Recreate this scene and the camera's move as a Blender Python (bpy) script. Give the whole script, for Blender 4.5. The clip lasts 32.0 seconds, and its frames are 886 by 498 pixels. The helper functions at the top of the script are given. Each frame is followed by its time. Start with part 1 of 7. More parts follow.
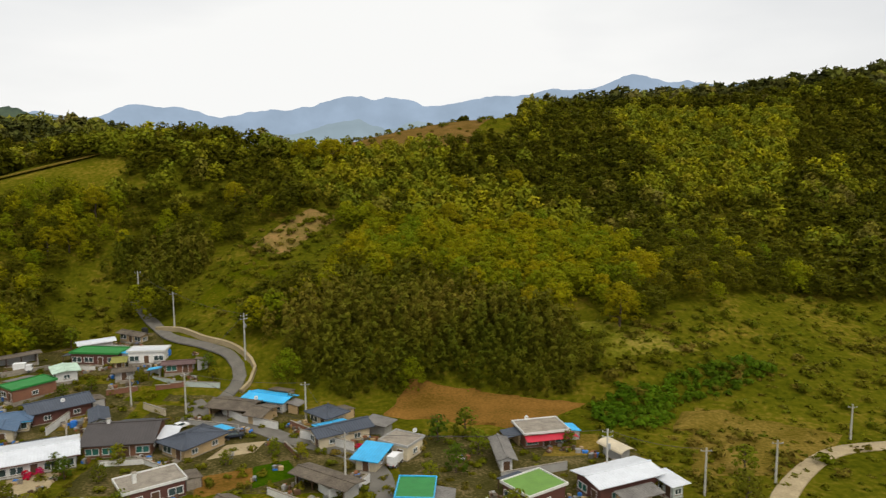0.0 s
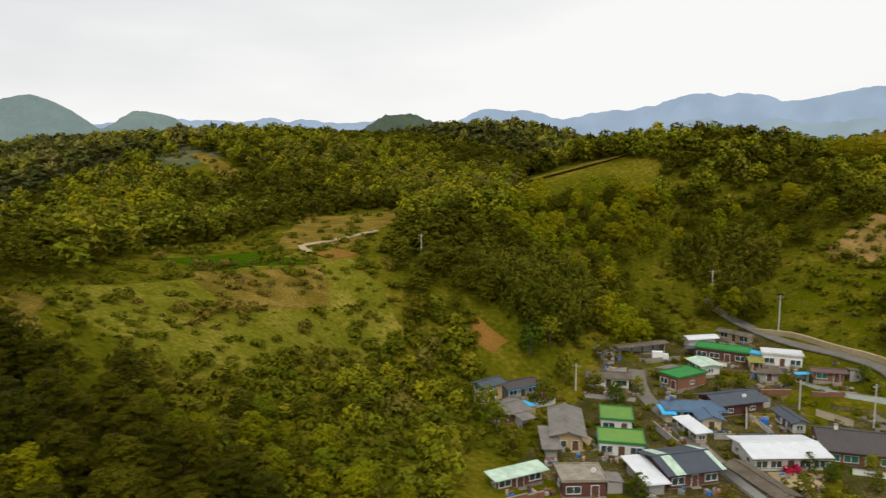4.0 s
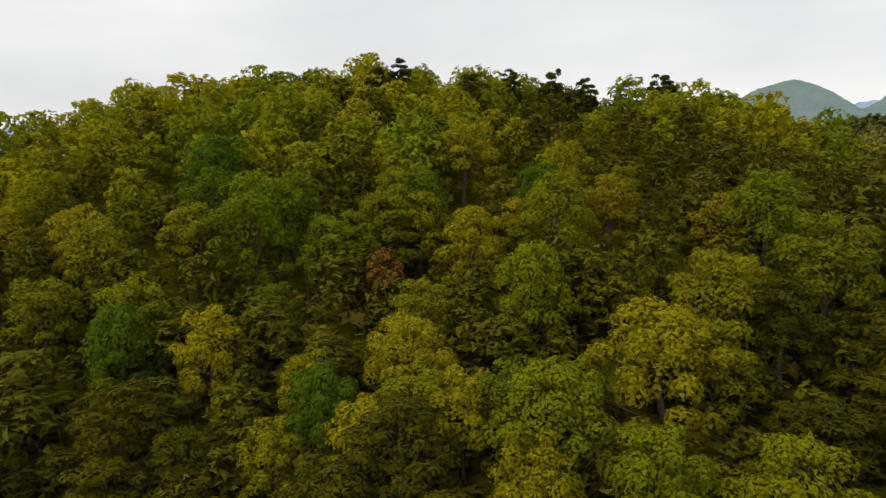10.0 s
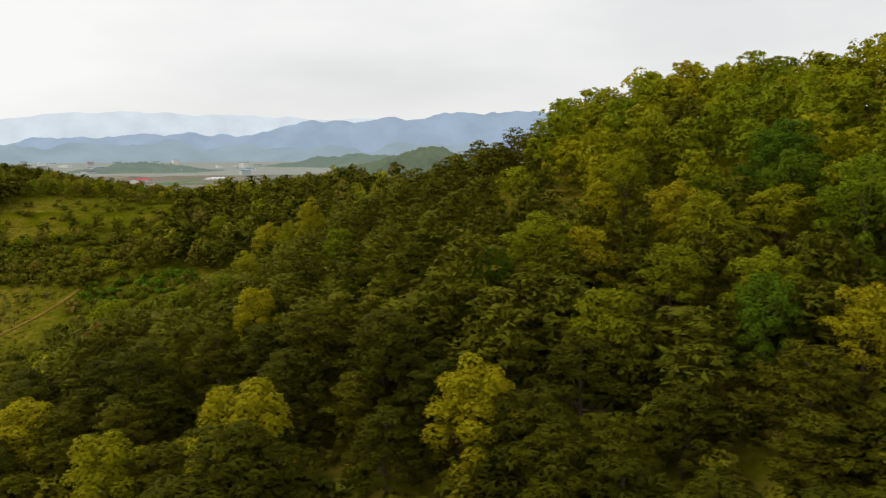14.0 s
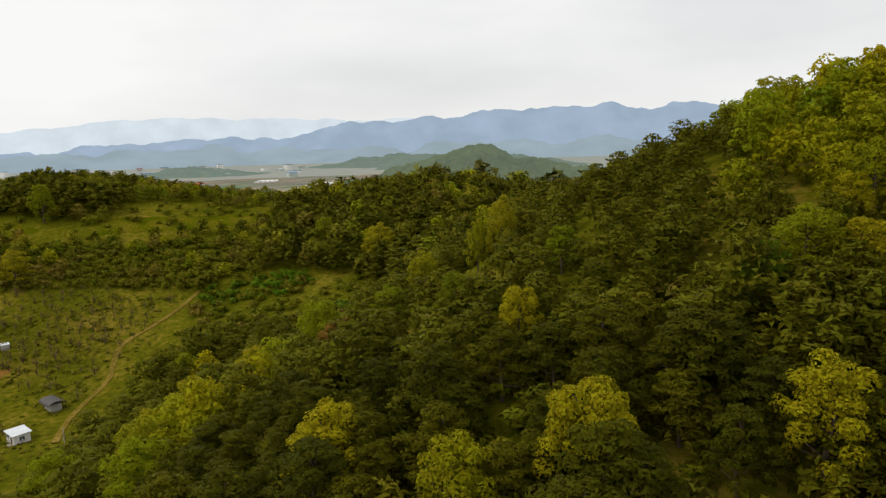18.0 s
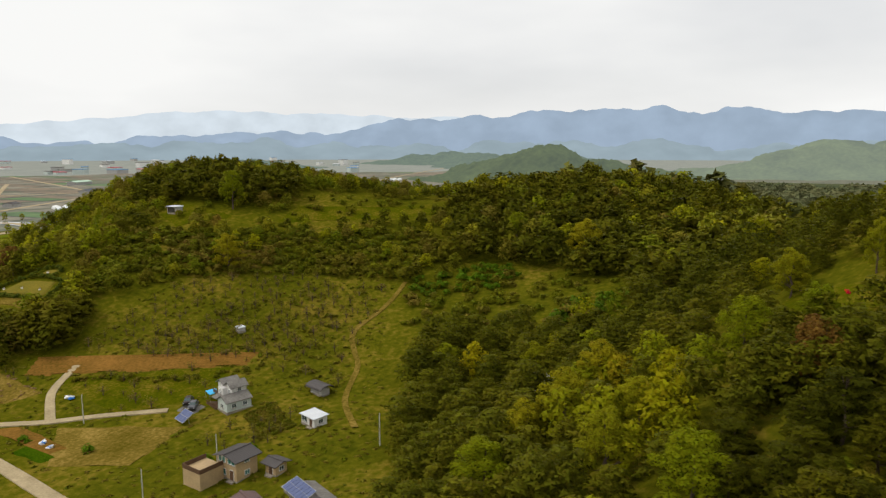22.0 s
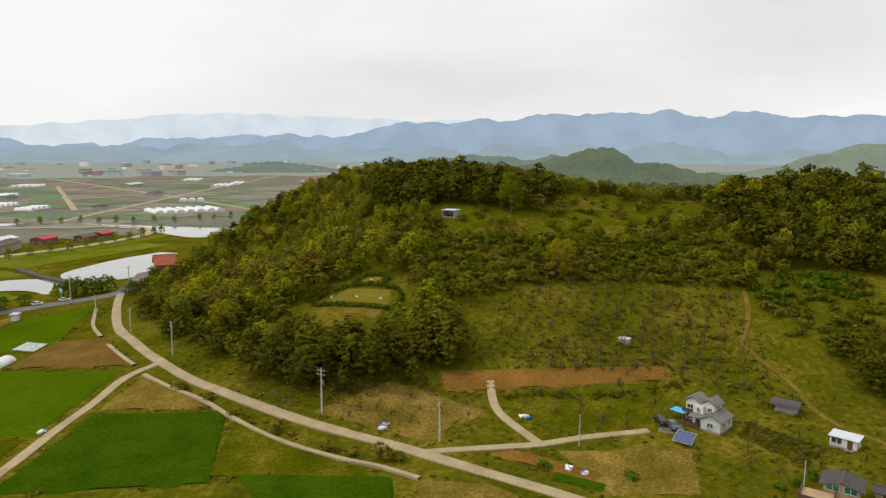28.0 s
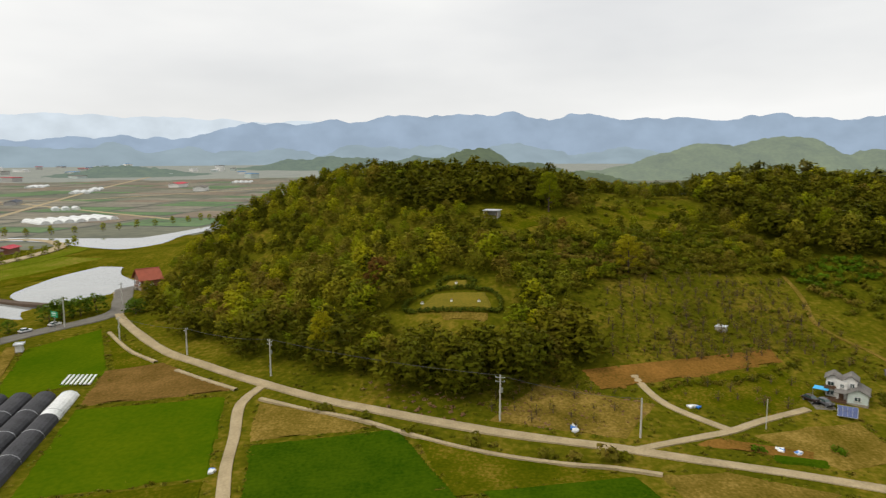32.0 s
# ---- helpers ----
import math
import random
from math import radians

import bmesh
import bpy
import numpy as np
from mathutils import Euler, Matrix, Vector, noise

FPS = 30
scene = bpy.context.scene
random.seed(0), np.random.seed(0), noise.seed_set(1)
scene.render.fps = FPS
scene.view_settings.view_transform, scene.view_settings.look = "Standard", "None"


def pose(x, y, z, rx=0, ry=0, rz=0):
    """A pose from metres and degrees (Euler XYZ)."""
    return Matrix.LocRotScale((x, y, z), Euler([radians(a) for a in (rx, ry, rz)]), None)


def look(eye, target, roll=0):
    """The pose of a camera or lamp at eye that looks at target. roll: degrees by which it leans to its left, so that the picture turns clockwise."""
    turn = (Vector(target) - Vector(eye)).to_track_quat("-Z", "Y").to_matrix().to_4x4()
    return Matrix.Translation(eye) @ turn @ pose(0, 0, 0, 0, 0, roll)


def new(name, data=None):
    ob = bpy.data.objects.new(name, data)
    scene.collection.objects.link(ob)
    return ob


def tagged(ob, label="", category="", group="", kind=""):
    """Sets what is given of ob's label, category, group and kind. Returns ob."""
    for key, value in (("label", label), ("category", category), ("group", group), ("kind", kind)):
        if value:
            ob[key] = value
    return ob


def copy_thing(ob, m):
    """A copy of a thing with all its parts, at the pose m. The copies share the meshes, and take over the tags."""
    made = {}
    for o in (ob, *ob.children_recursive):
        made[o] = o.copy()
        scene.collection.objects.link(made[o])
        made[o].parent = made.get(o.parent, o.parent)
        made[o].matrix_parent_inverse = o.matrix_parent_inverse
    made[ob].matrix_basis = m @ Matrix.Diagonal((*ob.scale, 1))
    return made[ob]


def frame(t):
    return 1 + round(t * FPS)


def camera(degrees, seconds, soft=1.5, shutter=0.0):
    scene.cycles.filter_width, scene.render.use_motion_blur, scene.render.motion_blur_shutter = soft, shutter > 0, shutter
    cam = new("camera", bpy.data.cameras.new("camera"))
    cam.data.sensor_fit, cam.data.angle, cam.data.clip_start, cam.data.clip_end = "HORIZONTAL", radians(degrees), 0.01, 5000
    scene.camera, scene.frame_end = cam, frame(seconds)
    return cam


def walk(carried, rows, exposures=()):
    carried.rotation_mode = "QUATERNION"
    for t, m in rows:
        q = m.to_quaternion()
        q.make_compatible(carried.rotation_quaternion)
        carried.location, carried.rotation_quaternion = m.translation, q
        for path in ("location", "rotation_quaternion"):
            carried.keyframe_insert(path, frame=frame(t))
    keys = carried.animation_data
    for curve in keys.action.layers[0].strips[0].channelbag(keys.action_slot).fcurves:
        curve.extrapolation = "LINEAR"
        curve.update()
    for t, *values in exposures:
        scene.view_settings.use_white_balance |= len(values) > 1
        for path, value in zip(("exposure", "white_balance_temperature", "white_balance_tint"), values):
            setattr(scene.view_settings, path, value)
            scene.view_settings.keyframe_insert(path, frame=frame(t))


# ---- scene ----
cam = camera(64.9, 32.0, soft=1.3, shutter=0.25)
PATH = [
    (0.0, (-0.00, -0.00, 49.21), (-0.00, 99.28, 37.26), -0.17),
    (0.5, (-8.64, -0.38, 49.29), (-12.49, 98.83, 37.38), -0.11),
    (1.0, (-17.26, -1.26, 49.25), (-25.52, 97.68, 37.33), -0.07),
    (1.5, (-26.08, -2.35, 49.26), (-39.07, 96.08, 37.27), -0.07),
    (2.0, (-34.79, -3.98, 49.26), (-50.39, 94.06, 37.27), -0.13),
    (2.5, (-43.65, -5.59, 49.13), (-65.16, 91.34, 37.15), -0.11),
    (3.0, (-52.16, -7.70, 49.04), (-83.91, 86.37, 37.10), -0.00),
    (3.5, (-60.51, -10.95, 49.10), (-98.51, 80.78, 37.20), 0.03),
    (5.5, (-92.47, -28.73, 48.71), (-153.57, 49.50, 36.63), 0.17),
    (6.0, (-99.22, -33.95, 48.82), (-165.56, 39.86, 36.54), 0.09),
    (6.5, (-105.06, -39.84, 48.87), (-176.36, 29.18, 36.46), -0.15),
    (7.0, (-108.69, -44.00, 49.06), (-180.04, 24.90, 36.34), -0.98),
    (7.5, (-109.05, -44.79, 49.10), (-182.65, 21.64, 36.08), -1.29),
    (8.0, (-108.87, -44.65, 49.20), (-187.81, 15.32, 36.11), -1.42),
    (8.5, (-108.72, -44.42, 49.34), (-196.60, 1.48, 36.26), -1.35),
    (9.0, (-108.64, -44.24, 49.50), (-201.96, -10.78, 36.39), -1.20),
    (9.5, (-108.65, -44.10, 49.63), (-205.33, -22.22, 36.44), -1.19),
    (10.0, (-108.67, -44.04, 49.70), (-206.68, -29.30, 36.39), -1.14),
    (10.5, (-108.79, -43.99, 49.73), (-207.68, -37.65, 36.34), -1.17),
    (11.0, (-108.97, -43.89, 49.76), (-207.97, -47.78, 36.27), -1.19),
    (11.5, (-109.03, -43.83, 49.82), (-207.15, -57.49, 36.19), -1.21),
    (12.0, (-108.80, -44.36, 49.87), (-205.49, -65.76, 36.01), -0.76),
    (12.5, (-107.97, -47.74, 49.82), (-203.58, -73.46, 35.80), -0.42),
    (13.0, (-106.50, -53.03, 49.71), (-201.75, -80.00, 35.61), -0.16),
    (13.5, (-104.74, -59.56, 49.48), (-199.60, -87.87, 35.31), -0.04),
    (14.0, (-103.00, -66.50, 49.11), (-197.51, -95.97, 34.99), -0.03),
    (14.5, (-100.85, -73.71, 48.97), (-195.10, -103.93, 34.70), 0.05),
    (15.0, (-98.75, -80.94, 48.84), (-192.71, -112.00, 34.50), -0.24),
    (15.5, (-97.65, -85.37, 48.68), (-191.41, -116.99, 34.23), -1.14),
    (17.5, (-97.17, -85.75, 49.16), (-190.17, -119.62, 34.86), -1.53),
    (18.0, (-97.20, -85.74, 49.18), (-189.98, -120.18, 34.85), -1.53),
    (18.5, (-96.69, -86.59, 49.33), (-189.27, -121.50, 34.89), -0.97),
    (19.0, (-95.41, -90.11, 49.20), (-187.68, -125.76, 34.55), -0.60),
    (19.5, (-93.31, -95.53, 49.12), (-185.30, -131.83, 34.32), -0.33),
    (20.0, (-90.83, -102.07, 49.02), (-182.60, -138.95, 34.19), -0.21),
    (20.5, (-88.50, -109.04, 48.89), (-180.04, -146.44, 34.05), -0.15),
    (21.0, (-86.37, -115.90, 48.73), (-177.66, -153.98, 34.01), -0.07),
    (21.5, (-84.02, -122.59, 48.49), (-175.11, -161.22, 33.93), -0.11),
    (22.0, (-81.68, -129.29, 48.48), (-172.57, -168.42, 34.10), 0.04),
    (22.5, (-79.55, -136.25, 48.36), (-170.26, -175.84, 34.11), 0.17),
    (23.0, (-77.48, -143.31, 48.11), (-168.03, -183.32, 33.95), 0.19),
    (23.5, (-75.22, -150.38, 48.00), (-165.59, -190.80, 33.88), 0.26),
    (24.0, (-72.76, -157.33, 48.00), (-162.95, -198.20, 33.97), 0.33),
    (24.5, (-70.54, -164.40, 48.03), (-160.55, -205.64, 33.99), 0.40),
    (25.0, (-68.30, -171.59, 47.84), (-158.18, -213.15, 33.87), 0.46),
    (25.5, (-66.07, -178.74, 47.82), (-155.78, -220.65, 33.84), 0.47),
    (26.0, (-63.89, -185.99, 47.75), (-153.43, -228.26, 33.77), 0.50),
    (26.5, (-61.49, -193.14, 47.77), (-150.90, -235.70, 33.80), 0.51),
    (28.5, (-53.94, -221.90, 47.48), (-145.71, -259.12, 33.58), 0.19),
    (29.0, (-52.08, -229.04, 47.34), (-143.76, -266.49, 33.47), 0.16),
    (29.5, (-50.44, -236.18, 47.36), (-142.02, -273.86, 33.49), 0.15),
    (30.0, (-48.63, -243.24, 47.40), (-140.10, -281.21, 33.54), 0.11),
    (30.5, (-46.96, -250.39, 47.35), (-138.35, -288.56, 33.52), 0.07),
    (31.0, (-45.09, -257.67, 47.42), (-136.42, -295.98, 33.60), 0.07),
    (31.5, (-43.26, -264.67, 47.38), (-137.92, -293.84, 33.66), -0.04),
    (32.0, (-41.82, -271.78, 47.29), (-139.44, -288.60, 33.59), -0.17),
]
walk(cam, [(t, look(eye, target, roll)) for t, eye, target, roll in PATH])

# ---- world and light: thin bright overcast, sun veiled to the south-east ----
SUN_EL, SUN_AZ = radians(52), radians(150)
world = bpy.data.worlds.new("overcast_sky")
scene.world = world
world.use_nodes = True
wn, wl = world.node_tree.nodes, world.node_tree.links
wn.clear()
w_out = wn.new("ShaderNodeOutputWorld")
w_bg = wn.new("ShaderNodeBackground")
w_sky = wn.new("ShaderNodeTexSky")
w_sky.sky_type = "NISHITA"
w_sky.sun_disc = False
w_sky.sun_elevation, w_sky.sun_rotation = SUN_EL, SUN_AZ
w_sky.air_density, w_sky.dust_density = 1.2, 3.0
w_geo = wn.new("ShaderNodeTexCoord")
w_map = wn.new("ShaderNodeMapping")
w_map.inputs["Scale"].default_value = (1.0, 1.0, 3.4)
w_cloud = wn.new("ShaderNodeTexNoise")
w_cloud.inputs["Scale"].default_value = 1.15
w_cloud.inputs["Detail"].default_value = 5.0
w_cloud.inputs["Roughness"].default_value = 0.5
w_ramp = wn.new("ShaderNodeMapRange")
w_ramp.inputs["From Min"].default_value = 0.31
w_ramp.inputs["From Max"].default_value = 0.55
w_ramp.inputs["To Min"].default_value = 0.76
w_ramp.inputs["To Max"].default_value = 0.99
w_gain = wn.new("ShaderNodeMix")
w_gain.data_type, w_gain.blend_type = "RGBA", "MULTIPLY"
w_gain.inputs["Factor"].default_value = 1.0
w_gain.inputs["B"].default_value = (0.020, 0.031, 0.052, 1)
w_mix = wn.new("ShaderNodeMix")
w_mix.data_type = "RGBA"
w_mix.inputs["B"].default_value = (0.955, 0.955, 0.94, 1)
wl.new(w_geo.outputs["Generated"], w_map.inputs["Vector"])
wl.new(w_map.outputs["Vector"], w_cloud.inputs["Vector"])
# the veil is thinner towards the north-east
w_dir = wn.new("ShaderNodeVectorMath")
w_dir.operation = "DOT_PRODUCT"
w_dir.inputs[1].default_value = (0.47, 0.86, 0.20)
w_thin = wn.new("ShaderNodeMapRange")
w_thin.inputs["From Min"].default_value, w_thin.inputs["From Max"].default_value = 0.86, 1.0
w_thin.inputs["To Min"].default_value, w_thin.inputs["To Max"].default_value = 0.0, -0.2
w_sum = wn.new("ShaderNodeMath")
wl.new(w_geo.outputs["Generated"], w_dir.inputs[0])
wl.new(w_dir.outputs["Value"], w_thin.inputs["Value"])
wl.new(w_thin.outputs["Result"], w_sum.inputs[0])
wl.new(w_cloud.outputs["Fac"], w_sum.inputs[1])
wl.new(w_sum.outputs[0], w_ramp.inputs["Value"])
wl.new(w_sky.outputs["Color"], w_gain.inputs["A"])
wl.new(w_gain.outputs["Result"], w_mix.inputs["A"])
wl.new(w_ramp.outputs["Result"], w_mix.inputs["Factor"])
wl.new(w_mix.outputs["Result"], w_bg.inputs["Color"])
wl.new(w_bg.outputs["Background"], w_out.inputs["Surface"])
w_bg.inputs["Strength"].default_value = 1.0
sun = new("sun", bpy.data.lights.new("sun", "SUN"))
sun.data.energy, sun.data.angle, sun.data.color = 1.5, radians(30), (1.0, 0.92, 0.78)
sun.matrix_world = look((0, 0, 300), (300 * math.cos(SUN_EL) * -math.sin(SUN_AZ), 300 * math.cos(SUN_EL) * -math.cos(SUN_AZ), 300 - 300 * math.sin(SUN_EL)))
scene.view_settings.exposure = 0.0
scene.cycles.max_bounces = 5


# ---- materials ----
def bright(colour, gain=1.28):
    return tuple(min(0.86, v * gain) for v in colour)


def surface(name, a, b, scale=1.0, rough=0.9, bump=0.3, fine=8.0, c=None, metal=0.0, varied=0.0, spec=0.3):
    """A weathered surface: two colours mixed by a broad and a fine noise, with relief; varied adds a shift from object to object."""
    a, b, c = bright(a), bright(b), c and bright(c)
    m = bpy.data.materials.new(name)
    m.use_nodes = True
    n, l = m.node_tree.nodes, m.node_tree.links
    p = n["Principled BSDF"]
    geo = n.new("ShaderNodeNewGeometry")
    big, small = n.new("ShaderNodeTexNoise"), n.new("ShaderNodeTexNoise")
    big.inputs["Scale"].default_value, small.inputs["Scale"].default_value = scale, scale * fine
    big.inputs["Detail"].default_value = small.inputs["Detail"].default_value = 4
    for t in (big, small):
        l.new(geo.outputs["Position"], t.inputs["Vector"])
    add = n.new("ShaderNodeMath")
    add.operation = "MULTIPLY_ADD"
    add.inputs[1].default_value = 0.55
    l.new(small.outputs["Fac"], add.inputs[0])
    half = n.new("ShaderNodeMath")
    half.operation = "MULTIPLY"
    half.inputs[1].default_value = 0.55
    l.new(big.outputs["Fac"], half.inputs[0])
    l.new(half.outputs[0], add.inputs[2])
    ramp = n.new("ShaderNodeValToRGB")
    ramp.color_ramp.elements[0].position, ramp.color_ramp.elements[1].position = 0.38, 0.74
    ramp.color_ramp.elements[0].color, ramp.color_ramp.elements[1].color = (*a, 1), (*b, 1)
    if c:
        e = ramp.color_ramp.elements.new(0.57)
        e.color = (*c, 1)
    l.new(add.outputs[0], ramp.inputs["Fac"])
    colour = ramp.outputs["Color"]
    if varied:
        info, hsv = n.new("ShaderNodeObjectInfo"), n.new("ShaderNodeHueSaturation")
        rng = n.new("ShaderNodeMapRange")
        rng.inputs["To Min"].default_value, rng.inputs["To Max"].default_value = 1 - varied, 1 + varied
        l.new(info.outputs["Random"], rng.inputs["Value"])
        l.new(rng.outputs["Result"], hsv.inputs["Value"])
        l.new(colour, hsv.inputs["Color"])
        colour = hsv.outputs["Color"]
    l.new(colour, p.inputs["Base Color"])
    p.inputs["Roughness"].default_value, p.inputs["Metallic"].default_value = rough, metal
    p.inputs["Specular IOR Level"].default_value = spec
    if bump:
        bp = n.new("ShaderNodeBump")
        bp.inputs["Strength"].default_value, bp.inputs["Distance"].default_value = bump, 0.6 / (scale * fine) if scale * fine > 0.5 else 0.5
        l.new(add.outputs[0], bp.inputs["Height"])
        l.new(bp.outputs["Normal"], p.inputs["Normal"])
    return m


def leafage(name, colours, sheen=0.38, per_tree="object", speckle=0.2):
    """Foliage: colour by tree (object or stored tint), by clump and by place; thin leaves let some light through."""
    m = bpy.data.materials.new(name)
    m.use_nodes = True
    n, l = m.node_tree.nodes, m.node_tree.links
    p = n["Principled BSDF"]
    if per_tree == "object":
        src = n.new("ShaderNodeObjectInfo").outputs["Random"]
    else:
        at = n.new("ShaderNodeAttribute")
        at.attribute_name = "tint"
        src = at.outputs["Fac"]
    ramp = n.new("ShaderNodeValToRGB")
    els = ramp.color_ramp.elements
    while len(els) < len(colours):
        els.new(0.5)
    for i, col in enumerate(colours):
        els[i].position = i / max(1, len(colours) - 1)
    for i, col in enumerate(colours):
        els[i].color = (*bright(col, 1.4), 1)
    l.new(src, ramp.inputs["Fac"])
    geo = n.new("ShaderNodeNewGeometry")
    hsv = n.new("ShaderNodeHueSaturation")
    rng = n.new("ShaderNodeMapRange")
    rng.inputs["To Min"].default_value, rng.inputs["To Max"].default_value = 1 - speckle, 1 + speckle
    l.new(geo.outputs["Random Per Island"], rng.inputs["Value"])
    hue = n.new("ShaderNodeMapRange")
    hue.inputs["To Min"].default_value, hue.inputs["To Max"].default_value = 0.485, 0.515
    l.new(geo.outputs["Random Per Island"], hue.inputs["Value"])
    l.new(rng.outputs["Result"], hsv.inputs["Value"])
    l.new(hue.outputs["Result"], hsv.inputs["Hue"])
    l.new(ramp.outputs["Color"], hsv.inputs["Color"])
    l.new(hsv.outputs["Color"], p.inputs["Base Color"])
    p.inputs["Roughness"].default_value = 0.75
    p.inputs["Specular IOR Level"].default_value = 0.05
    tr, mx = n.new("ShaderNodeBsdfTranslucent"), n.new("ShaderNodeMixShader")
    l.new(hsv.outputs["Color"], tr.inputs["Color"])
    mx.inputs["Fac"].default_value = sheen
    l.new(p.outputs["BSDF"], mx.inputs[1])
    l.new(tr.outputs["BSDF"], mx.inputs[2])
    l.new(mx.outputs["Shader"], n["Material Output"].inputs["Surface"])
    return m


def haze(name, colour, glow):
    """Backdrop of far hills: plain distance, its haze painted on as a bluish emission."""
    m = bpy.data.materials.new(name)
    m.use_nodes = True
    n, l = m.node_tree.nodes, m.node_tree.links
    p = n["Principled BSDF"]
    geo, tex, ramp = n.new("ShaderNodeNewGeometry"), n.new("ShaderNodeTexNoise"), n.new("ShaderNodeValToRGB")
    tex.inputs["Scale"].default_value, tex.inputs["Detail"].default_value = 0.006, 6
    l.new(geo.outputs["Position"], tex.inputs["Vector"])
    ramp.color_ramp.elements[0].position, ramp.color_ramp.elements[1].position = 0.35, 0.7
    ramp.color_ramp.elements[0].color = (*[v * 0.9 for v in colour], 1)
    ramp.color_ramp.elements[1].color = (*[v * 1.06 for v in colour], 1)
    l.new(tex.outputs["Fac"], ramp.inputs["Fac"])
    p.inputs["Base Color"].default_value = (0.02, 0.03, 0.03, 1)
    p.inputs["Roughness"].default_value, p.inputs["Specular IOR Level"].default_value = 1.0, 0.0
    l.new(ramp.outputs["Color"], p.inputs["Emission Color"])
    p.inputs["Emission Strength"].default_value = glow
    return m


def wooded_haze(name, leaf, air_glow):
    """Woods or fields a mile off: leaf colour, with haze painted on as emission."""
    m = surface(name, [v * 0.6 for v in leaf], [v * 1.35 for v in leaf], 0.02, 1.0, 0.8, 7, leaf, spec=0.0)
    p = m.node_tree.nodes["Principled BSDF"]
    p.inputs["Emission Color"].default_value = (*air_glow, 1)
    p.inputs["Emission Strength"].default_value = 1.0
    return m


OAK_COLOURS = [(0.07, 0.10, 0.003), (0.122, 0.128, 0.003), (0.175, 0.162, 0.003), (0.105, 0.136, 0.003), (0.21, 0.178, 0.003), (0.18, 0.14, 0.005)]
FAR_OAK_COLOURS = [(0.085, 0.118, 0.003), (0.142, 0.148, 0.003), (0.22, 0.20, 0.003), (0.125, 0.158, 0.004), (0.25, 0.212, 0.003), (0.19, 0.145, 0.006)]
PINE_COLOURS = [(0.032, 0.034, 0.0011), (0.047, 0.047, 0.0011), (0.064, 0.058, 0.0014)]
SCRUB_COLOURS = [(0.10, 0.085, 0.008), (0.11, 0.105, 0.004), (0.08, 0.092, 0.003), (0.135, 0.10, 0.014)]
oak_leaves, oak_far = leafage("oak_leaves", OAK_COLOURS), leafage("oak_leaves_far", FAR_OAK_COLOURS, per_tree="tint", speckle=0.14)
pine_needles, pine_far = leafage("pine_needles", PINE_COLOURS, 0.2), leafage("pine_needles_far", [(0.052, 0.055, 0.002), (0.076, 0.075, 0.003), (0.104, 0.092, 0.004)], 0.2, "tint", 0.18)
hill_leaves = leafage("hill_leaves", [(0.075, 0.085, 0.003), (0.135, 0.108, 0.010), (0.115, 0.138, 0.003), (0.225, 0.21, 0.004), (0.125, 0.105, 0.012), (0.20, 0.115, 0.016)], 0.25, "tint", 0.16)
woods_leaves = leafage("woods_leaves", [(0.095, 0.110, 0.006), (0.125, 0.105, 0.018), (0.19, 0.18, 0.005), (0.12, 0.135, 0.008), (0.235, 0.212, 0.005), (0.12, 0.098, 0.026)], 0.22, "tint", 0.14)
# the three farthest foliages have distance haze painted into their colours: greyer, bluer
hazed_needles = leafage("hazed_needles", [(0.050, 0.058, 0.014), (0.072, 0.074, 0.017), (0.098, 0.090, 0.020)], 0.2, "tint", 0.12)
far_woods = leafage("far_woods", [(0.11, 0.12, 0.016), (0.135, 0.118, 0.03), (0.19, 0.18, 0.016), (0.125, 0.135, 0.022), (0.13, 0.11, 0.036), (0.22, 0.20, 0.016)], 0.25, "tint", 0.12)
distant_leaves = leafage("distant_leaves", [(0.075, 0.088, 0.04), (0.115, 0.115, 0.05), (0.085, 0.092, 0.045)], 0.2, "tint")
meadow_leaves = leafage("meadow_leaves", [(0.085, 0.075, 0.004), (0.06, 0.068, 0.002), (0.12, 0.09, 0.010), (0.075, 0.085, 0.002)], 0.2, "tint")
twig_leaves = leafage("twig_leaves", [(0.13, 0.075, 0.03), (0.17, 0.10, 0.055), (0.10, 0.075, 0.012)], 0.1, "tint")
scrub_leaves = leafage("scrub_leaves", SCRUB_COLOURS, 0.2, "tint")
bamboo_leaves = leafage("bamboo_leaves", [(0.056, 0.064, 0.003), (0.085, 0.084, 0.005), (0.135, 0.110, 0.012)], 0.2, "tint")
fresh_leaves = leafage("fresh_leaves", [(0.055, 0.105, 0.003), (0.08, 0.135, 0.004), (0.06, 0.10, 0.004)], 0.3, "tint")
dry_meadow = surface("dry_meadow", (0.06, 0.064, 0.004), (0.21, 0.16, 0.034), 0.1, 0.97, 0.9, 12, (0.108, 0.104, 0.009), spec=0.0)
yard_ground = surface("yard_ground", (0.028, 0.028, 0.006), (0.17, 0.125, 0.06), 0.2, 0.95, 0.6, 11, (0.058, 0.050, 0.015), spec=0.0)
# far wooded slopes, with some haze painted into the base colour
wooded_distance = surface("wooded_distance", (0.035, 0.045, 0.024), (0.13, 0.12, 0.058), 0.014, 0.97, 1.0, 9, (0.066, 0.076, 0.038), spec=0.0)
bark = surface("bark", (0.045, 0.032, 0.022), (0.11, 0.075, 0.05), 3, 0.95, 0.6)
grass_ground = surface("grass_ground", (0.036, 0.042, 0.002), (0.155, 0.112, 0.015), 0.06, 0.97, 0.9, 14, (0.073, 0.071, 0.004), spec=0.0)
green_crop = surface("green_crop", (0.016, 0.042, 0.001), (0.042, 0.072, 0.002), 0.15, 0.95, 0.5, 12, spec=0.0)
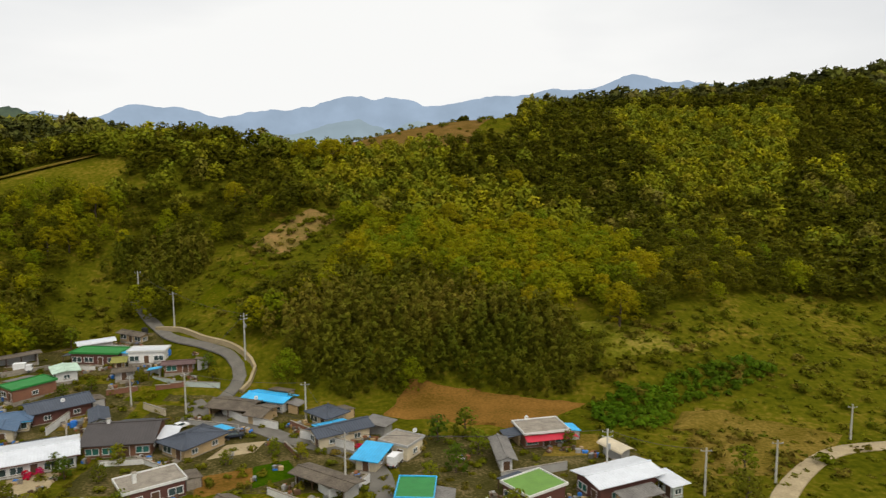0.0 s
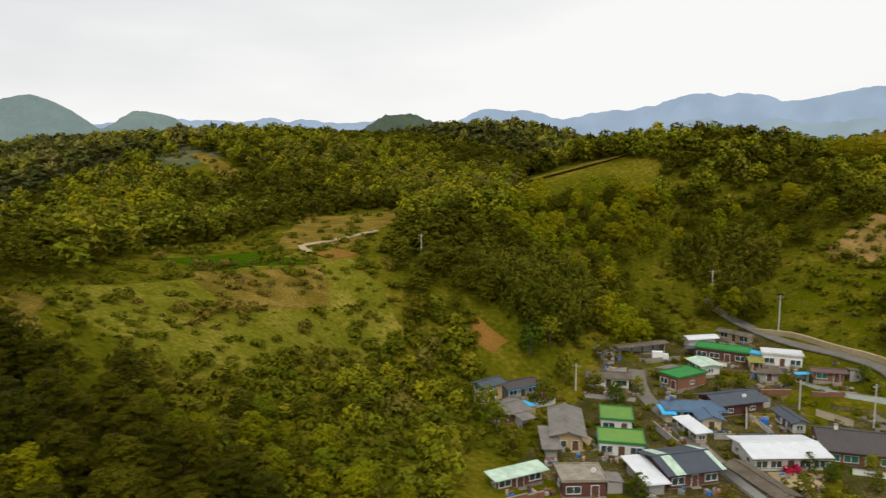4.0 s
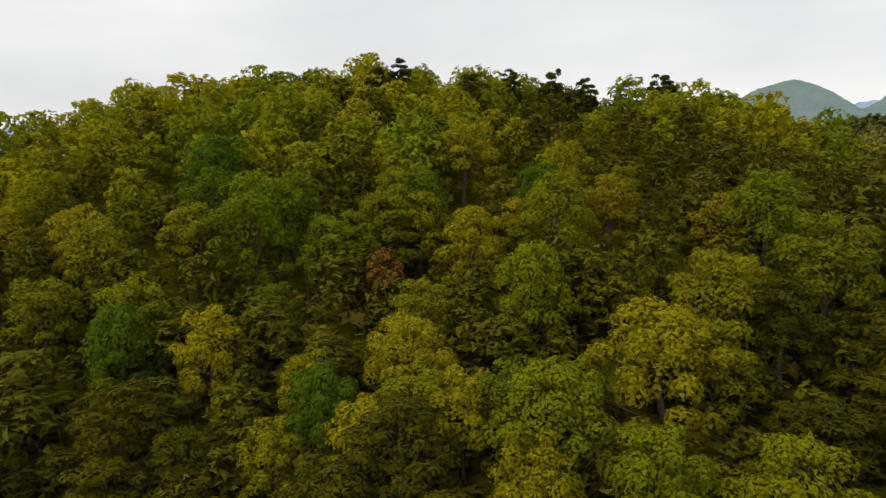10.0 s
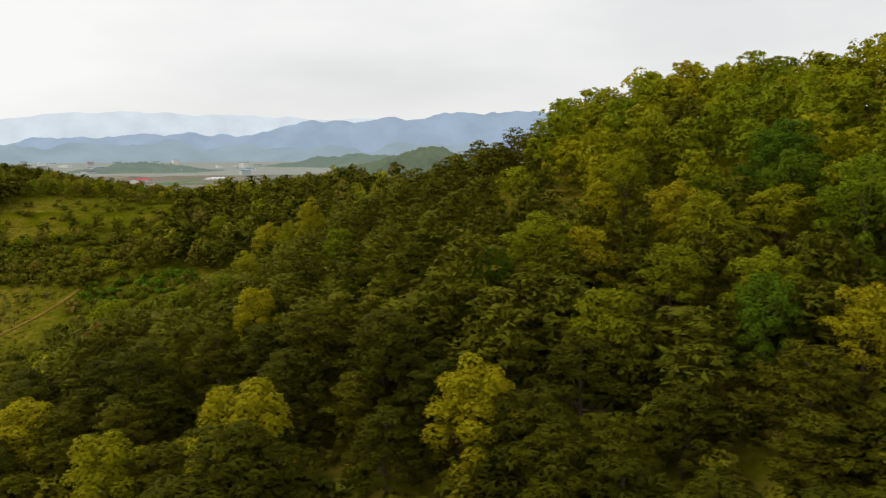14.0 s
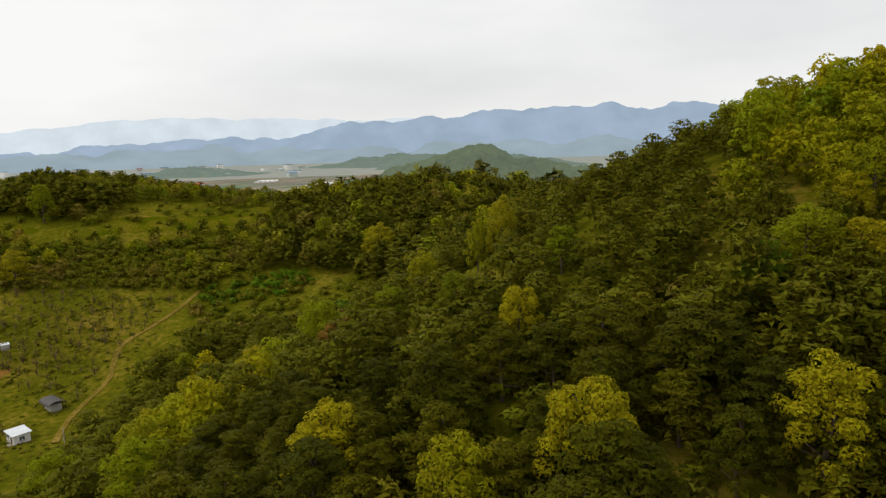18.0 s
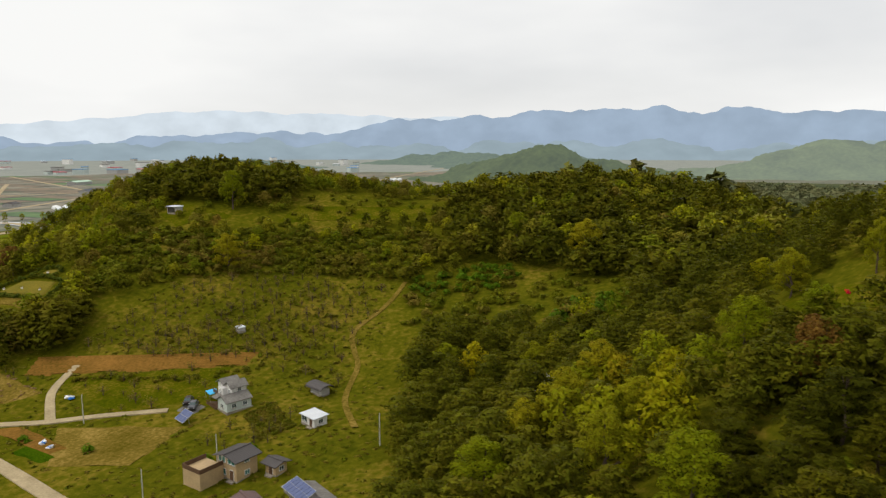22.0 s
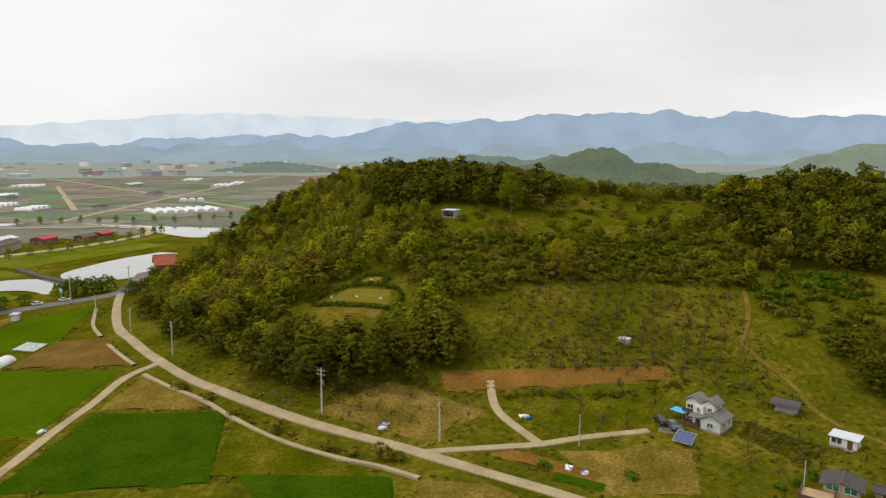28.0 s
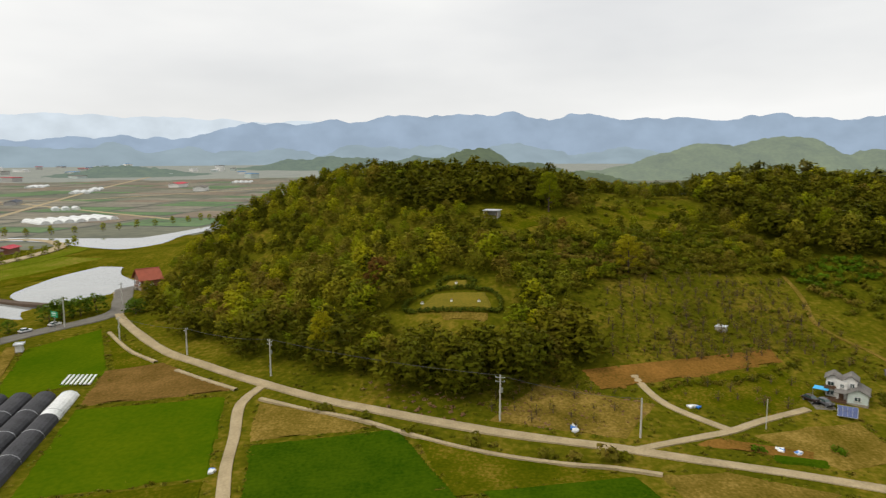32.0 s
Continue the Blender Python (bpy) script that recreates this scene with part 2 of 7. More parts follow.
smooth_barley = surface("smooth_barley", (0.034, 0.068, 0.001), (0.066, 0.092, 0.002), 0.08, 0.95, 0.3, 14, spec=0.0)
pale_crop = surface("pale_crop", (0.034, 0.046, 0.001), (0.15, 0.105, 0.014), 0.14, 0.95, 0.6, 12, (0.062, 0.064, 0.002), spec=0.0)
brown_earth = surface("brown_earth", (0.07, 0.045, 0.008), (0.17, 0.10, 0.03), 0.14, 0.97, 0.9, 14, spec=0.0)
orange_earth = surface("orange_earth", (0.085, 0.05, 0.008), (0.21, 0.105, 0.024), 0.14, 0.97, 0.8, 14, spec=0.0)
sandy_slope = surface("sandy_slope", (0.085, 0.075, 0.015), (0.26, 0.15, 0.06), 0.22, 0.97, 0.9, 10, (0.17, 0.115, 0.035), spec=0.0)
straw = surface("straw", (0.07, 0.055, 0.006), (0.23, 0.155, 0.04), 0.15, 0.97, 0.8, 12, (0.13, 0.092, 0.016), spec=0.0)
concrete = surface("concrete", (0.21, 0.165, 0.09), (0.36, 0.285, 0.17), 0.3, 0.9, 0.25, 10)
asphalt = surface("asphalt", (0.085, 0.078, 0.065), (0.155, 0.142, 0.12), 0.4, 0.9, 0.3, 14)
water = surface("water", (0.16, 0.17, 0.16), (0.24, 0.25, 0.24), 0.05, 0.06, 0.02, 20, spec=0.9)
# fields and ground of the plain glow faintly: haze painted in as emission
hazed_brown = wooded_haze("hazed_brown", (0.135, 0.096, 0.06), (0.075, 0.085, 0.082))
hazed_tan = wooded_haze("hazed_tan", (0.136, 0.117, 0.081), (0.075, 0.085, 0.082))
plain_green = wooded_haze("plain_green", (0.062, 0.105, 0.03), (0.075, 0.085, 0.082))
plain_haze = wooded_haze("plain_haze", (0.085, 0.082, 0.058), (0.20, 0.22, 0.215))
hazed_ground = wooded_haze("hazed_ground", (0.089, 0.085, 0.051), (0.075, 0.085, 0.082))
reeds = surface("reeds", (0.055, 0.085, 0.003), (0.20, 0.145, 0.034), 0.05, 0.97, 0.7, 14, (0.10, 0.112, 0.008), spec=0.0)

# ---- the lie of the land ----
NEAR_HILLS = [
    (-207, -39, 31.3, 54),
    (-159, -58, -3.4, 35),
    (-154, -111, 13.9, 35),
    (-179, 19, 10.5, 42),
    (-207, -96, 13.7, 39),
    (-256, -53, 16.3, 54),
    (-230, 50, 17.2, 48),
    (-165, 100, 6.3, 40),
    (-150, 165, 6.2, 36),
    (-309, -318, 31.8, 58),
    (-256, -285, 10.1, 35),
    (-207, -294, 7.0, 23),
    (-318, -222, 8.8, 54),
    (-280, -159, 5.7, 46),
    (-372, -164, 28.5, 62),
    (-232, -241, 3.0, 31),
    (-270, -376, -6.0, 42),
    (-116, -92, 3.8, 35),
    (-135, -14, 12.7, 31),
    (-290, 10, 10.6, 62),
    (-120, 55, -0.3, 32),
    (-183, -164, -3.6, 31),
    (-318, -376, 18.8, 39),
    (-357, -415, 1.6, 35),
    (-415, -309, 5.7, 39),
    (-177, -192, 2.2, 9),
]
FAR_HILLS = [
    (-60, 230, 4.8, 44),
    (-20, 180, 9.9, 32),
    (60, 190, 11.9, 36),
    (-120, 255, 41.1, 56),
    (0, 330, 39.8, 72),
    (20, 480, 48.9, 96),
    (200, 470, 26.4, 112),
    (150, 300, 19.8, 72),
    (300, 420, 51.7, 104),
    (-220, 150, 18.0, 56),
    (-330, 290, 35.9, 88),
    (-440, 380, 14.2, 96),
    (-560, 300, 36.7, 104),
    (-300, 440, 30.8, 104),
    (-120, 400, 11.9, 96),
    (150, 680, 68.8, 120),
    (-100, 195, -19.8, 28),
    (60, 60, 4.8, 56),
    (-560, 120, 6.3, 88),
    (-600, 440, 21.7, 128),
    (-460, 520, 20.0, 104),
    (-700, 140, 18.8, 104),
    (-400, 190, 16.7, 64),
    (330, 240, 14.9, 72),
    (0, 620, -16.3, 112),
    (270, 540, 2.5, 88),
    (-720, 540, 39.0, 104),
    (-450, 680, 34.8, 112),
    (-200, 620, 44.5, 104),
    (400, 520, 54.7, 96),
    (-40, 110, -3.1, 56),
    (100, 150, -2.4, 48),
    (-260, 500, 22.3, 62),
    (290, 400, 9.0, 60),
    (130, 440, 16.2, 70),
    (60, 395, 0.1, 40),
]
# level ground under the hamlet, the fields and the tomb: x, y, half-length, half-width, height
SHELVES = [(-20, 108, 105, 34, 0.0), (-40, -330, 85, 140, -1.7), (-274, -456, 38, 32, -1.9)]


def land(x, y):
    """Height of the ground; x and y are numpy arrays or numbers."""
    x, y = np.asarray(x, float), np.asarray(y, float)
    z = np.full(np.broadcast(x, y).shape, -2.0)
    for a, b, h, r in NEAR_HILLS + FAR_HILLS:
        z = z + h * np.exp(-((x - a) ** 2 + (y - b) ** 2) / (2.0 * r * r))
    far = np.clip((np.hypot(x + 80, y + 60) - 620) / 150, 0, 1) * np.clip(z / 20, 0, 1)
    z = z + far * (8 * np.sin(x / 61 + 1.3 * np.sin(y / 83)) + 6 * np.sin(y / 47 + x / 90))
    for a, b, p, q, level in SHELVES:
        d = np.sqrt(((x - a) / p) ** 2 + ((y - b) / q) ** 2)
        k = np.clip((1.45 - d) / 0.6, 0, 1)
        k = k * k * (3 - 2 * k)
        z = z * (1 - k) + level * k
    return z


def ground_z(x, y):
    return float(land(x, y))


def mesh_object(name, verts, faces, material, parent=None, label="", smooth=False):
    me = bpy.data.meshes.new(name)
    me.from_pydata([tuple(map(float, v)) for v in verts], [], [tuple(map(int, f)) for f in faces])
    if smooth:
        me.polygons.foreach_set("use_smooth", [True] * len(me.polygons))
    me.materials.append(material)
    ob = new(name, me)
    if parent is not None:
        ob.parent = parent
    if label:
        tagged(ob, label)
    return ob


def grid_faces(nu, nv):
    i = np.arange(nu - 1)[:, None] * nv + np.arange(nv - 1)[None, :]
    return np.stack([i, i + nv, i + nv + 1, i + 1], -1).reshape(-1, 4)


def spread(lo, hi, step, reach):
    """Even steps from lo to hi, then wider and wider ones out to the reach."""
    inner = np.arange(lo, hi + step, step)
    out, s, left, right = [], step, [lo], [inner[-1]]
    while left[-1] > -reach:
        s = min(s * 1.08, 55) if left[-1] > -2300 else s * 1.25
        left.append(left[-1] - s)
    s = step
    while right[-1] < reach:
        s = min(s * 1.08, 55) if right[-1] < 1900 else s * 1.25
        right.append(right[-1] + s)
    return np.concatenate([left[:0:-1], inner, right[1:]])


gx, gy = spread(-440, 300, 4.6, 4700), spread(-470, 560, 4.6, 4700)
GX, GY = np.meshgrid(gx, gy, indexing="ij")
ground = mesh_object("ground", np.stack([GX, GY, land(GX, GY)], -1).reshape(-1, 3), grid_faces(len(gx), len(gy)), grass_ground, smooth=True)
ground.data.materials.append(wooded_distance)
ground.data.materials.append(hazed_ground)
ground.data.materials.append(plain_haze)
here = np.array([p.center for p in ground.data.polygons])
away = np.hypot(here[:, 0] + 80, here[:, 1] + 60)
# farther ground takes the materials with painted haze
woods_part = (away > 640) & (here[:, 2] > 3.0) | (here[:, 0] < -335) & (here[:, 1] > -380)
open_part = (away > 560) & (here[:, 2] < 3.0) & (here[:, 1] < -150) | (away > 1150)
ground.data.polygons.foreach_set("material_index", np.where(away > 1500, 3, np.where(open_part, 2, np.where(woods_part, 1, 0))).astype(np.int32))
tagged(ground, "rolling grassy hills falling to a wide farmed plain", "ground", kind="structure")


# ---- far mountains: distance haze painted as a bluish glow ----
def range_of_hills(name, radius, crest, rough, wave, colour, glow, seed, label):
    """A far ridge standing on the plain. crest: bearing in degrees and height in metres, joined smoothly, with a noise on top."""
    verts, lo, hi = [], crest[0][0], crest[-1][0]
    steps = int((hi - lo) * 5)
    at, high = [c[0] for c in crest], [c[1] for c in crest]
    for i in range(steps + 1):
        deg = lo + (hi - lo) * i / steps
        a = radians(deg)
        top = float(np.mean([np.interp(deg + d, at, high) for d in (-1.2, -0.6, 0, 0.6, 1.2)]))
        top += wave * noise.fractal(Vector((deg * rough, seed, 0)), 1.0, 2.0, 5)
        for k in range(7):
            f = k / 6
            r = radius - 260 + 260 * f
            verts.append((-80 - r * math.sin(a), -60 + r * math.cos(a), -20 + max(4, top + 20) * (f ** 0.8)))
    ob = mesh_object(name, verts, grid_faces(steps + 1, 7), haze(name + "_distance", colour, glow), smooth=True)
    return tagged(ob, label, "mountains", kind="structure")


range_of_hills("backdrop_far_range", 4550, [(-45, 300), (30, 300), (70, 200), (118, 240), (126, 260), (135, 250), (145, 170), (155, 180), (165, 150)], 0.2, 34, (0.66, 0.73, 0.80), 1.0, 3.3, "pale blue mountain range, haze painted into its glow")
range_of_hills("backdrop_range", 4150, [(-45, 380), (-30, 430), (-21, 470), (-15.5, 540), (-10, 440), (-6, 440), (-1, 375), (4, 440), (8, 415), (16, 305), (20, 370), (28, 320), (36, 297), (45, 290), (60, 240), (80, 225), (90, 250), (97, 270), (105, 250), (112, 215), (118, 190), (124, 130), (132, 110), (140, 90), (150, 70), (165, 60)], 0.26, 44, (0.33, 0.415, 0.54), 1.0, 11.2, "blue wooded mountain range, haze painted into its glow")
range_of_hills("backdrop_foothills", 3300, [(-45, 150), (0, 230), (5, 250), (12, 190), (20, 120), (60, 30), (85, 55), (100, 60), (108, 90), (114, 50), (125, 60), (133, 90), (140, 50), (150, 60), (165, 40)], 0.3, 40, (0.30, 0.375, 0.43), 1.0, 21.7, "grey-green foothills, haze painted into their glow")


def far_hill(name, mounds, leaf, air_glow, step, label):
    """A wooded hill on the skyline: a heap of mounds (x, y, height, radius) with crowns as a lumpy skin."""
    m = np.array(mounds, float)
    lo, hi = (m[:, :2] - 2.3 * m[:, 3:]).min(0), (m[:, :2] + 2.3 * m[:, 3:]).max(0)
    xs, ys = np.arange(lo[0], hi[0], step), np.arange(lo[1], hi[1], step)
    X, Y = np.meshgrid(xs, ys, indexing="ij")
    Z = np.full(X.shape, -12.0)
    for a, b, h, r in mounds:
        d2 = ((X - a) ** 2 + (Y - b) ** 2) / (r * r)
        Z = np.maximum(Z, (h + 12) * (0.5 * np.exp(-0.5 * d2) + 0.5 / (1 + 0.6 * d2 + 0.25 * d2 * d2)) - 12)
    skin = np.array([[noise.fractal(Vector((x / 15, y / 15, 2.0)), 0.8, 2.0, 3) + 2.2 * noise.noise(Vector((x / 70, y / 70, 5.0))) for y in ys] for x in xs])
    Z = Z + skin * np.clip((Z + 8) / 20, 0, 1) * 6.0
    # the emission colour paints the haze onto the hill
    ob = mesh_object(name, np.stack([X, Y, Z], -1).reshape(-1, 3), grid_faces(len(xs), len(ys)), wooded_haze(name + "_woods", leaf, air_glow), smooth=True)
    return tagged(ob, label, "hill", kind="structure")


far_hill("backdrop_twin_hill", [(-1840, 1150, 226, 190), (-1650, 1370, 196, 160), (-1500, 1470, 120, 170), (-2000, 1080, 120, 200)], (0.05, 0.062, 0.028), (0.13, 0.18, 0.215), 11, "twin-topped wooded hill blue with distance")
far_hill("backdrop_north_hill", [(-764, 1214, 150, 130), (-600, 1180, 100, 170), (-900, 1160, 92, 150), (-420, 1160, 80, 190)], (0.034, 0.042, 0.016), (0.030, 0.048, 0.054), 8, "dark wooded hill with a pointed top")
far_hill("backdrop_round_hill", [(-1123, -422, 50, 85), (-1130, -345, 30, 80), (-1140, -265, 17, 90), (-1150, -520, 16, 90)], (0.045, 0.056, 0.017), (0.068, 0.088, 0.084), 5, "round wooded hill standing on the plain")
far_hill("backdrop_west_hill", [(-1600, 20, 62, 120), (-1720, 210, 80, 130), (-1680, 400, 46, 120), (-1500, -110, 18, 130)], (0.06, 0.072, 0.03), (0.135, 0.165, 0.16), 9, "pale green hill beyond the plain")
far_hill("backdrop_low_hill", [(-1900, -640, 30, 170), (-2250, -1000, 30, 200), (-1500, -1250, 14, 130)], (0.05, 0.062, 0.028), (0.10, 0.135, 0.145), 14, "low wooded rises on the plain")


# ---- woods ----
def tufts(rng, blobs, count, size, up=0.3, long=1.0, corners=4):
    """Leaf clumps as bent four-cornered blades spread over the skins of blobs (x, y, z, rx, ry, rz)."""
    blobs = np.array(blobs, float)
    area = blobs[:, 3] * blobs[:, 4] + blobs[:, 5] * (blobs[:, 3] + blobs[:, 4])
    pick = rng.choice(len(blobs), count, p=area / area.sum())
    d = rng.normal(size=(count, 3))
    d /= np.linalg.norm(d, axis=1)[:, None]
    d[:, 2] = np.where(d[:, 2] < -0.35, -d[:, 2], d[:, 2])
    b = blobs[pick]
    at = b[:, :3] + d * b[:, 3:6] * rng.uniform(0.72, 1.04, (count, 1))
    nrm = d / b[:, 3:6] + rng.normal(scale=0.45, size=(count, 3)) / b[:, 3:6].mean(1)[:, None]
    nrm /= np.linalg.norm(nrm, axis=1)[:, None]
    nrm[:, 2] += up
    nrm /= np.linalg.norm(nrm, axis=1)[:, None]
    mid = blobs[:, :3].mean(0)
    soft = 0.55 * d + 0.14 * nrm + 0.6 * (at - mid) / (np.abs(at - mid).max() + 1e-6)
    soft /= np.linalg.norm(soft, axis=1)[:, None]
    side = np.cross(nrm, rng.normal(size=(count, 3)))
    side /= np.linalg.norm(side, axis=1)[:, None] + 1e-9
    other = np.cross(nrm, side)
    s = size * rng.uniform(0.55, 1.25, (count, 1))
    if corners == 3:
        v = np.empty((count, 3, 3))
        for k, (p, q) in enumerate(((-0.9, -0.6), (0.9, -0.5), (0.1, 1.0))):
            v[:, k] = at + (side * p * long + other * q / long) * s * 0.62 * rng.uniform(0.75, 1.2, (count, 1))
        return v.reshape(-1, 3), np.arange(count * 3).reshape(-1, 3), np.repeat(soft, 3, 0)
    v = np.empty((count, 4, 3))
    for k, (p, q) in enumerate(((-1, -0.5), (0.35, -1), (1, 0.45), (-0.3, 1))):
        j = rng.uniform(0.7, 1.2, (count, 1))
        v[:, k] = at + (side * p * long + other * q / long) * s * 0.5 * j
    v[:, 1::2] -= nrm[:, None] * (s * 0.12)[:, None]
    return v.reshape(-1, 3), np.arange(count * 4).reshape(-1, 4), np.repeat(soft, 4, 0)


def oak_blobs(rng, h, w):
    """Crown of a broadleaf tree: a lumpy heap of rounded boughs."""
    out = [(0, 0, h * 0.55, w * 0.30, w * 0.30, h * 0.32)]
    for i in range(32):
        f = (i + rng.uniform(0, 1)) / 32
        a = i * 2.4 + rng.uniform(-0.5, 0.5)
        r = w * 0.41 * math.sqrt(max(0.02, 1 - (1 - 1.45 * f) ** 2)) * rng.uniform(0.72, 1.12)
        out.append((r * math.cos(a), r * math.sin(a), h * (0.93 - 0.79 * f) + rng.uniform(-0.3, 0.3), w * rng.uniform(0.09, 0.16), w * rng.uniform(0.09, 0.16), h * rng.uniform(0.06, 0.105)))
    return out


def pine_blobs(rng, h, w):
    """Crown of a red pine: a broad dome of flat uneven pads of needles in tiers."""
    out = [(0, 0, h * 0.52, w * 0.26, w * 0.26, h * 0.26)]
    for i in range(44):
        f = i / 43
        a = i * 2.4 + rng.uniform(-0.6, 0.6)
        r = w * 0.45 * math.sqrt(max(0.0, 1 - (0.10 + 0.88 * f) ** 2)) * rng.uniform(0.5, 1.1)
        out.append((r * math.cos(a), r * math.sin(a), h * (0.24 + 0.70 * f) + rng.uniform(-0.3, 0.3), w * rng.uniform(0.09, 0.16), w * rng.uniform(0.09, 0.16), h * rng.uniform(0.028, 0.05)))
    return out


def open_pine_blobs(rng, h, w):
    """An old pine on the ridge: ragged tufts at the ends of crooked boughs, a lopsided top."""
    out = []
    for i in range(40):
        f = i / 39
        a = i * 2.4 + rng.uniform(-0.9, 0.9)
        r = w * 0.46 * (1 - 0.72 * f ** 1.6) * rng.uniform(0.35, 1.1)
        out.append((r * math.cos(a) + 0.06 * w * math.sin(5 * f), r * math.sin(a), h * (0.32 + 0.64 * f) + rng.uniform(-0.45, 0.45), w * rng.uniform(0.05, 0.12), w * rng.uniform(0.05, 0.12), h * rng.uniform(0.03, 0.055)))
    return out


def stick(verts, faces, a, b, ra, rb, n=6):
    a, b = Vector(a), Vector(b)
    q = (b - a).to_track_quat("Z", "Y")
    base = len(verts)
    for p, r in ((a, ra), (b, rb)):
        for k in range(n):
            verts.append(p + q @ Vector((r * math.cos(6.2832 * k / n), r * math.sin(6.2832 * k / n), 0)))
    for k in range(n):
        faces.append((base + k, base + (k + 1) % n, base + n + (k + 1) % n, base + n + k))


def trunk_mesh(name, rng, h, w, blobs, limbs):
    verts, faces = [], []
    p, r = Vector((0, 0, -0.6)), 0.022 * h + 0.06
    for i in range(4):
        q = Vector((rng.normal() * 0.02 * h, rng.normal() * 0.02 * h, h * (0.22 + 0.2 * i)))
        stick(verts, faces, p, q, r, r * 0.78)
        p, r = q, r * 0.78
    for k in rng.choice(len(blobs), limbs, replace=False):
        b = blobs[k]
        stick(verts, faces, (0, 0, max(0.2 * h, b[2] - 0.22 * h)), b[:3], 0.07, 0.03, 4)
    me = bpy.data.meshes.new(name)
    me.from_pydata([tuple(v) for v in verts], [], faces)
    me.materials.append(bark)
    return me


def leaf_mesh(name, v, f, normals, material):
    me = bpy.data.meshes.new(name)
    me.vertices.add(len(v))
    me.vertices.foreach_set("co", np.ascontiguousarray(v, np.float32).ravel())
    me.loops.add(f.size)
    me.loops.foreach_set("vertex_index", f.ravel().astype(np.int32))
    me.polygons.add(len(f))
    me.polygons.foreach_set("loop_start", np.arange(0, f.size, f.shape[1], dtype=np.int32))
    me.polygons.foreach_set("loop_total", np.full(len(f), f.shape[1], np.int32))
    me.materials.append(material)
    me.update(calc_edges=True)
    me.normals_split_custom_set_from_vertices(normals.astype(np.float32))
    return me


def tree_kind(name, make, seed, h, w, count, size, material, up, long, limbs, label, corners=4):
    """One tree: an empty at its foot with a trunk and a crown."""
    rng = np.random.default_rng(seed)
    blobs = make(rng, h, w)
    top = tagged(new(name), label, "tree", group=name + "s on the hill")
    trunk = new("trunk", trunk_mesh("trunk", rng, h, w, blobs, limbs))
    trunk.parent = top
    crown = new("crown", leaf_mesh("crown", *tufts(rng, blobs, count, size, up, long, corners), material))
    crown.parent = top
    return top


oaks = [tree_kind("oak_tree", oak_blobs, 10 + i, 8.6 + i * 0.5, 7.0 + 0.5 * (i % 3), 6400, 0.25, oak_leaves, 0.35, 1.0, 7, "spring oak with fresh yellow-green leaves on the hillside", 3) for i in range(4)]
pines = [tree_kind("pine_tree", pine_blobs, 30 + i, 7.8 + i * 0.5, 7.8 + 0.4 * (i % 3), 4800, 0.29, pine_needles, 0.55, 1.5, 8, "dark green red pine with flat tiers of needles", 3) for i in range(4)]


def lump(make, seed, h, w, count, size, up, long):
    rng = np.random.default_rng(seed)
    return tufts(rng, make(rng, h, w), count, size, up, long, 3)


def wood(name, spots, forms, material, label, category="trees", stems=0.0):
    """Many trees joined: spots are (x, y, scale, tint)."""
    rng = np.random.default_rng(len(spots) + 5)
    V, F, T, N, base = [], [], [], [], 0
    heights = land([p[0] for p in spots], [p[1] for p in spots])
    for (x, y, s, tint), z in zip(spots, heights):
        v, f, nm = forms[rng.integers(len(forms))]
        a = rng.uniform(0, 6.283)
        N.append(np.stack([nm[:, 0] * math.cos(a) - nm[:, 1] * math.sin(a), nm[:, 0] * math.sin(a) + nm[:, 1] * math.cos(a), nm[:, 2]], 1))
        ca, sa = math.cos(a) * s, math.sin(a) * s
        V.append(np.stack([v[:, 0] * ca - v[:, 1] * sa + x, v[:, 0] * sa + v[:, 1] * ca + y, v[:, 2] * s * rng.uniform(0.85, 1.15) + z - 0.3], 1))
        F.append(f + base)
        T.append(np.full(len(f), tint))
        base += len(v)
    me = leaf_mesh(name, np.concatenate(V), np.concatenate(F), np.concatenate(N), material)
    me.attributes.new("tint", "FLOAT", "FACE").data.foreach_set("value", np.concatenate(T).astype(np.float32))
    return tagged(new(name, me), label, category, kind="stuff")


def inside(x, y, poly):
    hit, n = False, len(poly)
    for i in range(n):
        (x0, y0), (x1, y1) = poly[i], poly[(i + 1) % n]
        if (y0 > y) != (y1 > y) and x < (x1 - x0) * (y - y0) / (y1 - y0) + x0:
            hit = not hit
    return hit


def n2(x, y, s, o=0.0):
    return noise.noise(Vector((x / s, y / s, o)))


# clearings without trees, as outlines on the plan
VILLAGE = [(-104, 40), (-108, 76), (-119, 92), (-127, 112), (-130, 138), (-100, 152), (-92, 185), (-78, 185), (-74, 176), (-64, 174), (-46, 160), (-37, 146), (-8, 143), (8, 150), (26, 146), (50, 150), (80, 168), (120, 160), (140, 80), (140, -150), (-60, -150), (-85, -20)]
FIELDS = [(-96, -135), (-145, -164), (-188, -183), (-220, -193), (-246, -214), (-236, -232), (-217, -253), (-185, -262), (-177, -278), (-168, -290), (-167, -303), (-172, -318), (-181, -337), (-190, -353), (-201, -367), (-222, -389), (-241, -404), (-676, -454), (-676, -868), (386, -868), (386, -135)]
TOMB = [(-183, -309), (-183, -285), (-198, -281.5), (-211, -289), (-213, -303), (-200, -311)]
TERRACE = [(-138, 62), (-146, 46), (-158, 36), (-170, 20), (-174, 28), (-172, 45), (-184, 70), (-205, 100), (-215, 150), (-180, 165), (-158, 138), (-141, 122), (-138, 84)]
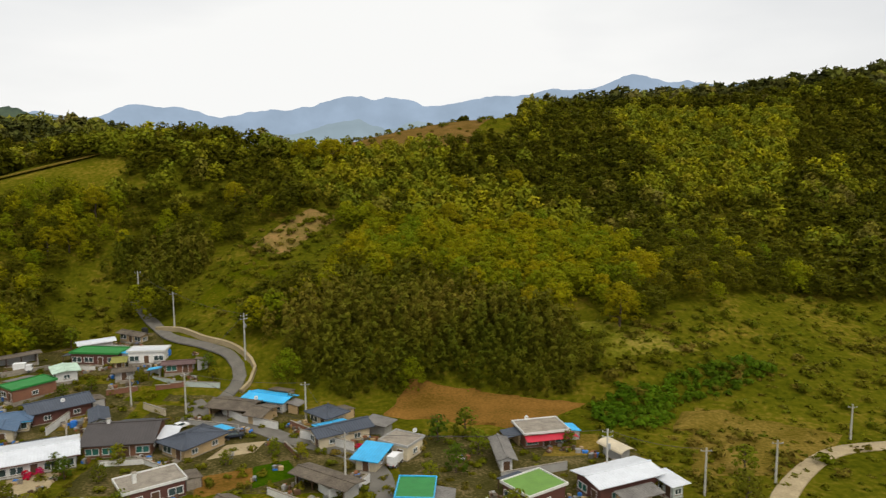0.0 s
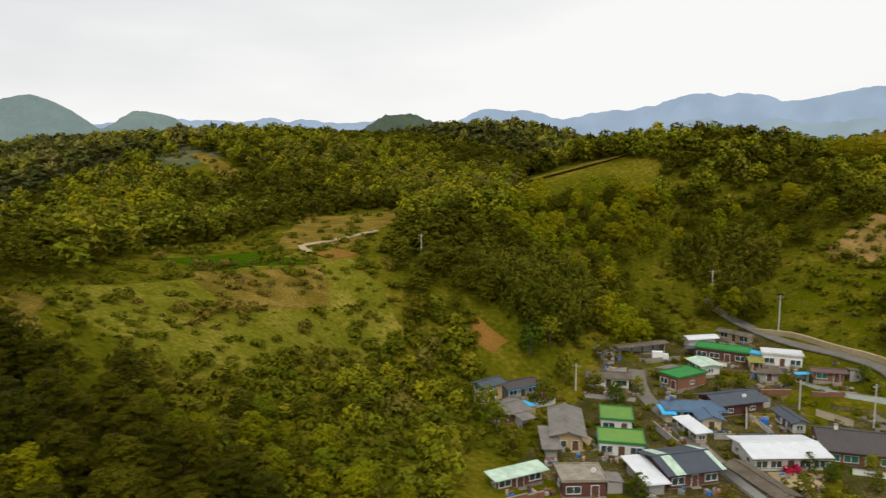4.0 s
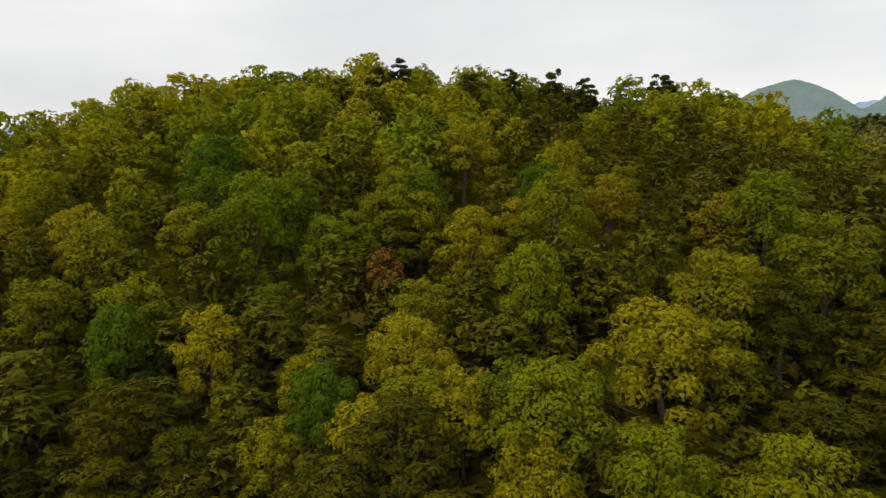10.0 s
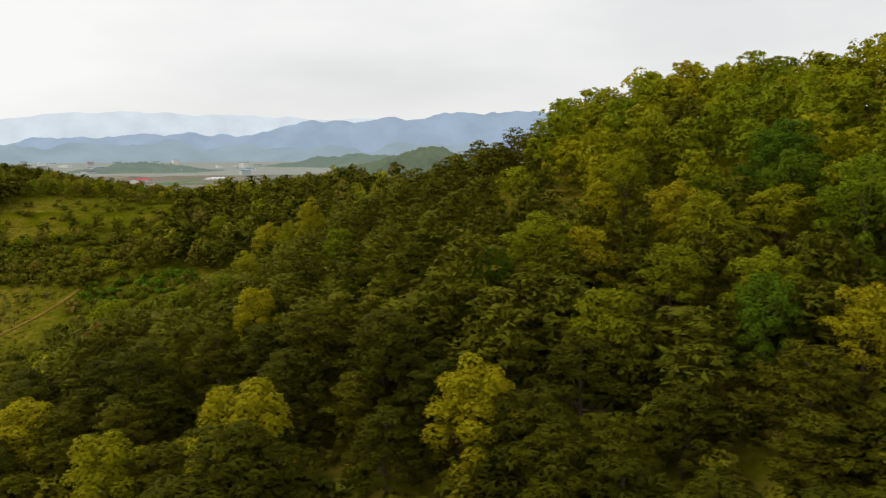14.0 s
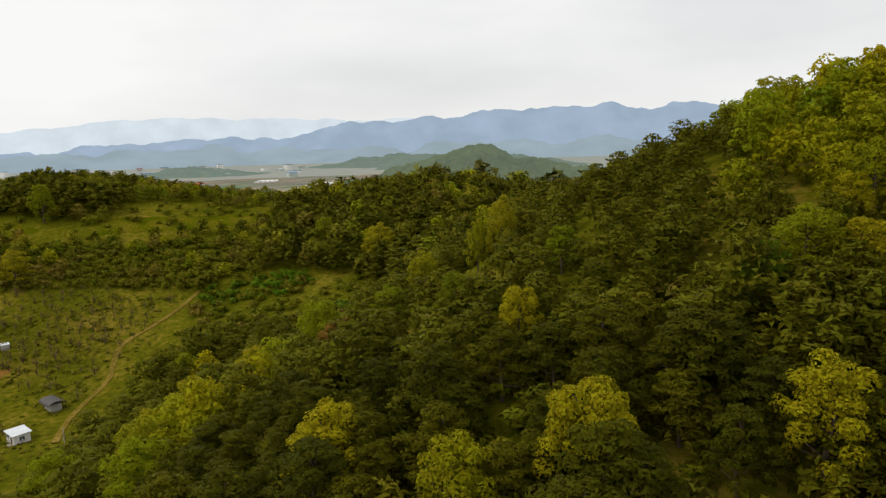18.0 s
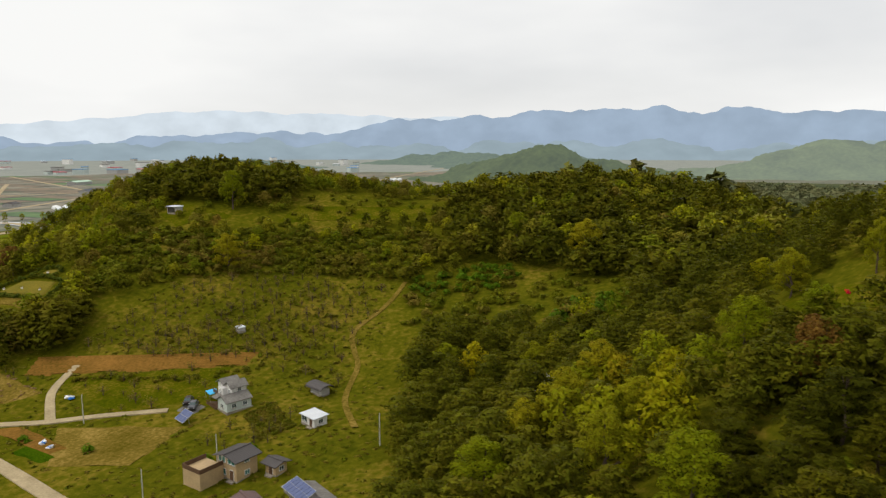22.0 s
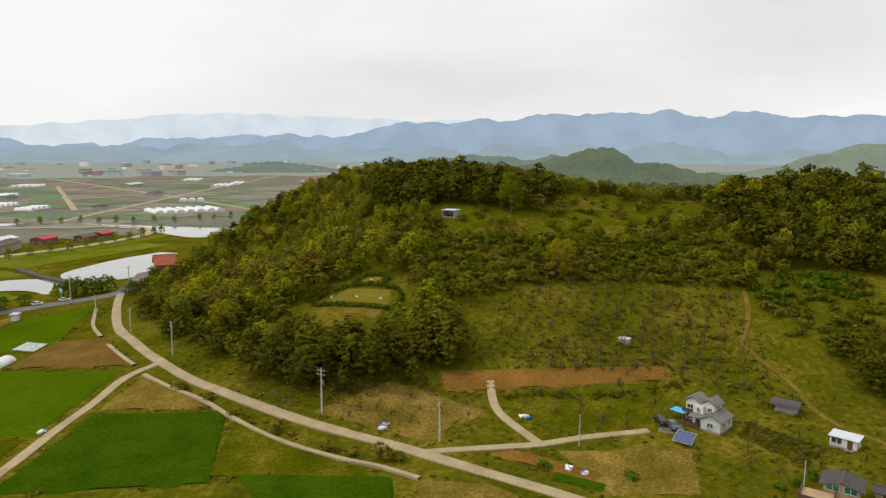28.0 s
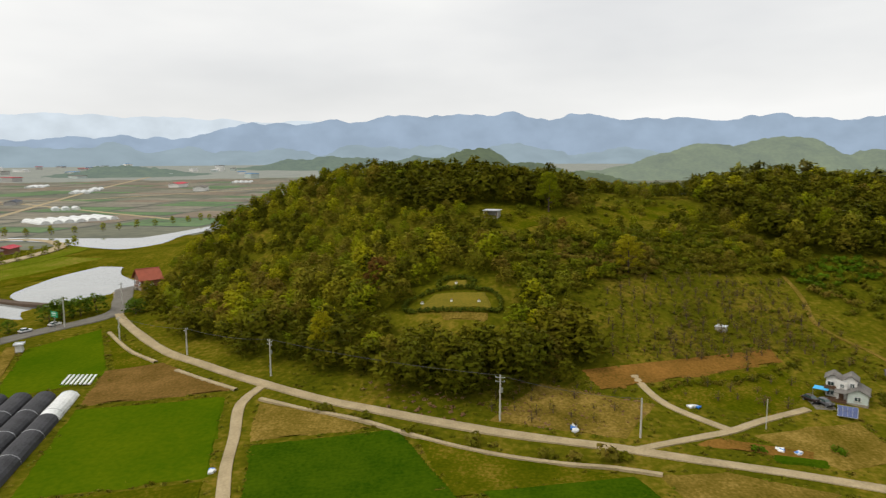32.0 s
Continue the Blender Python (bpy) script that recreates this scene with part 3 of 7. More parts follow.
TOP_MEADOW = [(-238, -284), (-248, -300), (-257, -299), (-255, -276), (-271, -260), (-286, -270), (-300, -250), (-318, -226), (-300, -218), (-272, -240), (-250, -260)]
EAST_MEADOW = [(26, 146), (40, 160), (60, 172), (90, 185), (140, 200), (220, 200), (220, 80), (30, 100)]
BARE_SLOPE = [(-75, 186), (-46, 192), (-36, 210), (-33, 230), (-44, 232), (-54, 212), (-70, 205)]
BAMBOO = [(-30, 146), (-20, 141), (-13, 141), (-7, 147), (26, 139), (34, 147), (27, 161), (12, 171), (-10, 175), (-33, 172), (-42, 158)]
BAMBOO_WEST = [(-144, 158), (-136, 168), (-124, 184), (-106, 184), (-110, 170), (-108, 155), (-110, 142), (-119, 138), (-125, 138), (-140, 150)]
BAMBOO_GULLY = [(-105, 205), (-94, 212), (-76, 216), (-70, 211), (-68, 203), (-75, 197), (-79, 191), (-88, 195), (-93, 202)]
GRASS_SLOPE = [(-74, 196), (-66, 208), (-50, 222), (-33, 228), (-27, 205), (-33, 184), (-46, 176), (-46, 158), (-69, 175)]
GULLY_GRASS = [(-112, 204), (-99, 208), (-89, 195), (-86, 178), (-106, 172), (-104, 190), (-113, 195)]
EAST_SLOPE = [(27, 163), (33, 172), (42, 170), (56, 160), (62, 150), (34, 141), (34, 148)]
FRESH = [(29, 135), (36, 142), (50, 144), (65, 151), (74, 146), (58, 138), (48, 135), (41, 126), (31, 125)]
RIDGE_FIELD = [(-84, 276), (-30, 296), (4, 306), (34, 326), (50, 420), (45, 520), (-60, 560), (-130, 480), (-120, 370)]
STRAW = [(-205, 132), (-178, 136), (-172, 165), (-200, 232), (-232, 230), (-228, 178)]
UPPER_TRACK = [(-162, 240), (-140, 247), (-106, 245), (-108, 232), (-128, 222), (-150, 217)]
ORCHARD = [(-190, -200), (-242, -214), (-232, -232), (-205, -250), (-188, -255), (-200, -225)]
HILL_SCRUB = [(-232, -292), (-246, -263), (-280, -220), (-266, -205), (-247, -211), (-240, -230), (-225, -254), (-202, -276), (-212, -285)]
ORCHARD_SLOPE = [(-186, -264), (-196, -226), (-206, -212), (-226, -212), (-240, -230), (-222, -256), (-202, -274)]
NEAR_WOOD = [(-166, -130), (-112, -110), (-108, 40), (-150, 30), (-166, -40)]
BRUSH = [(-243, -209), (-262, -195), (-258, -170), (-247, -149), (-231, -151), (-220, -158), (-228, -183), (-221, -200)]
FAR_FIELD = [(-362, 268), (-344, 266), (-292, 248), (-306, 226), (-345, 226)]
RED_GARDEN = [(-192, -124), (-184, -128), (-170, -115), (-174, -106), (-188, -111)]
# woods of one kind: outline, chance of a tree, share of pines, size
OAK_SLOPE = [(-136, -46), (-132, -24), (-139, -19), (-150, -18), (-158, -24), (-165, -27), (-178, -28), (-205, -30), (-228, -32), (-228, -84), (-198, -80), (-184, -78), (-174, -74), (-165, -68), (-158, -60), (-150, -51), (-144, -47)]
STANDS = [
    ([(-166, -36), (-166, -62), (-150, -51), (-136, -46), (-132, -24), (-139, -19), (-150, -18), (-158, -24)], 1.0, 0.55, 0.78), (OAK_SLOPE, 1.0, 0.14, 0.86), ([(-228, -84), (-174, -74), (-160, -84), (-160, -135), (-192, -124), (-240, -125)], 1.0, 0.93, 0.66), ([(-204, -3), (-184, -3), (-178, 8), (-188, 22), (-216, 22)], 1.0, 0.12, 0.9), ([(-205, -30), (-165, -27), (-160, -20), (-180, -4), (-215, -4)], 0.9, 0.7, 0.72),
    ([(-184, -152), (-174, -130), (-160, -124), (-150, -130), (-146, -143), (-158, -151)], 1.0, 0.3, 0.8), ([(-222, -202), (-150, -176), (-138, -150), (-160, -150), (-186, -150), (-214, -148), (-230, -180)], 1.0, 0.92, 0.85),
    ([(-264, -326), (-256, -306), (-257, -278), (-270, -262), (-292, -272), (-284, -300), (-294, -345)], 1.0, 0.94, 0.95), ([(-312, -224), (-263, -206), (-252, -188), (-234, -146), (-218, -126), (-370, -110), (-372, -215)], 1.0, 0.86, 0.92),
    (HILL_SCRUB, 0.34, 0.1, 0.5),
    ([(-60, 296), (2, 302), (0, 250), (-50, 230)], 1.0, 0.1, 0.82), ([(-12, 258), (30, 268), (58, 190), (50, 158), (22, 166), (-4, 182)], 1.0, 0.12, 0.95), ([(92, 392), (190, 380), (128, 260), (88, 272)], 1.0, 0.12, 0.9), ([(-180, 212), (-112, 238), (-98, 212), (-108, 192), (-138, 180)], 1.0, 0.22, 0.9),
    ([(-6, 340), (60, 410), (98, 374), (58, 234), (30, 266), (-2, 258)], 1.0, 0.88, 0.85), ([(55, 242), (122, 258), (82, 168), (48, 168), (58, 192)], 1.0, 0.84, 0.85), ([(-114, 236), (-70, 248), (-50, 228), (-58, 204), (-71, 199), (-102, 202)], 0.95, 0.72, 0.8),
]
BARE_GAP = [(-165, -26), (-164, -20), (-158, -20.5), (-158, -26)]
CLEARINGS = [BARE_GAP, BRUSH, FAR_FIELD, RED_GARDEN, ORCHARD_SLOPE, VILLAGE, FIELDS, TOMB, TERRACE, TOP_MEADOW, EAST_MEADOW, BARE_SLOPE, BAMBOO, BAMBOO_WEST, BAMBOO_GULLY, GRASS_SLOPE, GULLY_GRASS, EAST_SLOPE, RIDGE_FIELD, STRAW, UPPER_TRACK]
VALLEY_EDGE = [(-108, 40), (-116, 100), (-133, 135), (-147, 130), (-148, 85), (-146, 45)]
BANK = [(-149.8, -258), (-151, -272), (-152, -284), (-155, -296), (-159.6, -312), (-163.5, -322), (-161.8, -322), (-157.2, -310), (-153, -295), (-149.8, -284), (-148.8, -272), (-148.4, -258)]
SCRUBS = [(HILL_SCRUB, 1.0), (HILL_SCRUB[::-1], 0.9), (BRUSH, 0.55), (FAR_FIELD, 0.12), (EAST_MEADOW, 0.22), (VALLEY_EDGE, 0.98), (VALLEY_EDGE[::-1] + [(-146, 50)], 0.9), (BARE_SLOPE, 0.3), (BANK, 0.7), (TERRACE, 0.3), (TOP_MEADOW, 0.15), (STRAW, 0.1), (RIDGE_FIELD, 0.06), (GRASS_SLOPE, 0.22), (GULLY_GRASS, 0.25), (EAST_SLOPE, 0.35), (NEAR_WOOD, 0.95)]
WEEDS = [EAST_MEADOW, ORCHARD, VALLEY_EDGE, BANK, GRASS_SLOPE, EAST_SLOPE, GULLY_GRASS]


def cover(x, y):
    """Chance of a tree, share of pines among them, and size, at a place."""
    if any(inside(x, y, c) for c in CLEARINGS):
        return 0.0, 0.0, 1.0
    for outline, d, pines, grow in STANDS:
        if inside(x, y, outline):
            return d, pines, grow
    d = 0.93
    if -142 < x < -106 and 44 < y < 138:
        pines, grow, d = 0.2 + 0.8 * n2(x, y, 25, 7), 0.55, 0.6
    elif y > 130 and x > -160:
        pines = 0.55 + 1.3 * n2(x, y, 34, 3) + (0.35 if x < -100 and y < 235 else 0.0) + (0.4 if x > 62 else 0.0) - (0.45 if 5 < x < 56 and 172 < y < 245 else 0.0) - (0.6 if -150 < x < -112 and 188 < y < 214 else 0.0)
        grow = 0.95
    elif y < -150 and x < -176:
        pines = 0.2 + 0.9 * n2(x, y, 50, 1) + (0.5 if x < -228 and y > -238 else 0.0) + (0.5 if x > -197 and y < -262 else 0.0) + (0.25 if x < -262 and y < -270 else 0.0)
        grow, d = (0.85 if y < -262 and x > -225 else 0.6 if x < -238 else 0.72), 0.85
        if inside(x, y, HILL_SCRUB):
            pines, grow, d = pines - 0.2, 0.5, 0.4
    elif -150 < x < -105 and -20 < y < 60:
        pines, grow, d = 0.9, 0.85, 1.0
    elif x < -140 and y < 60:
        pines = 0.38 + 0.9 * n2(x, y, 40, 2) + (0.52 if y < -43 and x > (-161 if y < -60 else -156) else 0.0) + (0.25 if y < -43 and x > -153 else 0.0) - (0.15 if -36 < y < -20 else 0.0) + (0.6 if y > -22 else 0.0) - (0.55 if x < -172 and -105 < y < -5 else 0.0) + (0.3 if y < -100 else 0.0) + (0.35 if y < -128 else 0.0)
        grow, d = (0.76 if y < -90 else 0.8 if x < -170 else 0.88), 1.0
    else:
        pines, grow = (0.84 if -160 < x < -100 and -125 < y < -40 else 0.6 + 1.0 * n2(x, y, 90, 4)), 0.88
        d = 1.0 if -160 < x < -100 and -140 < y < 60 else 0.93
    return d, pines, grow


# trees that stand out: x, y, height, width of the crown
YELLOW_OAKS = [(-144.6, -26.3, 9.5, 8.4), (-146, -37.5, 7.2, 5.2), (-145.5, -43.1, 7.6, 5.6), (-140.8, -34.6, 7, 5.2), (-151.3, -40.3, 7.6, 5.8), (-176.5, -31.6, 9, 8), (-161.7, -33.7, 8, 6), (-155.9, -52.7, 7.6, 5.6), (-140.9, -92, 9.6, 8), (-145.5, -77.6, 9, 7.8), (-156, -100.5, 7, 4.8), (-141.2, -111.5, 8, 7),
    (-67.4, 226, 10, 8), (-110.2, 221, 11, 9), (-117, 205, 10, 9), (-113, 209, 9, 7), (-23, 203, 8, 6.5), (4.6, 256, 10, 10), (2, 227, 11, 10), (-7, 231, 9, 8), (-42, 267, 12, 14), (-52, 262, 11, 12), (24.5, 222, 11, 10), (33, 218, 10, 10), (27, 264, 11, 10)]
EDGE_OAKS = [(-170, -149.5, 9.5, 7.5), (-167, -154, 8, 6), (-159.7, -138.8, 8, 6), (-152, -141, 8.5, 6.4), (-181, -147, 9, 7), (-200, -162, 7.6, 5.6), (-150.7, -39.5, 7.5, 5.2), (-183.5, -109.6, 8.5, 4.2), (-184, -113.1, 7.2, 3.5), (-188.4, -122.5, 7, 5.2), (-227.8, -254.5, 10, 8.5), (-268.7, -168, 11, 10)]
BRIGHT_OAKS = [(-142.6, -33.4, 9, 7.2), (-138.1, -29.6, 8.5, 6.4), (-153.3, -31.3, 9, 6), (-168, -128, 9.5, 7), (-142.2, -132, 9, 7.4), (-153, -155, 9, 8), (-190, 3, 9.5, 8), (-277.6, -190, 10, 7), (-222, 26, 11, 9), (-256, -276, 12.5, 8)]
GREEN_OAKS = [(-148, -45.3, 8, 5.6), (-166.9, -26.6, 8, 6.2), (-179.3, -55.1, 9, 8), (-157.2, -58.7, 8, 5.4), (-161.4, -80.3, 7, 4.6)]
LONE = YELLOW_OAKS + EDGE_OAKS + BRIGHT_OAKS + GREEN_OAKS


def near_lone(x, y, share, more):
    return any(math.hypot(x - a, y - b) < share * w + more for a, b, h, w in LONE)


near_oak, near_pine, ridge_oak, ridge_pine, mid_oak, mid_pine, far_oak, far_pine, hill_oak = [], [], [], [], [], [], [], [], []
wrng = np.random.default_rng(4)
for ix in range(0, 225):
    for iy in range(0, 252):
        x, y = -640 + ix * 4.7 + wrng.uniform(-2, 2), -430 + iy * 4.7 + wrng.uniform(-2, 2)
        if (x < -360 or x > 240 or y > 420) and (ix % 2 or iy % 2):
            continue
        if x < -250 and -125 < y < 45 and (ix % 2 or iy % 2):
            continue
        chance, pine_part, grow = cover(x, y)
        if near_lone(x, y, 0.24, 0.8):
            continue
        u, k, tint = wrng.uniform(), wrng.uniform(), wrng.uniform()
        if u > chance:
            continue
        s = grow * wrng.uniform(0.75, 1.2)
        pine = k < pine_part
        near = -176 < x < -105 and -132 < y < 48
        mid = -360 < x < 240 and -420 < y < 420
        tint = min(1, max(0, 0.5 * tint + 0.5 * (0.5 + 0.9 * n2(x, y, 40, 9))))
        if y > 130 and pine_part <= 0.12:
            tint = 0.4 + 0.48 * wrng.uniform()
        if y < -140:
            tint = 0.35 * tint + 0.65 * wrng.uniform()
        if near:
            (near_pine if pine else near_oak).append((x, y, s, tint))
        elif (-236 < x < -100 and -190 < y < 62) or (-150 < x < 110 and 130 < y < 225):
            (ridge_pine if pine else ridge_oak).append((x, y, s, tint))
        elif y < -140 and x > -345 and not pine:
            hill_oak.append((x, y, s, tint))
        elif mid:
            (mid_pine if pine else mid_oak).append((x, y, s, tint))
        else:
            (far_pine if pine else far_oak).append((x, y, s * 1.35, tint))

under_pine = []
for x in np.arange(-172, -108, 4.4):
    for y in np.arange(-128, 20, 4.6):
        x1, y1 = x + wrng.uniform(-2, 2), y + wrng.uniform(-2, 2)
        if cover(x1, y1)[0] > 0.5 and not near_lone(x1, y1, 0.15, 0.5):
            under_pine.append((x1, y1, wrng.uniform(0.42, 0.62), wrng.uniform()))
for one, rest in ((near_oak, ridge_oak), (near_pine, ridge_pine)):
    one.sort(key=lambda p: -p[0])
    rest += one[296:]
    del one[296:]
for forms, spots in ((oaks, near_oak), (pines, near_pine)):
    for i, (x, y, s, tint) in enumerate(spots):
        m = pose(x, y, ground_z(x, y), 0, 0, wrng.uniform(0, 360)) @ Matrix.Diagonal((s, s, s * wrng.uniform(0.88, 1.12), 1))
        if i < len(forms):
            forms[i].matrix_basis = m
        else:
            copy_thing(forms[i % len(forms)], m).matrix_basis = m
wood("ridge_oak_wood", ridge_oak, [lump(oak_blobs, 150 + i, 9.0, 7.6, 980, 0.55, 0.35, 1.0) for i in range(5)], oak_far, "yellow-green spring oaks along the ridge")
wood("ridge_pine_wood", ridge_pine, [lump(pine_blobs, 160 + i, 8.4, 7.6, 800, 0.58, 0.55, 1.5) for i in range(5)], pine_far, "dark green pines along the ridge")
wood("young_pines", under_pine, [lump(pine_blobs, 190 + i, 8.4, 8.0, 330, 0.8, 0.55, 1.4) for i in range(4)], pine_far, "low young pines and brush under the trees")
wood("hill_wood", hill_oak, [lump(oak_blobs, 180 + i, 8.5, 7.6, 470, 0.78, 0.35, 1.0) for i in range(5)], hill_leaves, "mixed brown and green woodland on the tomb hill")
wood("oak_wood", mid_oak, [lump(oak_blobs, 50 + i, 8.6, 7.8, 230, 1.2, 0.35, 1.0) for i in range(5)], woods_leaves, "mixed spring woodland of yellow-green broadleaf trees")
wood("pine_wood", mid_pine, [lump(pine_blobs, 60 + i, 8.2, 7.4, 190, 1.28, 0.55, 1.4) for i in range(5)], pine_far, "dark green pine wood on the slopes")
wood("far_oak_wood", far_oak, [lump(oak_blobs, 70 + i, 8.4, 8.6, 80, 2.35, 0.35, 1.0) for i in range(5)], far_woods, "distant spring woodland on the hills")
wood("far_pine_wood", far_pine, [lump(pine_blobs, 80 + i, 7.6, 8.4, 66, 2.6, 0.55, 1.3) for i in range(5)], hazed_needles, "distant dark pine woods on the hills")


def bush_blobs(rng, h, w):
    return [(rng.uniform(-0.3, 0.3) * w, rng.uniform(-0.3, 0.3) * w, h * rng.uniform(0.3, 0.7), w * 0.28, w * 0.28, h * 0.3) for _ in range(6)]


def bamboo_blobs(rng, h, w):
    return [(rng.uniform(-0.35, 0.35) * w, rng.uniform(-0.35, 0.35) * w, h * (0.1 + 0.84 * i / 9), w * 0.2, w * 0.2, h * 0.09) for i in range(10)]


def scatter(outline, step, keep, grow, jitter=0.45, seed=1):
    """Spots (x, y, scale, tint) strewn over an outline."""
    rng = np.random.default_rng(seed)
    xs, ys = [p[0] for p in outline], [p[1] for p in outline]
    out = []
    for a in np.arange(min(xs), max(xs), step):
        for b in np.arange(min(ys), max(ys), step):
            x, y = a + rng.uniform(-jitter, jitter) * step, b + rng.uniform(-jitter, jitter) * step
            if rng.uniform() < keep and inside(x, y, outline):
                out.append((x, y, grow * rng.uniform(0.65, 1.3), min(1, max(0, 0.5 + 0.8 * n2(x, y, 22, 5) + rng.uniform(-0.25, 0.25)))))
    return out


bushes = [lump(bush_blobs, 90 + i, 2.2, 3.0, 84, 0.62, 0.4, 1.0) for i in range(5)]
canes = [lump(bamboo_blobs, 100 + i, 7.5, 3.0, 250, 0.5, 0.1, 2.0) for i in range(5)]
weeds = [lump(bush_blobs, 110 + i, 0.7, 1.5, 14, 0.65, 0.5, 1.2) for i in range(5)]
wood("bamboo_grove", [s for o in (BAMBOO, BAMBOO_WEST, BAMBOO_GULLY) for s in scatter(o, 2.2, 0.97, 1.0)], canes, bamboo_leaves, "dense dark bamboo grove above the hamlet", "bamboo")
wood("fresh_shrubs", scatter(FRESH, 1.7, 0.9, 0.85), bushes, fresh_leaves, "bright green thicket on the rough meadow", "shrubs")
wood("scrub", [s for o, k in SCRUBS for s in scatter(o, 3.0, k, 1.0, seed=len(o)) if not inside(s[0], s[1], TOMB)], bushes, scrub_leaves, "olive and brown scrub on the slopes and field edges", "shrubs")
wood("weeds", [s for o in WEEDS for s in scatter(o, 2.3, 0.6, 1.0, seed=len(o) + 9)], weeds, scrub_leaves, "rough grass and weeds", "grass")

TOMB_PINES = [(-166, -302), (-166, -286), (-169, -277), (-175, -268), (-188, -265), (-197, -270), (-186, -283), (-183, -304)]
wood("tomb_pines", scatter(TOMB_PINES, 4.2, 0.97, 0.95, seed=51), [lump(pine_blobs, 195 + i, 8.6, 7.6, 420, 0.85, 0.55, 1.4) for i in range(4)], pine_far, "dark dense pines below the tomb")


def landmark(name, make, seed, x, y, h, w, colours, label, long=1.0, up=0.35, size=0.33, count=5000):
    """A tree that stands out by its size or colour."""
    mat = leafage(name + "_leaves", colours)
    t = tree_kind(name, make, seed, h, w, count, size, mat, up, long, 7, label, 3)
    t.matrix_basis = pose(x, y, ground_z(x, y), 0, 0, seed * 37)


YELLOW, BROWN, BRIGHT, DARK = [(0.19, 0.168, 0.003), (0.23, 0.195, 0.004)], [(0.14, 0.075, 0.012), (0.12, 0.06, 0.012)], [(0.15, 0.165, 0.003), (0.135, 0.15, 0.003)], [(0.036, 0.042, 0.002), (0.05, 0.052, 0.002)]
def lone_trees(name, spots, seed, colours, label):
    """Trees of one colour that stand out, each at its own size."""
    mat = leafage(name + "_leaves", colours)
    kinds = [tree_kind(name, oak_blobs, seed + i, 9.0, 7.5, 8000, 0.235, mat, 0.35, 1.0, 7, label, 3) for i in range(2)]
    for i, (x, y, h, w) in enumerate(spots):
        m = pose(x, y, ground_z(x, y), 0, 0, i * 83 + seed) @ Matrix.Diagonal((w / 7.5, w / 7.5, h / 9.0, 1))
        (kinds[i] if i < 2 else copy_thing(kinds[i % 2], m)).matrix_basis = m


GREEN = [(0.055, 0.095, 0.004), (0.07, 0.11, 0.004), (0.085, 0.122, 0.004)]
lone_trees("yellow_oak_tree", YELLOW_OAKS, 201, YELLOW, "yellow spring oak among dark pines on the slope")
lone_trees("edge_oak_tree", EDGE_OAKS, 221, [(0.15, 0.165, 0.004), (0.20, 0.18, 0.005), (0.24, 0.20, 0.006)], "yellow-green spring tree at the edge of the wood")
lone_trees("bright_oak_tree", BRIGHT_OAKS, 231, BRIGHT, "fresh bright green oak on the slope")
lone_trees("green_tree", GREEN_OAKS, 241, GREEN, "deep green young tree standing in the wood")
for i, (x, y, h, w) in enumerate(((-160.4, -40.7, 6.5, 3.8), (-159.2, -120.9, 7, 5.5), (-163, -121.5, 6, 4.5))):
    landmark("brown_oak_tree", oak_blobs, 207 + 40 * i, x, y, h, w, BROWN, "rust-brown tree not yet in leaf among pines", count=1800)
landmark("tall_pine_tree", open_pine_blobs, 209, -206, 3.2, 10, 6.5, DARK, "tall dark pine standing out on the ridge", 1.7, 0.55)
for i, (x, y, h) in enumerate(((-201, -35.6, 10.5), (-203, -38.5, 9.5), (-205, -20, 9), (-204, -14, 9.5), (-205, -9, 9), (-203, -26, 8.5), (-206, -47, 9))):
    landmark("tall_pine_tree", open_pine_blobs, 210 + 20 * i, x, y, h - 1.2, 5.4, DARK, "tall dark pine on the ridge", 1.5, 0.3, size=0.3, count=3200)
landmark("round_tree", oak_blobs, 215, 14, 465, 10, 9, DARK, "lone round dark tree on the ridge field", size=1.0)
landmark("yellow_oak_tree", oak_blobs, 216, 42.3, 163.4, 11, 9, YELLOW, "broad yellow oak at the foot of the hill")
landmark("brown_oak_tree", oak_blobs, 217, -212, -318, 8.5, 7, BROWN, "rust-brown tree beside the tomb")
landmark("yellow_oak_tree", oak_blobs, 218, -181, -322, 11, 7, YELLOW, "tall yellow-green tree above the road")
distant = []
for x in np.arange(-1050, -630, 11.5):
    for y in np.arange(-340, 260, 11.5):
        x1, y1 = x + wrng.uniform(-4, 4), y + wrng.uniform(-4, 4)
        if n2(x1, y1, 70, 8) > -0.3:
            distant.append((x1, y1, wrng.uniform(0.8, 1.25), min(1, max(0, 0.5 + n2(x1, y1, 60, 6)))))
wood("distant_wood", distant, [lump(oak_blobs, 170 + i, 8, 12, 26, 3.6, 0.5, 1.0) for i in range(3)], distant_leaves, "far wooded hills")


# ---- fields, roads and river ----
OUTLINES, WAYS = [], []


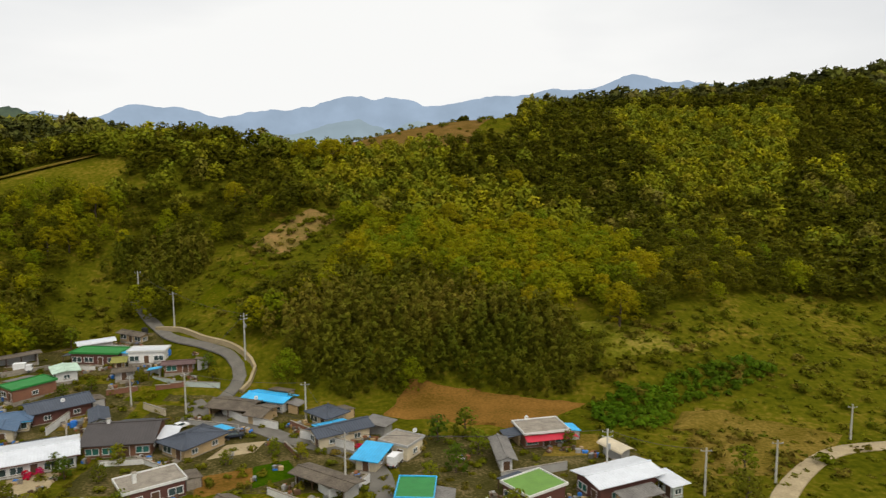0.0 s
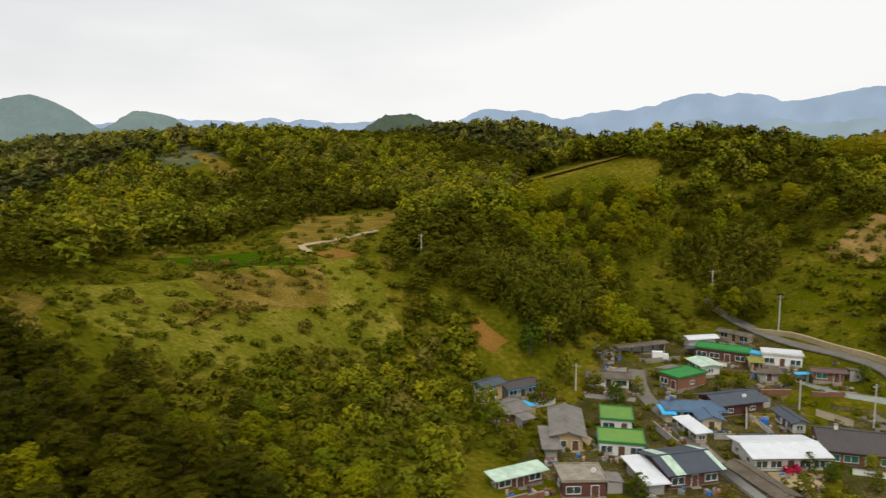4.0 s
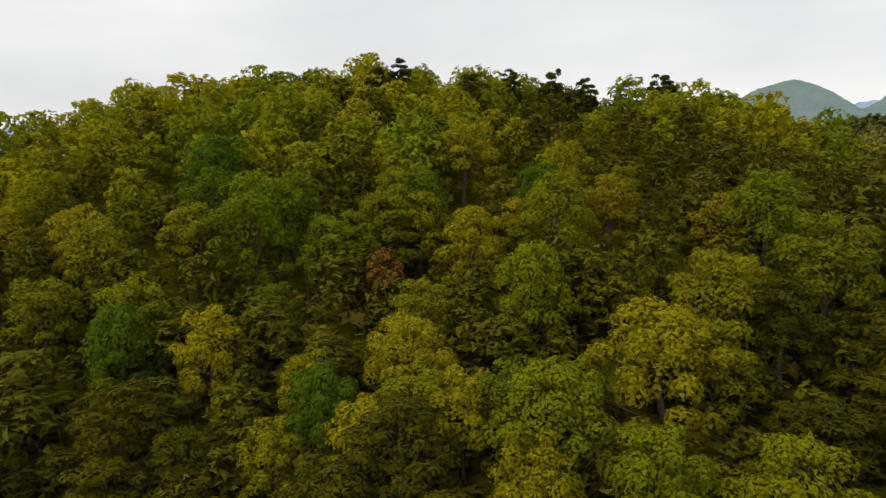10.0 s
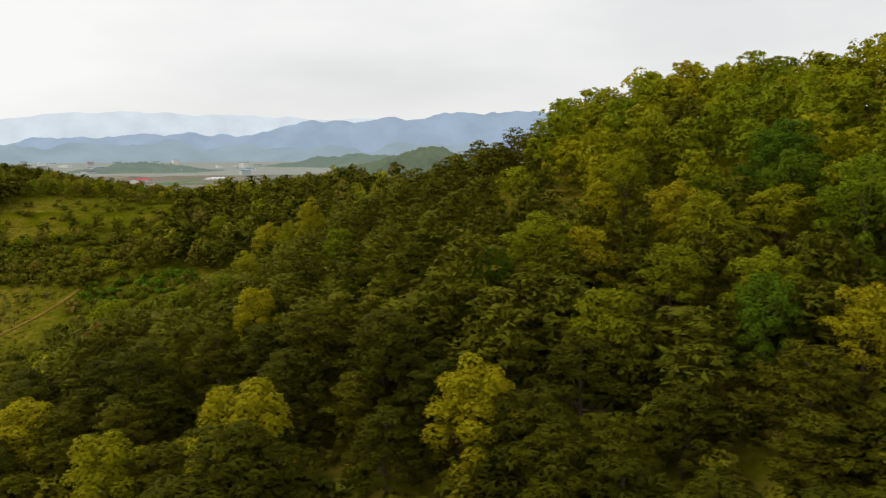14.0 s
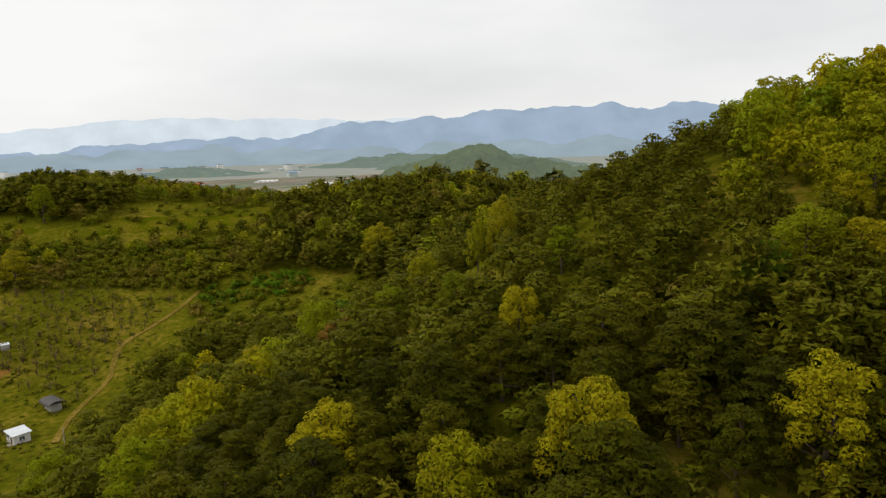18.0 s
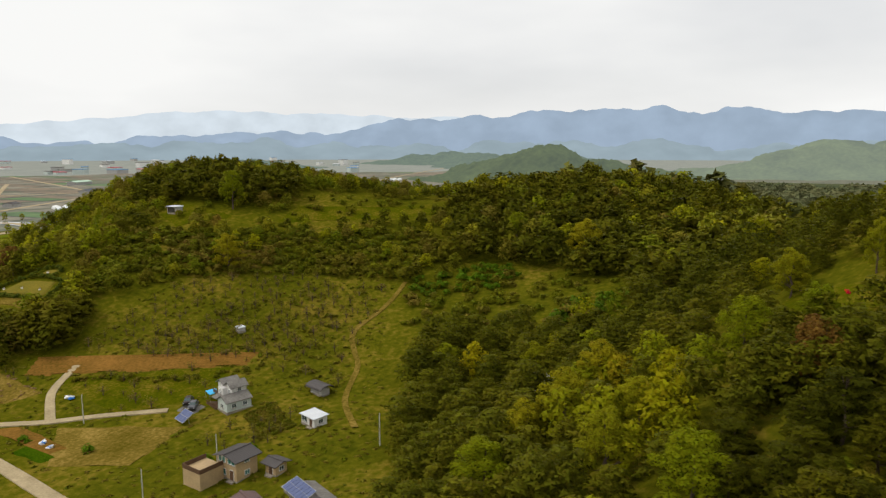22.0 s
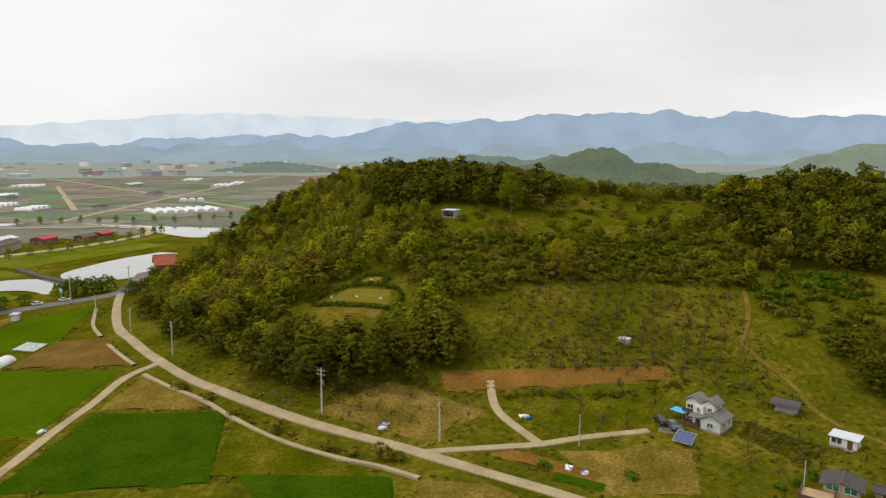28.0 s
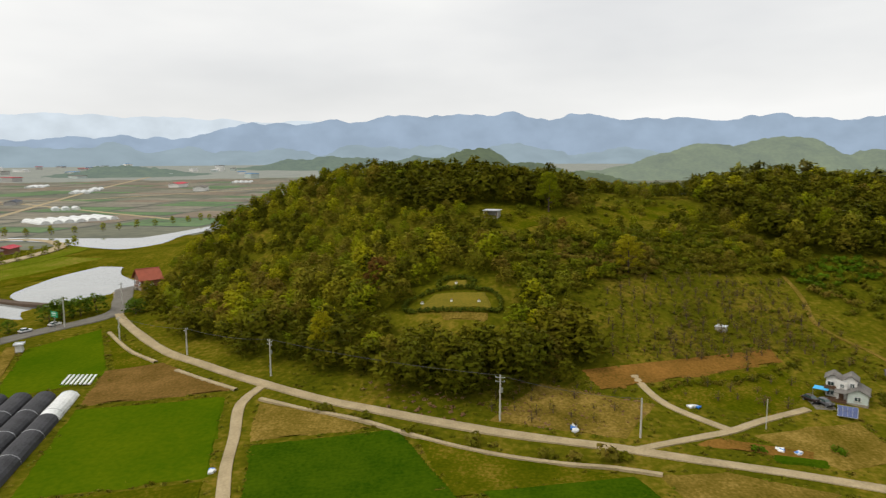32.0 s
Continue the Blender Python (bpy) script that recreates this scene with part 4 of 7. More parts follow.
def drape(name, quad, material, nu, nv, label, category="field", lift=0.10, relief=None, thing=True, kind="", skirt=0.0):
    """A patch of ground cover between four corners (two fronts, two backs), laid on the land; relief(u, v) adds height."""
    a, b, c, d = [np.array(p, float) for p in quad]
    u, v = np.meshgrid(np.linspace(0, 1, nu), np.linspace(0, 1, nv), indexing="ij")
    xy = ((1 - u) * (1 - v))[..., None] * a + (u * (1 - v))[..., None] * b + (u * v)[..., None] * c + ((1 - u) * v)[..., None] * d
    edge = np.minimum(np.minimum(u, 1 - u) * (nu - 1), np.minimum(v, 1 - v) * (nv - 1))
    wob = np.array([[noise.noise(Vector((p[0] / 4.5, p[1] / 4.5, 3.0))) for p in row] for row in xy])
    xy = xy + (edge < 0.5)[..., None] * wob[..., None] * 2.4
    z = land(xy[..., 0], xy[..., 1]) + lift
    if relief is not None:
        z = z + relief(u, v)
    z = np.where(edge < 0.5, z - lift - 0.25, z)
    if category == "field":
        OUTLINES.append([tuple(p) for p in (a, b, c, d)])
    ob = mesh_object(name, np.concatenate([xy, z[..., None]], -1).reshape(-1, 3), grid_faces(nu, nv), material, smooth=False)
    return tagged(ob, label, category, kind=kind or "structure")


def furrows(count, height):
    return lambda u, v: height * np.abs(np.sin(math.pi * count * v))


def smooth_line(pts, step=2.5):
    """A smooth run through the given points."""
    p = np.array([pts[0]] + list(pts) + [pts[-1]], float)
    out = []
    for i in range(1, len(p) - 2):
        n = max(2, int(np.linalg.norm(p[i + 1] - p[i]) / step))
        for k in range(n):
            t = k / n
            out.append(0.5 * (2 * p[i] + (p[i + 1] - p[i - 1]) * t + (2 * p[i - 1] - 5 * p[i] + 4 * p[i + 1] - p[i + 2]) * t * t + (3 * p[i] - p[i - 1] - 3 * p[i + 1] + p[i + 2]) * t ** 3))
    out.append(p[-2])
    return np.array(out)


def strip(name, pts, width, material, label, category="road", lift=0.16, thick=0.3, wob=0.15, kind="structure"):
    """A road or path: a slab with sides along a smooth line."""
    c = smooth_line(pts)
    WAYS.append((c, width))
    d = np.gradient(c, axis=0)
    d /= np.linalg.norm(d, axis=1)[:, None]
    n = np.stack([-d[:, 1], d[:, 0]], 1)
    verts = []
    for i, (p, q) in enumerate(zip(c, n)):
        w = width / 2 * (1 + wob * noise.noise(Vector((p[0] / 9, p[1] / 9, 1.5))))
        zs = [float(land(*(p + q * s * w))) for s in (-1, 0, 1)]
        mid = max(zs)
        for s, drop in ((-1.03, thick), (-1, 0), (0, -0.03), (1, 0), (1.03, thick)):
            e = p + q * s * w
            verts.append((e[0], e[1], 0.5 * mid + 0.5 * float(land(*e)) + lift - drop))
    return tagged(mesh_object(name, verts, grid_faces(len(c), 5)[:, ::-1], material, smooth=False), label, category, kind=kind)


ROAD = [(-262, -428), (-246, -416), (-231, -406), (-215, -392), (-192, -367), (-182, -351), (-174, -337), (-165, -318), (-161, -305), (-158, -293), (-156, -282), (-155, -273), (-154, -262), (-152, -249), (-150, -236), (-147, -222), (-142, -200), (-130, -170)]
strip("road", ROAD, 2.4, concrete, "pale concrete farm road along the foot of the hill")
strip("road_main", [(-262, -424), (-240, -410), (-225, -403), (-209, -412), (-199, -416), (-182, -421), (-160, -424), (-120, -428), (-60, -436)], 6.0, asphalt, "grey asphalt road by the river", lift=0.22)
strip("road_side", [(-171, -331), (-162, -332), (-149, -327), (-138, -323), (-127, -318), (-118, -314), (-95, -302)], 1.9, concrete, "narrow concrete lane between green fields")
strip("track_dirt", [(-193, -409), (-168, -393), (-149, -384), (-133, -380), (-120, -377), (-90, -370)], 3.0, straw, "sandy track beside the tunnels")
strip("path_house", [(-154, -259), (-157, -254), (-161, -247), (-164, -242), (-169, -236), (-176, -226)], 1.6, concrete, "concrete drive to the white house")
strip("path_field", [(-164, -242), (-167, -246), (-172, -252), (-177, -255), (-182, -257)], 1.6, concrete, "concrete spur up to the orange field")
strip("track_hill", [(-246, -211), (-238, -210), (-230, -210), (-219, -211), (-212, -207), (-206, -202.5), (-198, -199.8), (-192, -197.3), (-186, -193), (-180, -188)], 1.2, straw, "worn earth track climbing the hill", lift=0.12)
strip("ditch", [(-164, -329), (-160, -318), (-157, -307), (-153, -297), (-150, -288), (-148, -280), (-147, -271), (-147, -263), (-146, -256)], 0.9, concrete, "concrete field ditch along the bank", "ditch", 0.4, 0.6)
strip("ditch_upper", [(-178, -355), (-172, -344), (-168, -336)], 0.9, concrete, "concrete field ditch", "ditch", 0.4, 0.6)
strip("ditch_far", [(-206, -391), (-191, -375), (-183, -363)], 0.9, concrete, "concrete field ditch", "ditch", 0.4, 0.6)
drape("field_green", [(-117, -312), (-133, -284), (-155, -299), (-146, -323)], green_crop, 40, 76, "bright green barley field in rows", relief=furrows(25, 0.16))
drape("field_stubble", [(-134, -287), (-145, -259), (-147.5, -279), (-152.5, -296)], pale_crop, 24, 50, "half-bare field with pale stubble rows", relief=furrows(14, 0.12))
drape("field_barley", [(-122.5, -349), (-134.5, -323.8), (-165.5, -336.5), (-156.5, -364)], smooth_barley, 34, 40, "smooth green barley field", relief=furrows(12, 0.08))
drape("field_patchy", [(-90, -338), (-108, -312), (-134, -324), (-123, -348)], pale_crop, 30, 40, "green field with dry patches", relief=furrows(12, 0.08))
drape("field_ploughed", [(-158, -364), (-168, -336), (-183, -361), (-177, -372)], brown_earth, 30, 40, "ploughed brown field", relief=furrows(12, 0.22))
drape("field_meadow", [(-157, -384), (-172, -366.5), (-212, -397), (-192, -405)], smooth_barley, 24, 24, "green meadow beside the road")
drape("field_meadow_east", [(-172.5, -366), (-183, -362.5), (-206, -389), (-211.5, -396)], pale_crop, 20, 20, "green meadow beside the road")
drape("field_straw", [(-147, -324), (-155, -303), (-160, -317), (-163, -329)], straw, 20, 24, "field corner with white straw and old rows", relief=furrows(8, 0.12))
drape("field_orange", [(-174, -264), (-197, -224), (-203, -225), (-181, -268)], orange_earth, 40, 16, "freshly turned orange earth terrace", relief=furrows(5, 0.1))
drape("field_bare", [(-152, -228), (-158, -216), (-173, -218), (-163, -240)], straw, 24, 24, "bare sandy plot below the house")
drape("field_red", [(-155, -231), (-158.5, -230), (-161, -245), (-157.5, -250)], orange_earth, 12, 24, "narrow red-brown garden bed", relief=furrows(4, 0.1))
drape("field_green_low", [(-127, -268), (-133.5, -253.5), (-145, -260), (-136.5, -283)], green_crop, 40, 40, "dark green barley field in rows", relief=furrows(16, 0.14), lift=0.2)
drape("field_brown", [(-128, -250), (-145, -230), (-149, -246), (-146.5, -257)], straw, 24, 24, "bare brown plot beside the road")
drape("field_orchard", [(-159.5, -285), (-157, -260), (-172, -253), (-175, -276)], straw, 24, 24, "orchard floor of dry weeds and pruned branches")
drape("field_terrace", [(-170, -232), (-186, -222), (-196, -226), (-176, -258)], pale_crop, 24, 24, "grassy orchard terrace below the orange field")
drape("yard_bare", [(-12, 133), (14, 125.5), (30, 138), (-8, 147.5)], orange_earth, 30, 18, "bare ochre earth yard below the bamboo", lift=0.45)
drape("mound_sand", [(42, 124), (52, 124), (57, 133), (47, 134)], straw, 14, 14, "pale heap of dry straw", "straw", relief=lambda u, v: 1.3 * np.sin(math.pi * u) * np.sin(math.pi * v))
drape("field_dry", [(38, 104), (60, 106), (74, 122), (50, 137)], straw, 24, 24, "dry brown rough field")
drape("slope_grass", [(-70, 186), (-50, 166), (-36, 186), (-58, 206)], pale_crop, 24, 20, "rough grass slope above the lane", "slope", 0.1)
drape("slope_east", [(36, 150), (60, 152), (42, 168), (32, 166)], dry_meadow, 20, 16, "dry grass slope beside the bamboo", "slope", 0.1)
drape("slope_bare", [(-58, 209), (-46, 199), (-33, 228), (-44, 231)], sandy_slope, 18, 26, "bare eroded hill slope", "slope", 0.3)
drape("terrace_meadow", [(-146, 60), (-144, 120), (-186, 150), (-178, 52)], dry_meadow, 40, 40, "dry straw-coloured terrace meadow", "meadow", 0.3)
drape("field_terrace_high", [(-164, 86), (-158, 112), (-172, 128), (-186, 92)], straw, 24, 24, "dry terrace field with vegetable rows", lift=0.55)
drape("field_straw_high", [(-191, 131), (-176, 146), (-196, 224), (-238, 204)], straw, 24, 30, "dry straw-coloured hill field", lift=0.55)
drape("meadow_top", [(-252, -262), (-268, -264), (-312, -226), (-298, -221)], pale_crop, 24, 12, "pale grassy meadow on the hilltop", "meadow")
drape("meadow_shed", [(-238, -283), (-247, -299), (-257, -297), (-252, -270)], pale_crop, 14, 12, "grass round the hilltop shed", "meadow")
drape("garden_lawn", [(-190, -123), (-184, -126), (-171, -114), (-176, -108)], pale_crop, 16, 12, "mown clearing with flower beds in the pine wood", "garden")
drape("slope_gap", [(-164, -26), (-163.5, -20.5), (-158.5, -21), (-158.5, -26)], brown_earth, 10, 10, "bare brown earth between the trees", "slope", 0.15)
drape("field_far", [(-358, 262), (-300, 232), (-296, 246), (-348, 266)], straw, 20, 14, "dry clearing with rough plots on the far wooded hill", "clearing")
drape("field_green_high", [(-171, 129), (-189, 100), (-196, 96), (-192, 124)], green_crop, 20, 14, "fresh green crop strip on the terrace", lift=0.55)
drape("slope_bare_high", [(-164, 20), (-158, 42), (-172, 56), (-184, 44)], straw, 14, 14, "bare brown slope between pines", "slope", 0.25)
drape("field_red_high", [(-172, 131), (-170, 142), (-178, 143), (-180, 132)], orange_earth, 10, 10, "small red earth plot with a green net edge", lift=0.55)
strip("track_high", [(-180, 133), (-186, 137), (-184, 146), (-180, 166)], 2.2, concrete, "pale track on the terrace", lift=0.9)
strip("track_ridge", [(-205, 210), (-177, 230), (-150, 236), (-120, 255), (-85, 300), (-50, 330)], 3.0, straw, "pale track along the upper field", lift=0.7)
drape("field_ridge", [(-76, 294), (12, 300), (40, 430), (-60, 430)], brown_earth, 20, 20, "reddish ploughed field on the ridge")
for k, quad in enumerate(([(-108, 84), (-60, 86), (-62, 150), (-106, 146)], [(-59, 86), (-9, 92), (-13, 128), (-61, 150)], [(-106, 147), (-61, 151), (-72, 178), (-94, 172)], [(-8, 98), (36, 96), (34, 122), (-9, 124)])):
    drape("yard_hamlet", quad, yard_ground, 30, 30, "trodden earth, gravel and weeds between the houses", "yard", 0.07)
drape("yard_village", [(-60, 84), (-12, 92), (-6, 101), (-60, 100)], pale_crop, 20, 16, "vegetable gardens and lawn among the houses")

# river with its banks
def pond(name, outline, level, material, label):
    """A sheet of still water within a smooth closed outline."""
    rim = smooth_line(list(outline) + [outline[0]], 4)[:-1]
    return tagged(mesh_object(name, [(x, y, level) for x, y in rim], [tuple(range(len(rim)))], material), label, "river", kind="structure")


pond("water_upper", [(-330, -468), (-296, -449), (-270, -420), (-246, -416), (-234, -430), (-240, -446), (-250, -460), (-268, -466), (-290, -470)], -1.35, water, "pale still river reflecting the sky")
pond("water_lower", [(-238, -434), (-240, -452), (-232, -466), (-215, -470), (-190, -474), (-150, -478), (-80, -490), (-80, -470), (-150, -462), (-196, -457), (-213, -452), (-221, -442), (-220, -428)], -1.45, water, "pale still river below the weir")
pond("water_side", [(-204, -439), (-200, -430), (-186, -429), (-165, -434), (-120, -438), (-70, -444), (-70, -452), (-120, -446), (-165, -442), (-190, -437)], -1.5, water, "side channel of the river")
pond("water_far", [(-376, -622), (-386, -571), (-377, -540), (-366, -510), (-366, -494), (-390, -488), (-430, -496), (-500, -490), (-520, -502), (-424, -512), (-408, -524), (-400, -572), (-392, -620), (-350, -700), (-330, -700)], -1.55, water, "pale river bend beyond the dyke")
drape("flat_reeds", [(-248, -488), (-250, -514), (-345, -520), (-335, -480)], reeds, 30, 16, "grassy river flats with dry reeds", "river flat", 0.12)
drape("flat_green", [(-252, -480), (-256, -490), (-330, -482), (-300, -468)], pale_crop, 24, 10, "green reed fringe along the water", "river flat", 0.25)
drape("island_reeds", [(-186, -452.5), (-190, -441), (-213, -428), (-219, -452)], reeds, 16, 8, "reed island in the river", "river flat", 0.55)
drape("shore_reeds", [(-200, -476), (-246, -470), (-252, -512), (-200, -512)], reeds, 16, 14, "grassy river shore", "river flat", 0.2)
drape("factory_yard", [(-262, -560), (-283, -540), (-345, -592), (-318, -618)], asphalt, 12, 12, "wide grey factory yard", "yard", 0.3)
strip("weir", [(-249, -484), (-241, -458), (-235, -433)], 3.0, bark, "low dark weir across the river", "weir", 1.1, 0.9)
strip("road_bank", [(-60, -545), (-150, -530), (-227, -524), (-269, -526), (-314, -522), (-361, -531), (-384, -550), (-392, -580), (-372, -609), (-331, -672), (-250, -800)], 6, concrete, "embankment road beyond the river", lift=0.5)
strip("dyke", [(-60, -535), (-150, -521), (-227, -514), (-269, -516), (-314, -512), (-368, -522), (-396, -548)], 12, reeds, "grassy dyke beside the river", "dyke", 0.3, 0.8)

# patchwork of the plain: one joined sheet of plots a colour
plots = {"brown": [], "tan": [], "green": [], "dull": []}
prng = np.random.default_rng(12)
for i in range(-34, 4):
    for j in range(-26, -1):
        if prng.uniform() < 0.12:
            continue
        x0, y0 = -250 + i * 62 + (j % 3) * 14, -60 + j * 74
        if math.hypot(x0 + 80, y0 + 60) > 1560:
            continue
        if x0 > -380 + (y0 + 640) * -0.3 or (y0 > -560 and x0 > -560) or y0 > -180 - 0.1 * x0 or max(ground_z(x0, y0), ground_z(x0 + 58, y0 + 70)) > 4:
            continue
        for k in range(2 if prng.uniform() < 0.85 else 1):
            kind_of = prng.choice(["brown", "tan", "green", "dull"], p=[0.42, 0.2, 0.16, 0.22])
            plots[kind_of].append((x0 + k * 30, y0, 28, 70 * prng.uniform(0.8, 1.0)))
for kind_of, material in (("brown", hazed_brown), ("tan", hazed_tan), ("green", plain_green), ("dull", hazed_tan)):
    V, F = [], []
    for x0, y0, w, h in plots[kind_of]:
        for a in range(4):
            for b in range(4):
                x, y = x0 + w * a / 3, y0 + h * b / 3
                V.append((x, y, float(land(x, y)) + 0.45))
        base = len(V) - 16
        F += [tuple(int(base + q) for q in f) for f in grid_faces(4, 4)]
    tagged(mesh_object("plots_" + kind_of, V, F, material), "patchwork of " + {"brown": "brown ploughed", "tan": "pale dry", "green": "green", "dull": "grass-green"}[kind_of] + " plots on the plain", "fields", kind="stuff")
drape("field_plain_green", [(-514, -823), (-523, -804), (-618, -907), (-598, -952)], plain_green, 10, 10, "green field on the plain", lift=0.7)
for pts in ([(-463, -709), (-726, -1058)], [(-390, -640), (-900, -900), (-1500, -1180)], [(-520, -560), (-700, -900), (-900, -1300)], [(-560, -480), (-1000, -640), (-1700, -820)], [(-430, -900), (-760, -760), (-1300, -560)]):
    strip("farm_lane", pts, 5, concrete, "straight pale farm lane across the plain", lift=0.5)


# rough grass along field edges, on the valley meadows and the verges
def off_ways(x, y, gap=0.9):
    return all(np.min(np.hypot(c[:, 0] - x, c[:, 1] - y)) > w / 2 + gap for c, w in WAYS[:14])


edge_rng = np.random.default_rng(31)
tufty = []
for quad in OUTLINES:
    if quad[0][1] > -405:
        for (x0, y0), (x1, y1) in zip(quad, quad[1:] + quad[:1]):
            n = int(math.hypot(x1 - x0, y1 - y0) / 0.8)
            for k in range(n):
                f = edge_rng.uniform()
                x, y = x0 + (x1 - x0) * f + edge_rng.normal() * 0.6, y0 + (y1 - y0) * f + edge_rng.normal() * 0.6
                if edge_rng.uniform() < 0.5 + 0.6 * n2(x, y, 8) and off_ways(x, y, 0.3):
                    tufty.append((x, y, edge_rng.uniform(0.4, 0.9), edge_rng.uniform()))
wood("verge_weeds", tufty, weeds, scrub_leaves, "rough grass along the field edges", "grass")
MEADOW = [(-146, -190), (-158, -172), (-200, -193), (-225, -206), (-246, -212), (-262, -240), (-240, -262), (-210, -268), (-186, -266), (-178, -280), (-178, -300), (-186, -330), (-170, -326), (-161, -290), (-157, -262), (-150, -232)]
BEDS = [o for o in OUTLINES if o[0][1] < 0]
rough = [s for s in scatter(MEADOW, 1.35, 0.6, 0.62, seed=40) if off_ways(s[0], s[1]) and not any(inside(s[0], s[1], b) for b in BEDS)]
wood("meadow_grass", rough, weeds, meadow_leaves, "rough olive meadow grass and weeds in the valley", "grass")
dry = scatter([(-159.5, -284), (-157.5, -261), (-172, -254), (-175, -275)], 1.0, 0.75, 0.6, seed=41) + scatter([(-158, -292), (-160, -284), (-174, -276), (-178, -290), (-172, -310), (-165, -310)], 1.5, 0.5, 0.7, seed=42)
wood("dry_brush", [s for s in dry if off_ways(s[0], s[1], 0.4)], weeds, twig_leaves, "pink-brown pruned twigs and dry weeds on the orchard floor", "brush")
wood("fresh_thicket", scatter([(-226, -166), (-238, -168), (-242, -150), (-230, -150)], 2.4, 0.8, 1.0, seed=43) + scatter([(-246, -210), (-262, -196), (-259, -182), (-248, -186), (-240, -205)], 2.4, 0.7, 0.9, seed=46), bushes, fresh_leaves, "bright green thicket at the edge of the wood", "shrubs")
HIGH_MEADOW = [(-142, 56), (-140, 124), (-188, 152), (-182, 48)]
high = scatter(HIGH_MEADOW, 1.6, 0.55, 0.75, seed=44)
wood("terrace_grass", high, weeds, meadow_leaves, "tall dry grass on the terrace meadow", "grass")
wood("terrace_brush", [s for s in scatter(HIGH_MEADOW, 3.4, 0.45, 0.7, seed=45) if n2(s[0], s[1], 14, 2) > -0.08 or s[0] > -151 or s[1] < 66], bushes, scrub_leaves, "olive brush spreading over the terrace meadow", "shrubs")


# ---- building parts ----
HOMES = []


class Solid:
    """Collects boxes and faces into one mesh."""

    def __init__(self):
        self.v, self.f = [], []

    def box(self, x0, y0, z0, x1, y1, z1):
        b = len(self.v)
        self.v += [(x, y, z) for z in (z0, z1) for x, y in ((x0, y0), (x1, y0), (x1, y1), (x0, y1))]
        self.f += [tuple(b + i for i in q) for q in ((3, 2, 1, 0), (4, 5, 6, 7), (0, 1, 5, 4), (1, 2, 6, 5), (2, 3, 7, 6), (3, 0, 4, 7))]
        return self

    def slab(self, corners, thick):
        """A plate whose upper face runs through four corners, with that thickness downwards."""
        b = len(self.v)
        self.v += [tuple(c) for c in corners] + [(c[0], c[1], c[2] - thick) for c in corners]
        self.f += [tuple(b + i for i in q) for q in ((0, 1, 2, 3), (7, 6, 5, 4), (0, 4, 5, 1), (1, 5, 6, 2), (2, 6, 7, 3), (3, 7, 4, 0))]
        return self

    def ribbed(self, a, b, c, d, pitch=0.45, depth=0.05, thick=0.12):
        """A ribbed roof sheet: a-b is the eave, d-c the top edge."""
        a, b, c, d = [Vector(p) for p in (a, b, c, d)]
        n = max(3, int((b - a).length / pitch))
        base = len(self.v)
        for i in range(2 * n + 1):
            t = i / (2 * n)
            up = depth if i % 2 else 0.0
            for p in (a.lerp(b, t), d.lerp(c, t)):
                self.v.append((p.x, p.y, p.z + up))
        self.f += [(base + 2 * i, base + 2 * i + 2, base + 2 * i + 3, base + 2 * i + 1) for i in range(2 * n)]
        self.slab([p - Vector((0, 0, 0.02)) for p in (a, b, c, d)], thick)
        return self

    def poly(self, pts):
        b = len(self.v)
        self.v += [tuple(p) for p in pts]
        self.f.append(tuple(range(b, b + len(pts))))
        return self

    def tube(self, a, b, ra, rb=None, n=8):
        stick(self.v, self.f, a, b, ra, rb if rb is not None else ra, n)
        k = len(self.v) - n
        self.f.append(tuple(range(k, k + n)))
        return self


def part(name, solid, material, parent, label=""):
    return mesh_object(name, solid.v, solid.f, material, parent, label)


def paint(name, colour, rough=0.6, dirt=0.72, scale=0.6, metal=0.0):
    return surface(name, tuple(v * dirt for v in colour), colour, scale, rough, 0.15, 7, metal=metal, varied=0.06)


white_wall, cream_wall, brick_wall, maroon_wall, tan_wall, grey_wall, mint_wall = (paint("white_wall", (0.62, 0.61, 0.58)), paint("cream_wall", (0.55, 0.47, 0.33)), paint("brick_wall", (0.20, 0.092, 0.055)),
    paint("maroon_wall", (0.11, 0.045, 0.035)), paint("tan_wall", (0.42, 0.30, 0.16)), paint("grey_wall", (0.34, 0.33, 0.31)), paint("mint_wall", (0.42, 0.47, 0.44)))
navy_tile, black_tile, brown_slate, grey_slate, blue_sheet, sky_sheet, white_sheet, mint_sheet, purple_tile, red_sheet, green_paint, old_concrete = (
    paint("navy_tile", (0.055, 0.065, 0.085), 0.5), paint("black_tile", (0.06, 0.052, 0.05), 0.5), surface("brown_slate", (0.06, 0.048, 0.036), (0.14, 0.115, 0.085), 0.5, 0.9, 0.3), surface("grey_slate", (0.095, 0.088, 0.08), (0.19, 0.178, 0.16), 0.5, 0.9, 0.3),
    paint("blue_sheet", (0.075, 0.22, 0.42), 0.45), paint("sky_sheet", (0.045, 0.38, 0.70), 0.4), paint("white_sheet", (0.56, 0.58, 0.61), 0.4, 0.8), surface("mint_sheet", (0.25, 0.34, 0.26), (0.46, 0.58, 0.48), 0.8, 0.7, 0.2),
    paint("purple_tile", (0.115, 0.07, 0.065)), paint("red_sheet", (0.42, 0.025, 0.045), 0.4), paint("green_paint", (0.03, 0.20, 0.045), 0.5), surface("old_concrete", (0.14, 0.12, 0.095), (0.29, 0.255, 0.205), 0.7, 0.9, 0.3))
moss_sheet = surface("moss_sheet", (0.12, 0.13, 0.03), (0.24, 0.22, 0.06), 0.8, 0.9, 0.3)
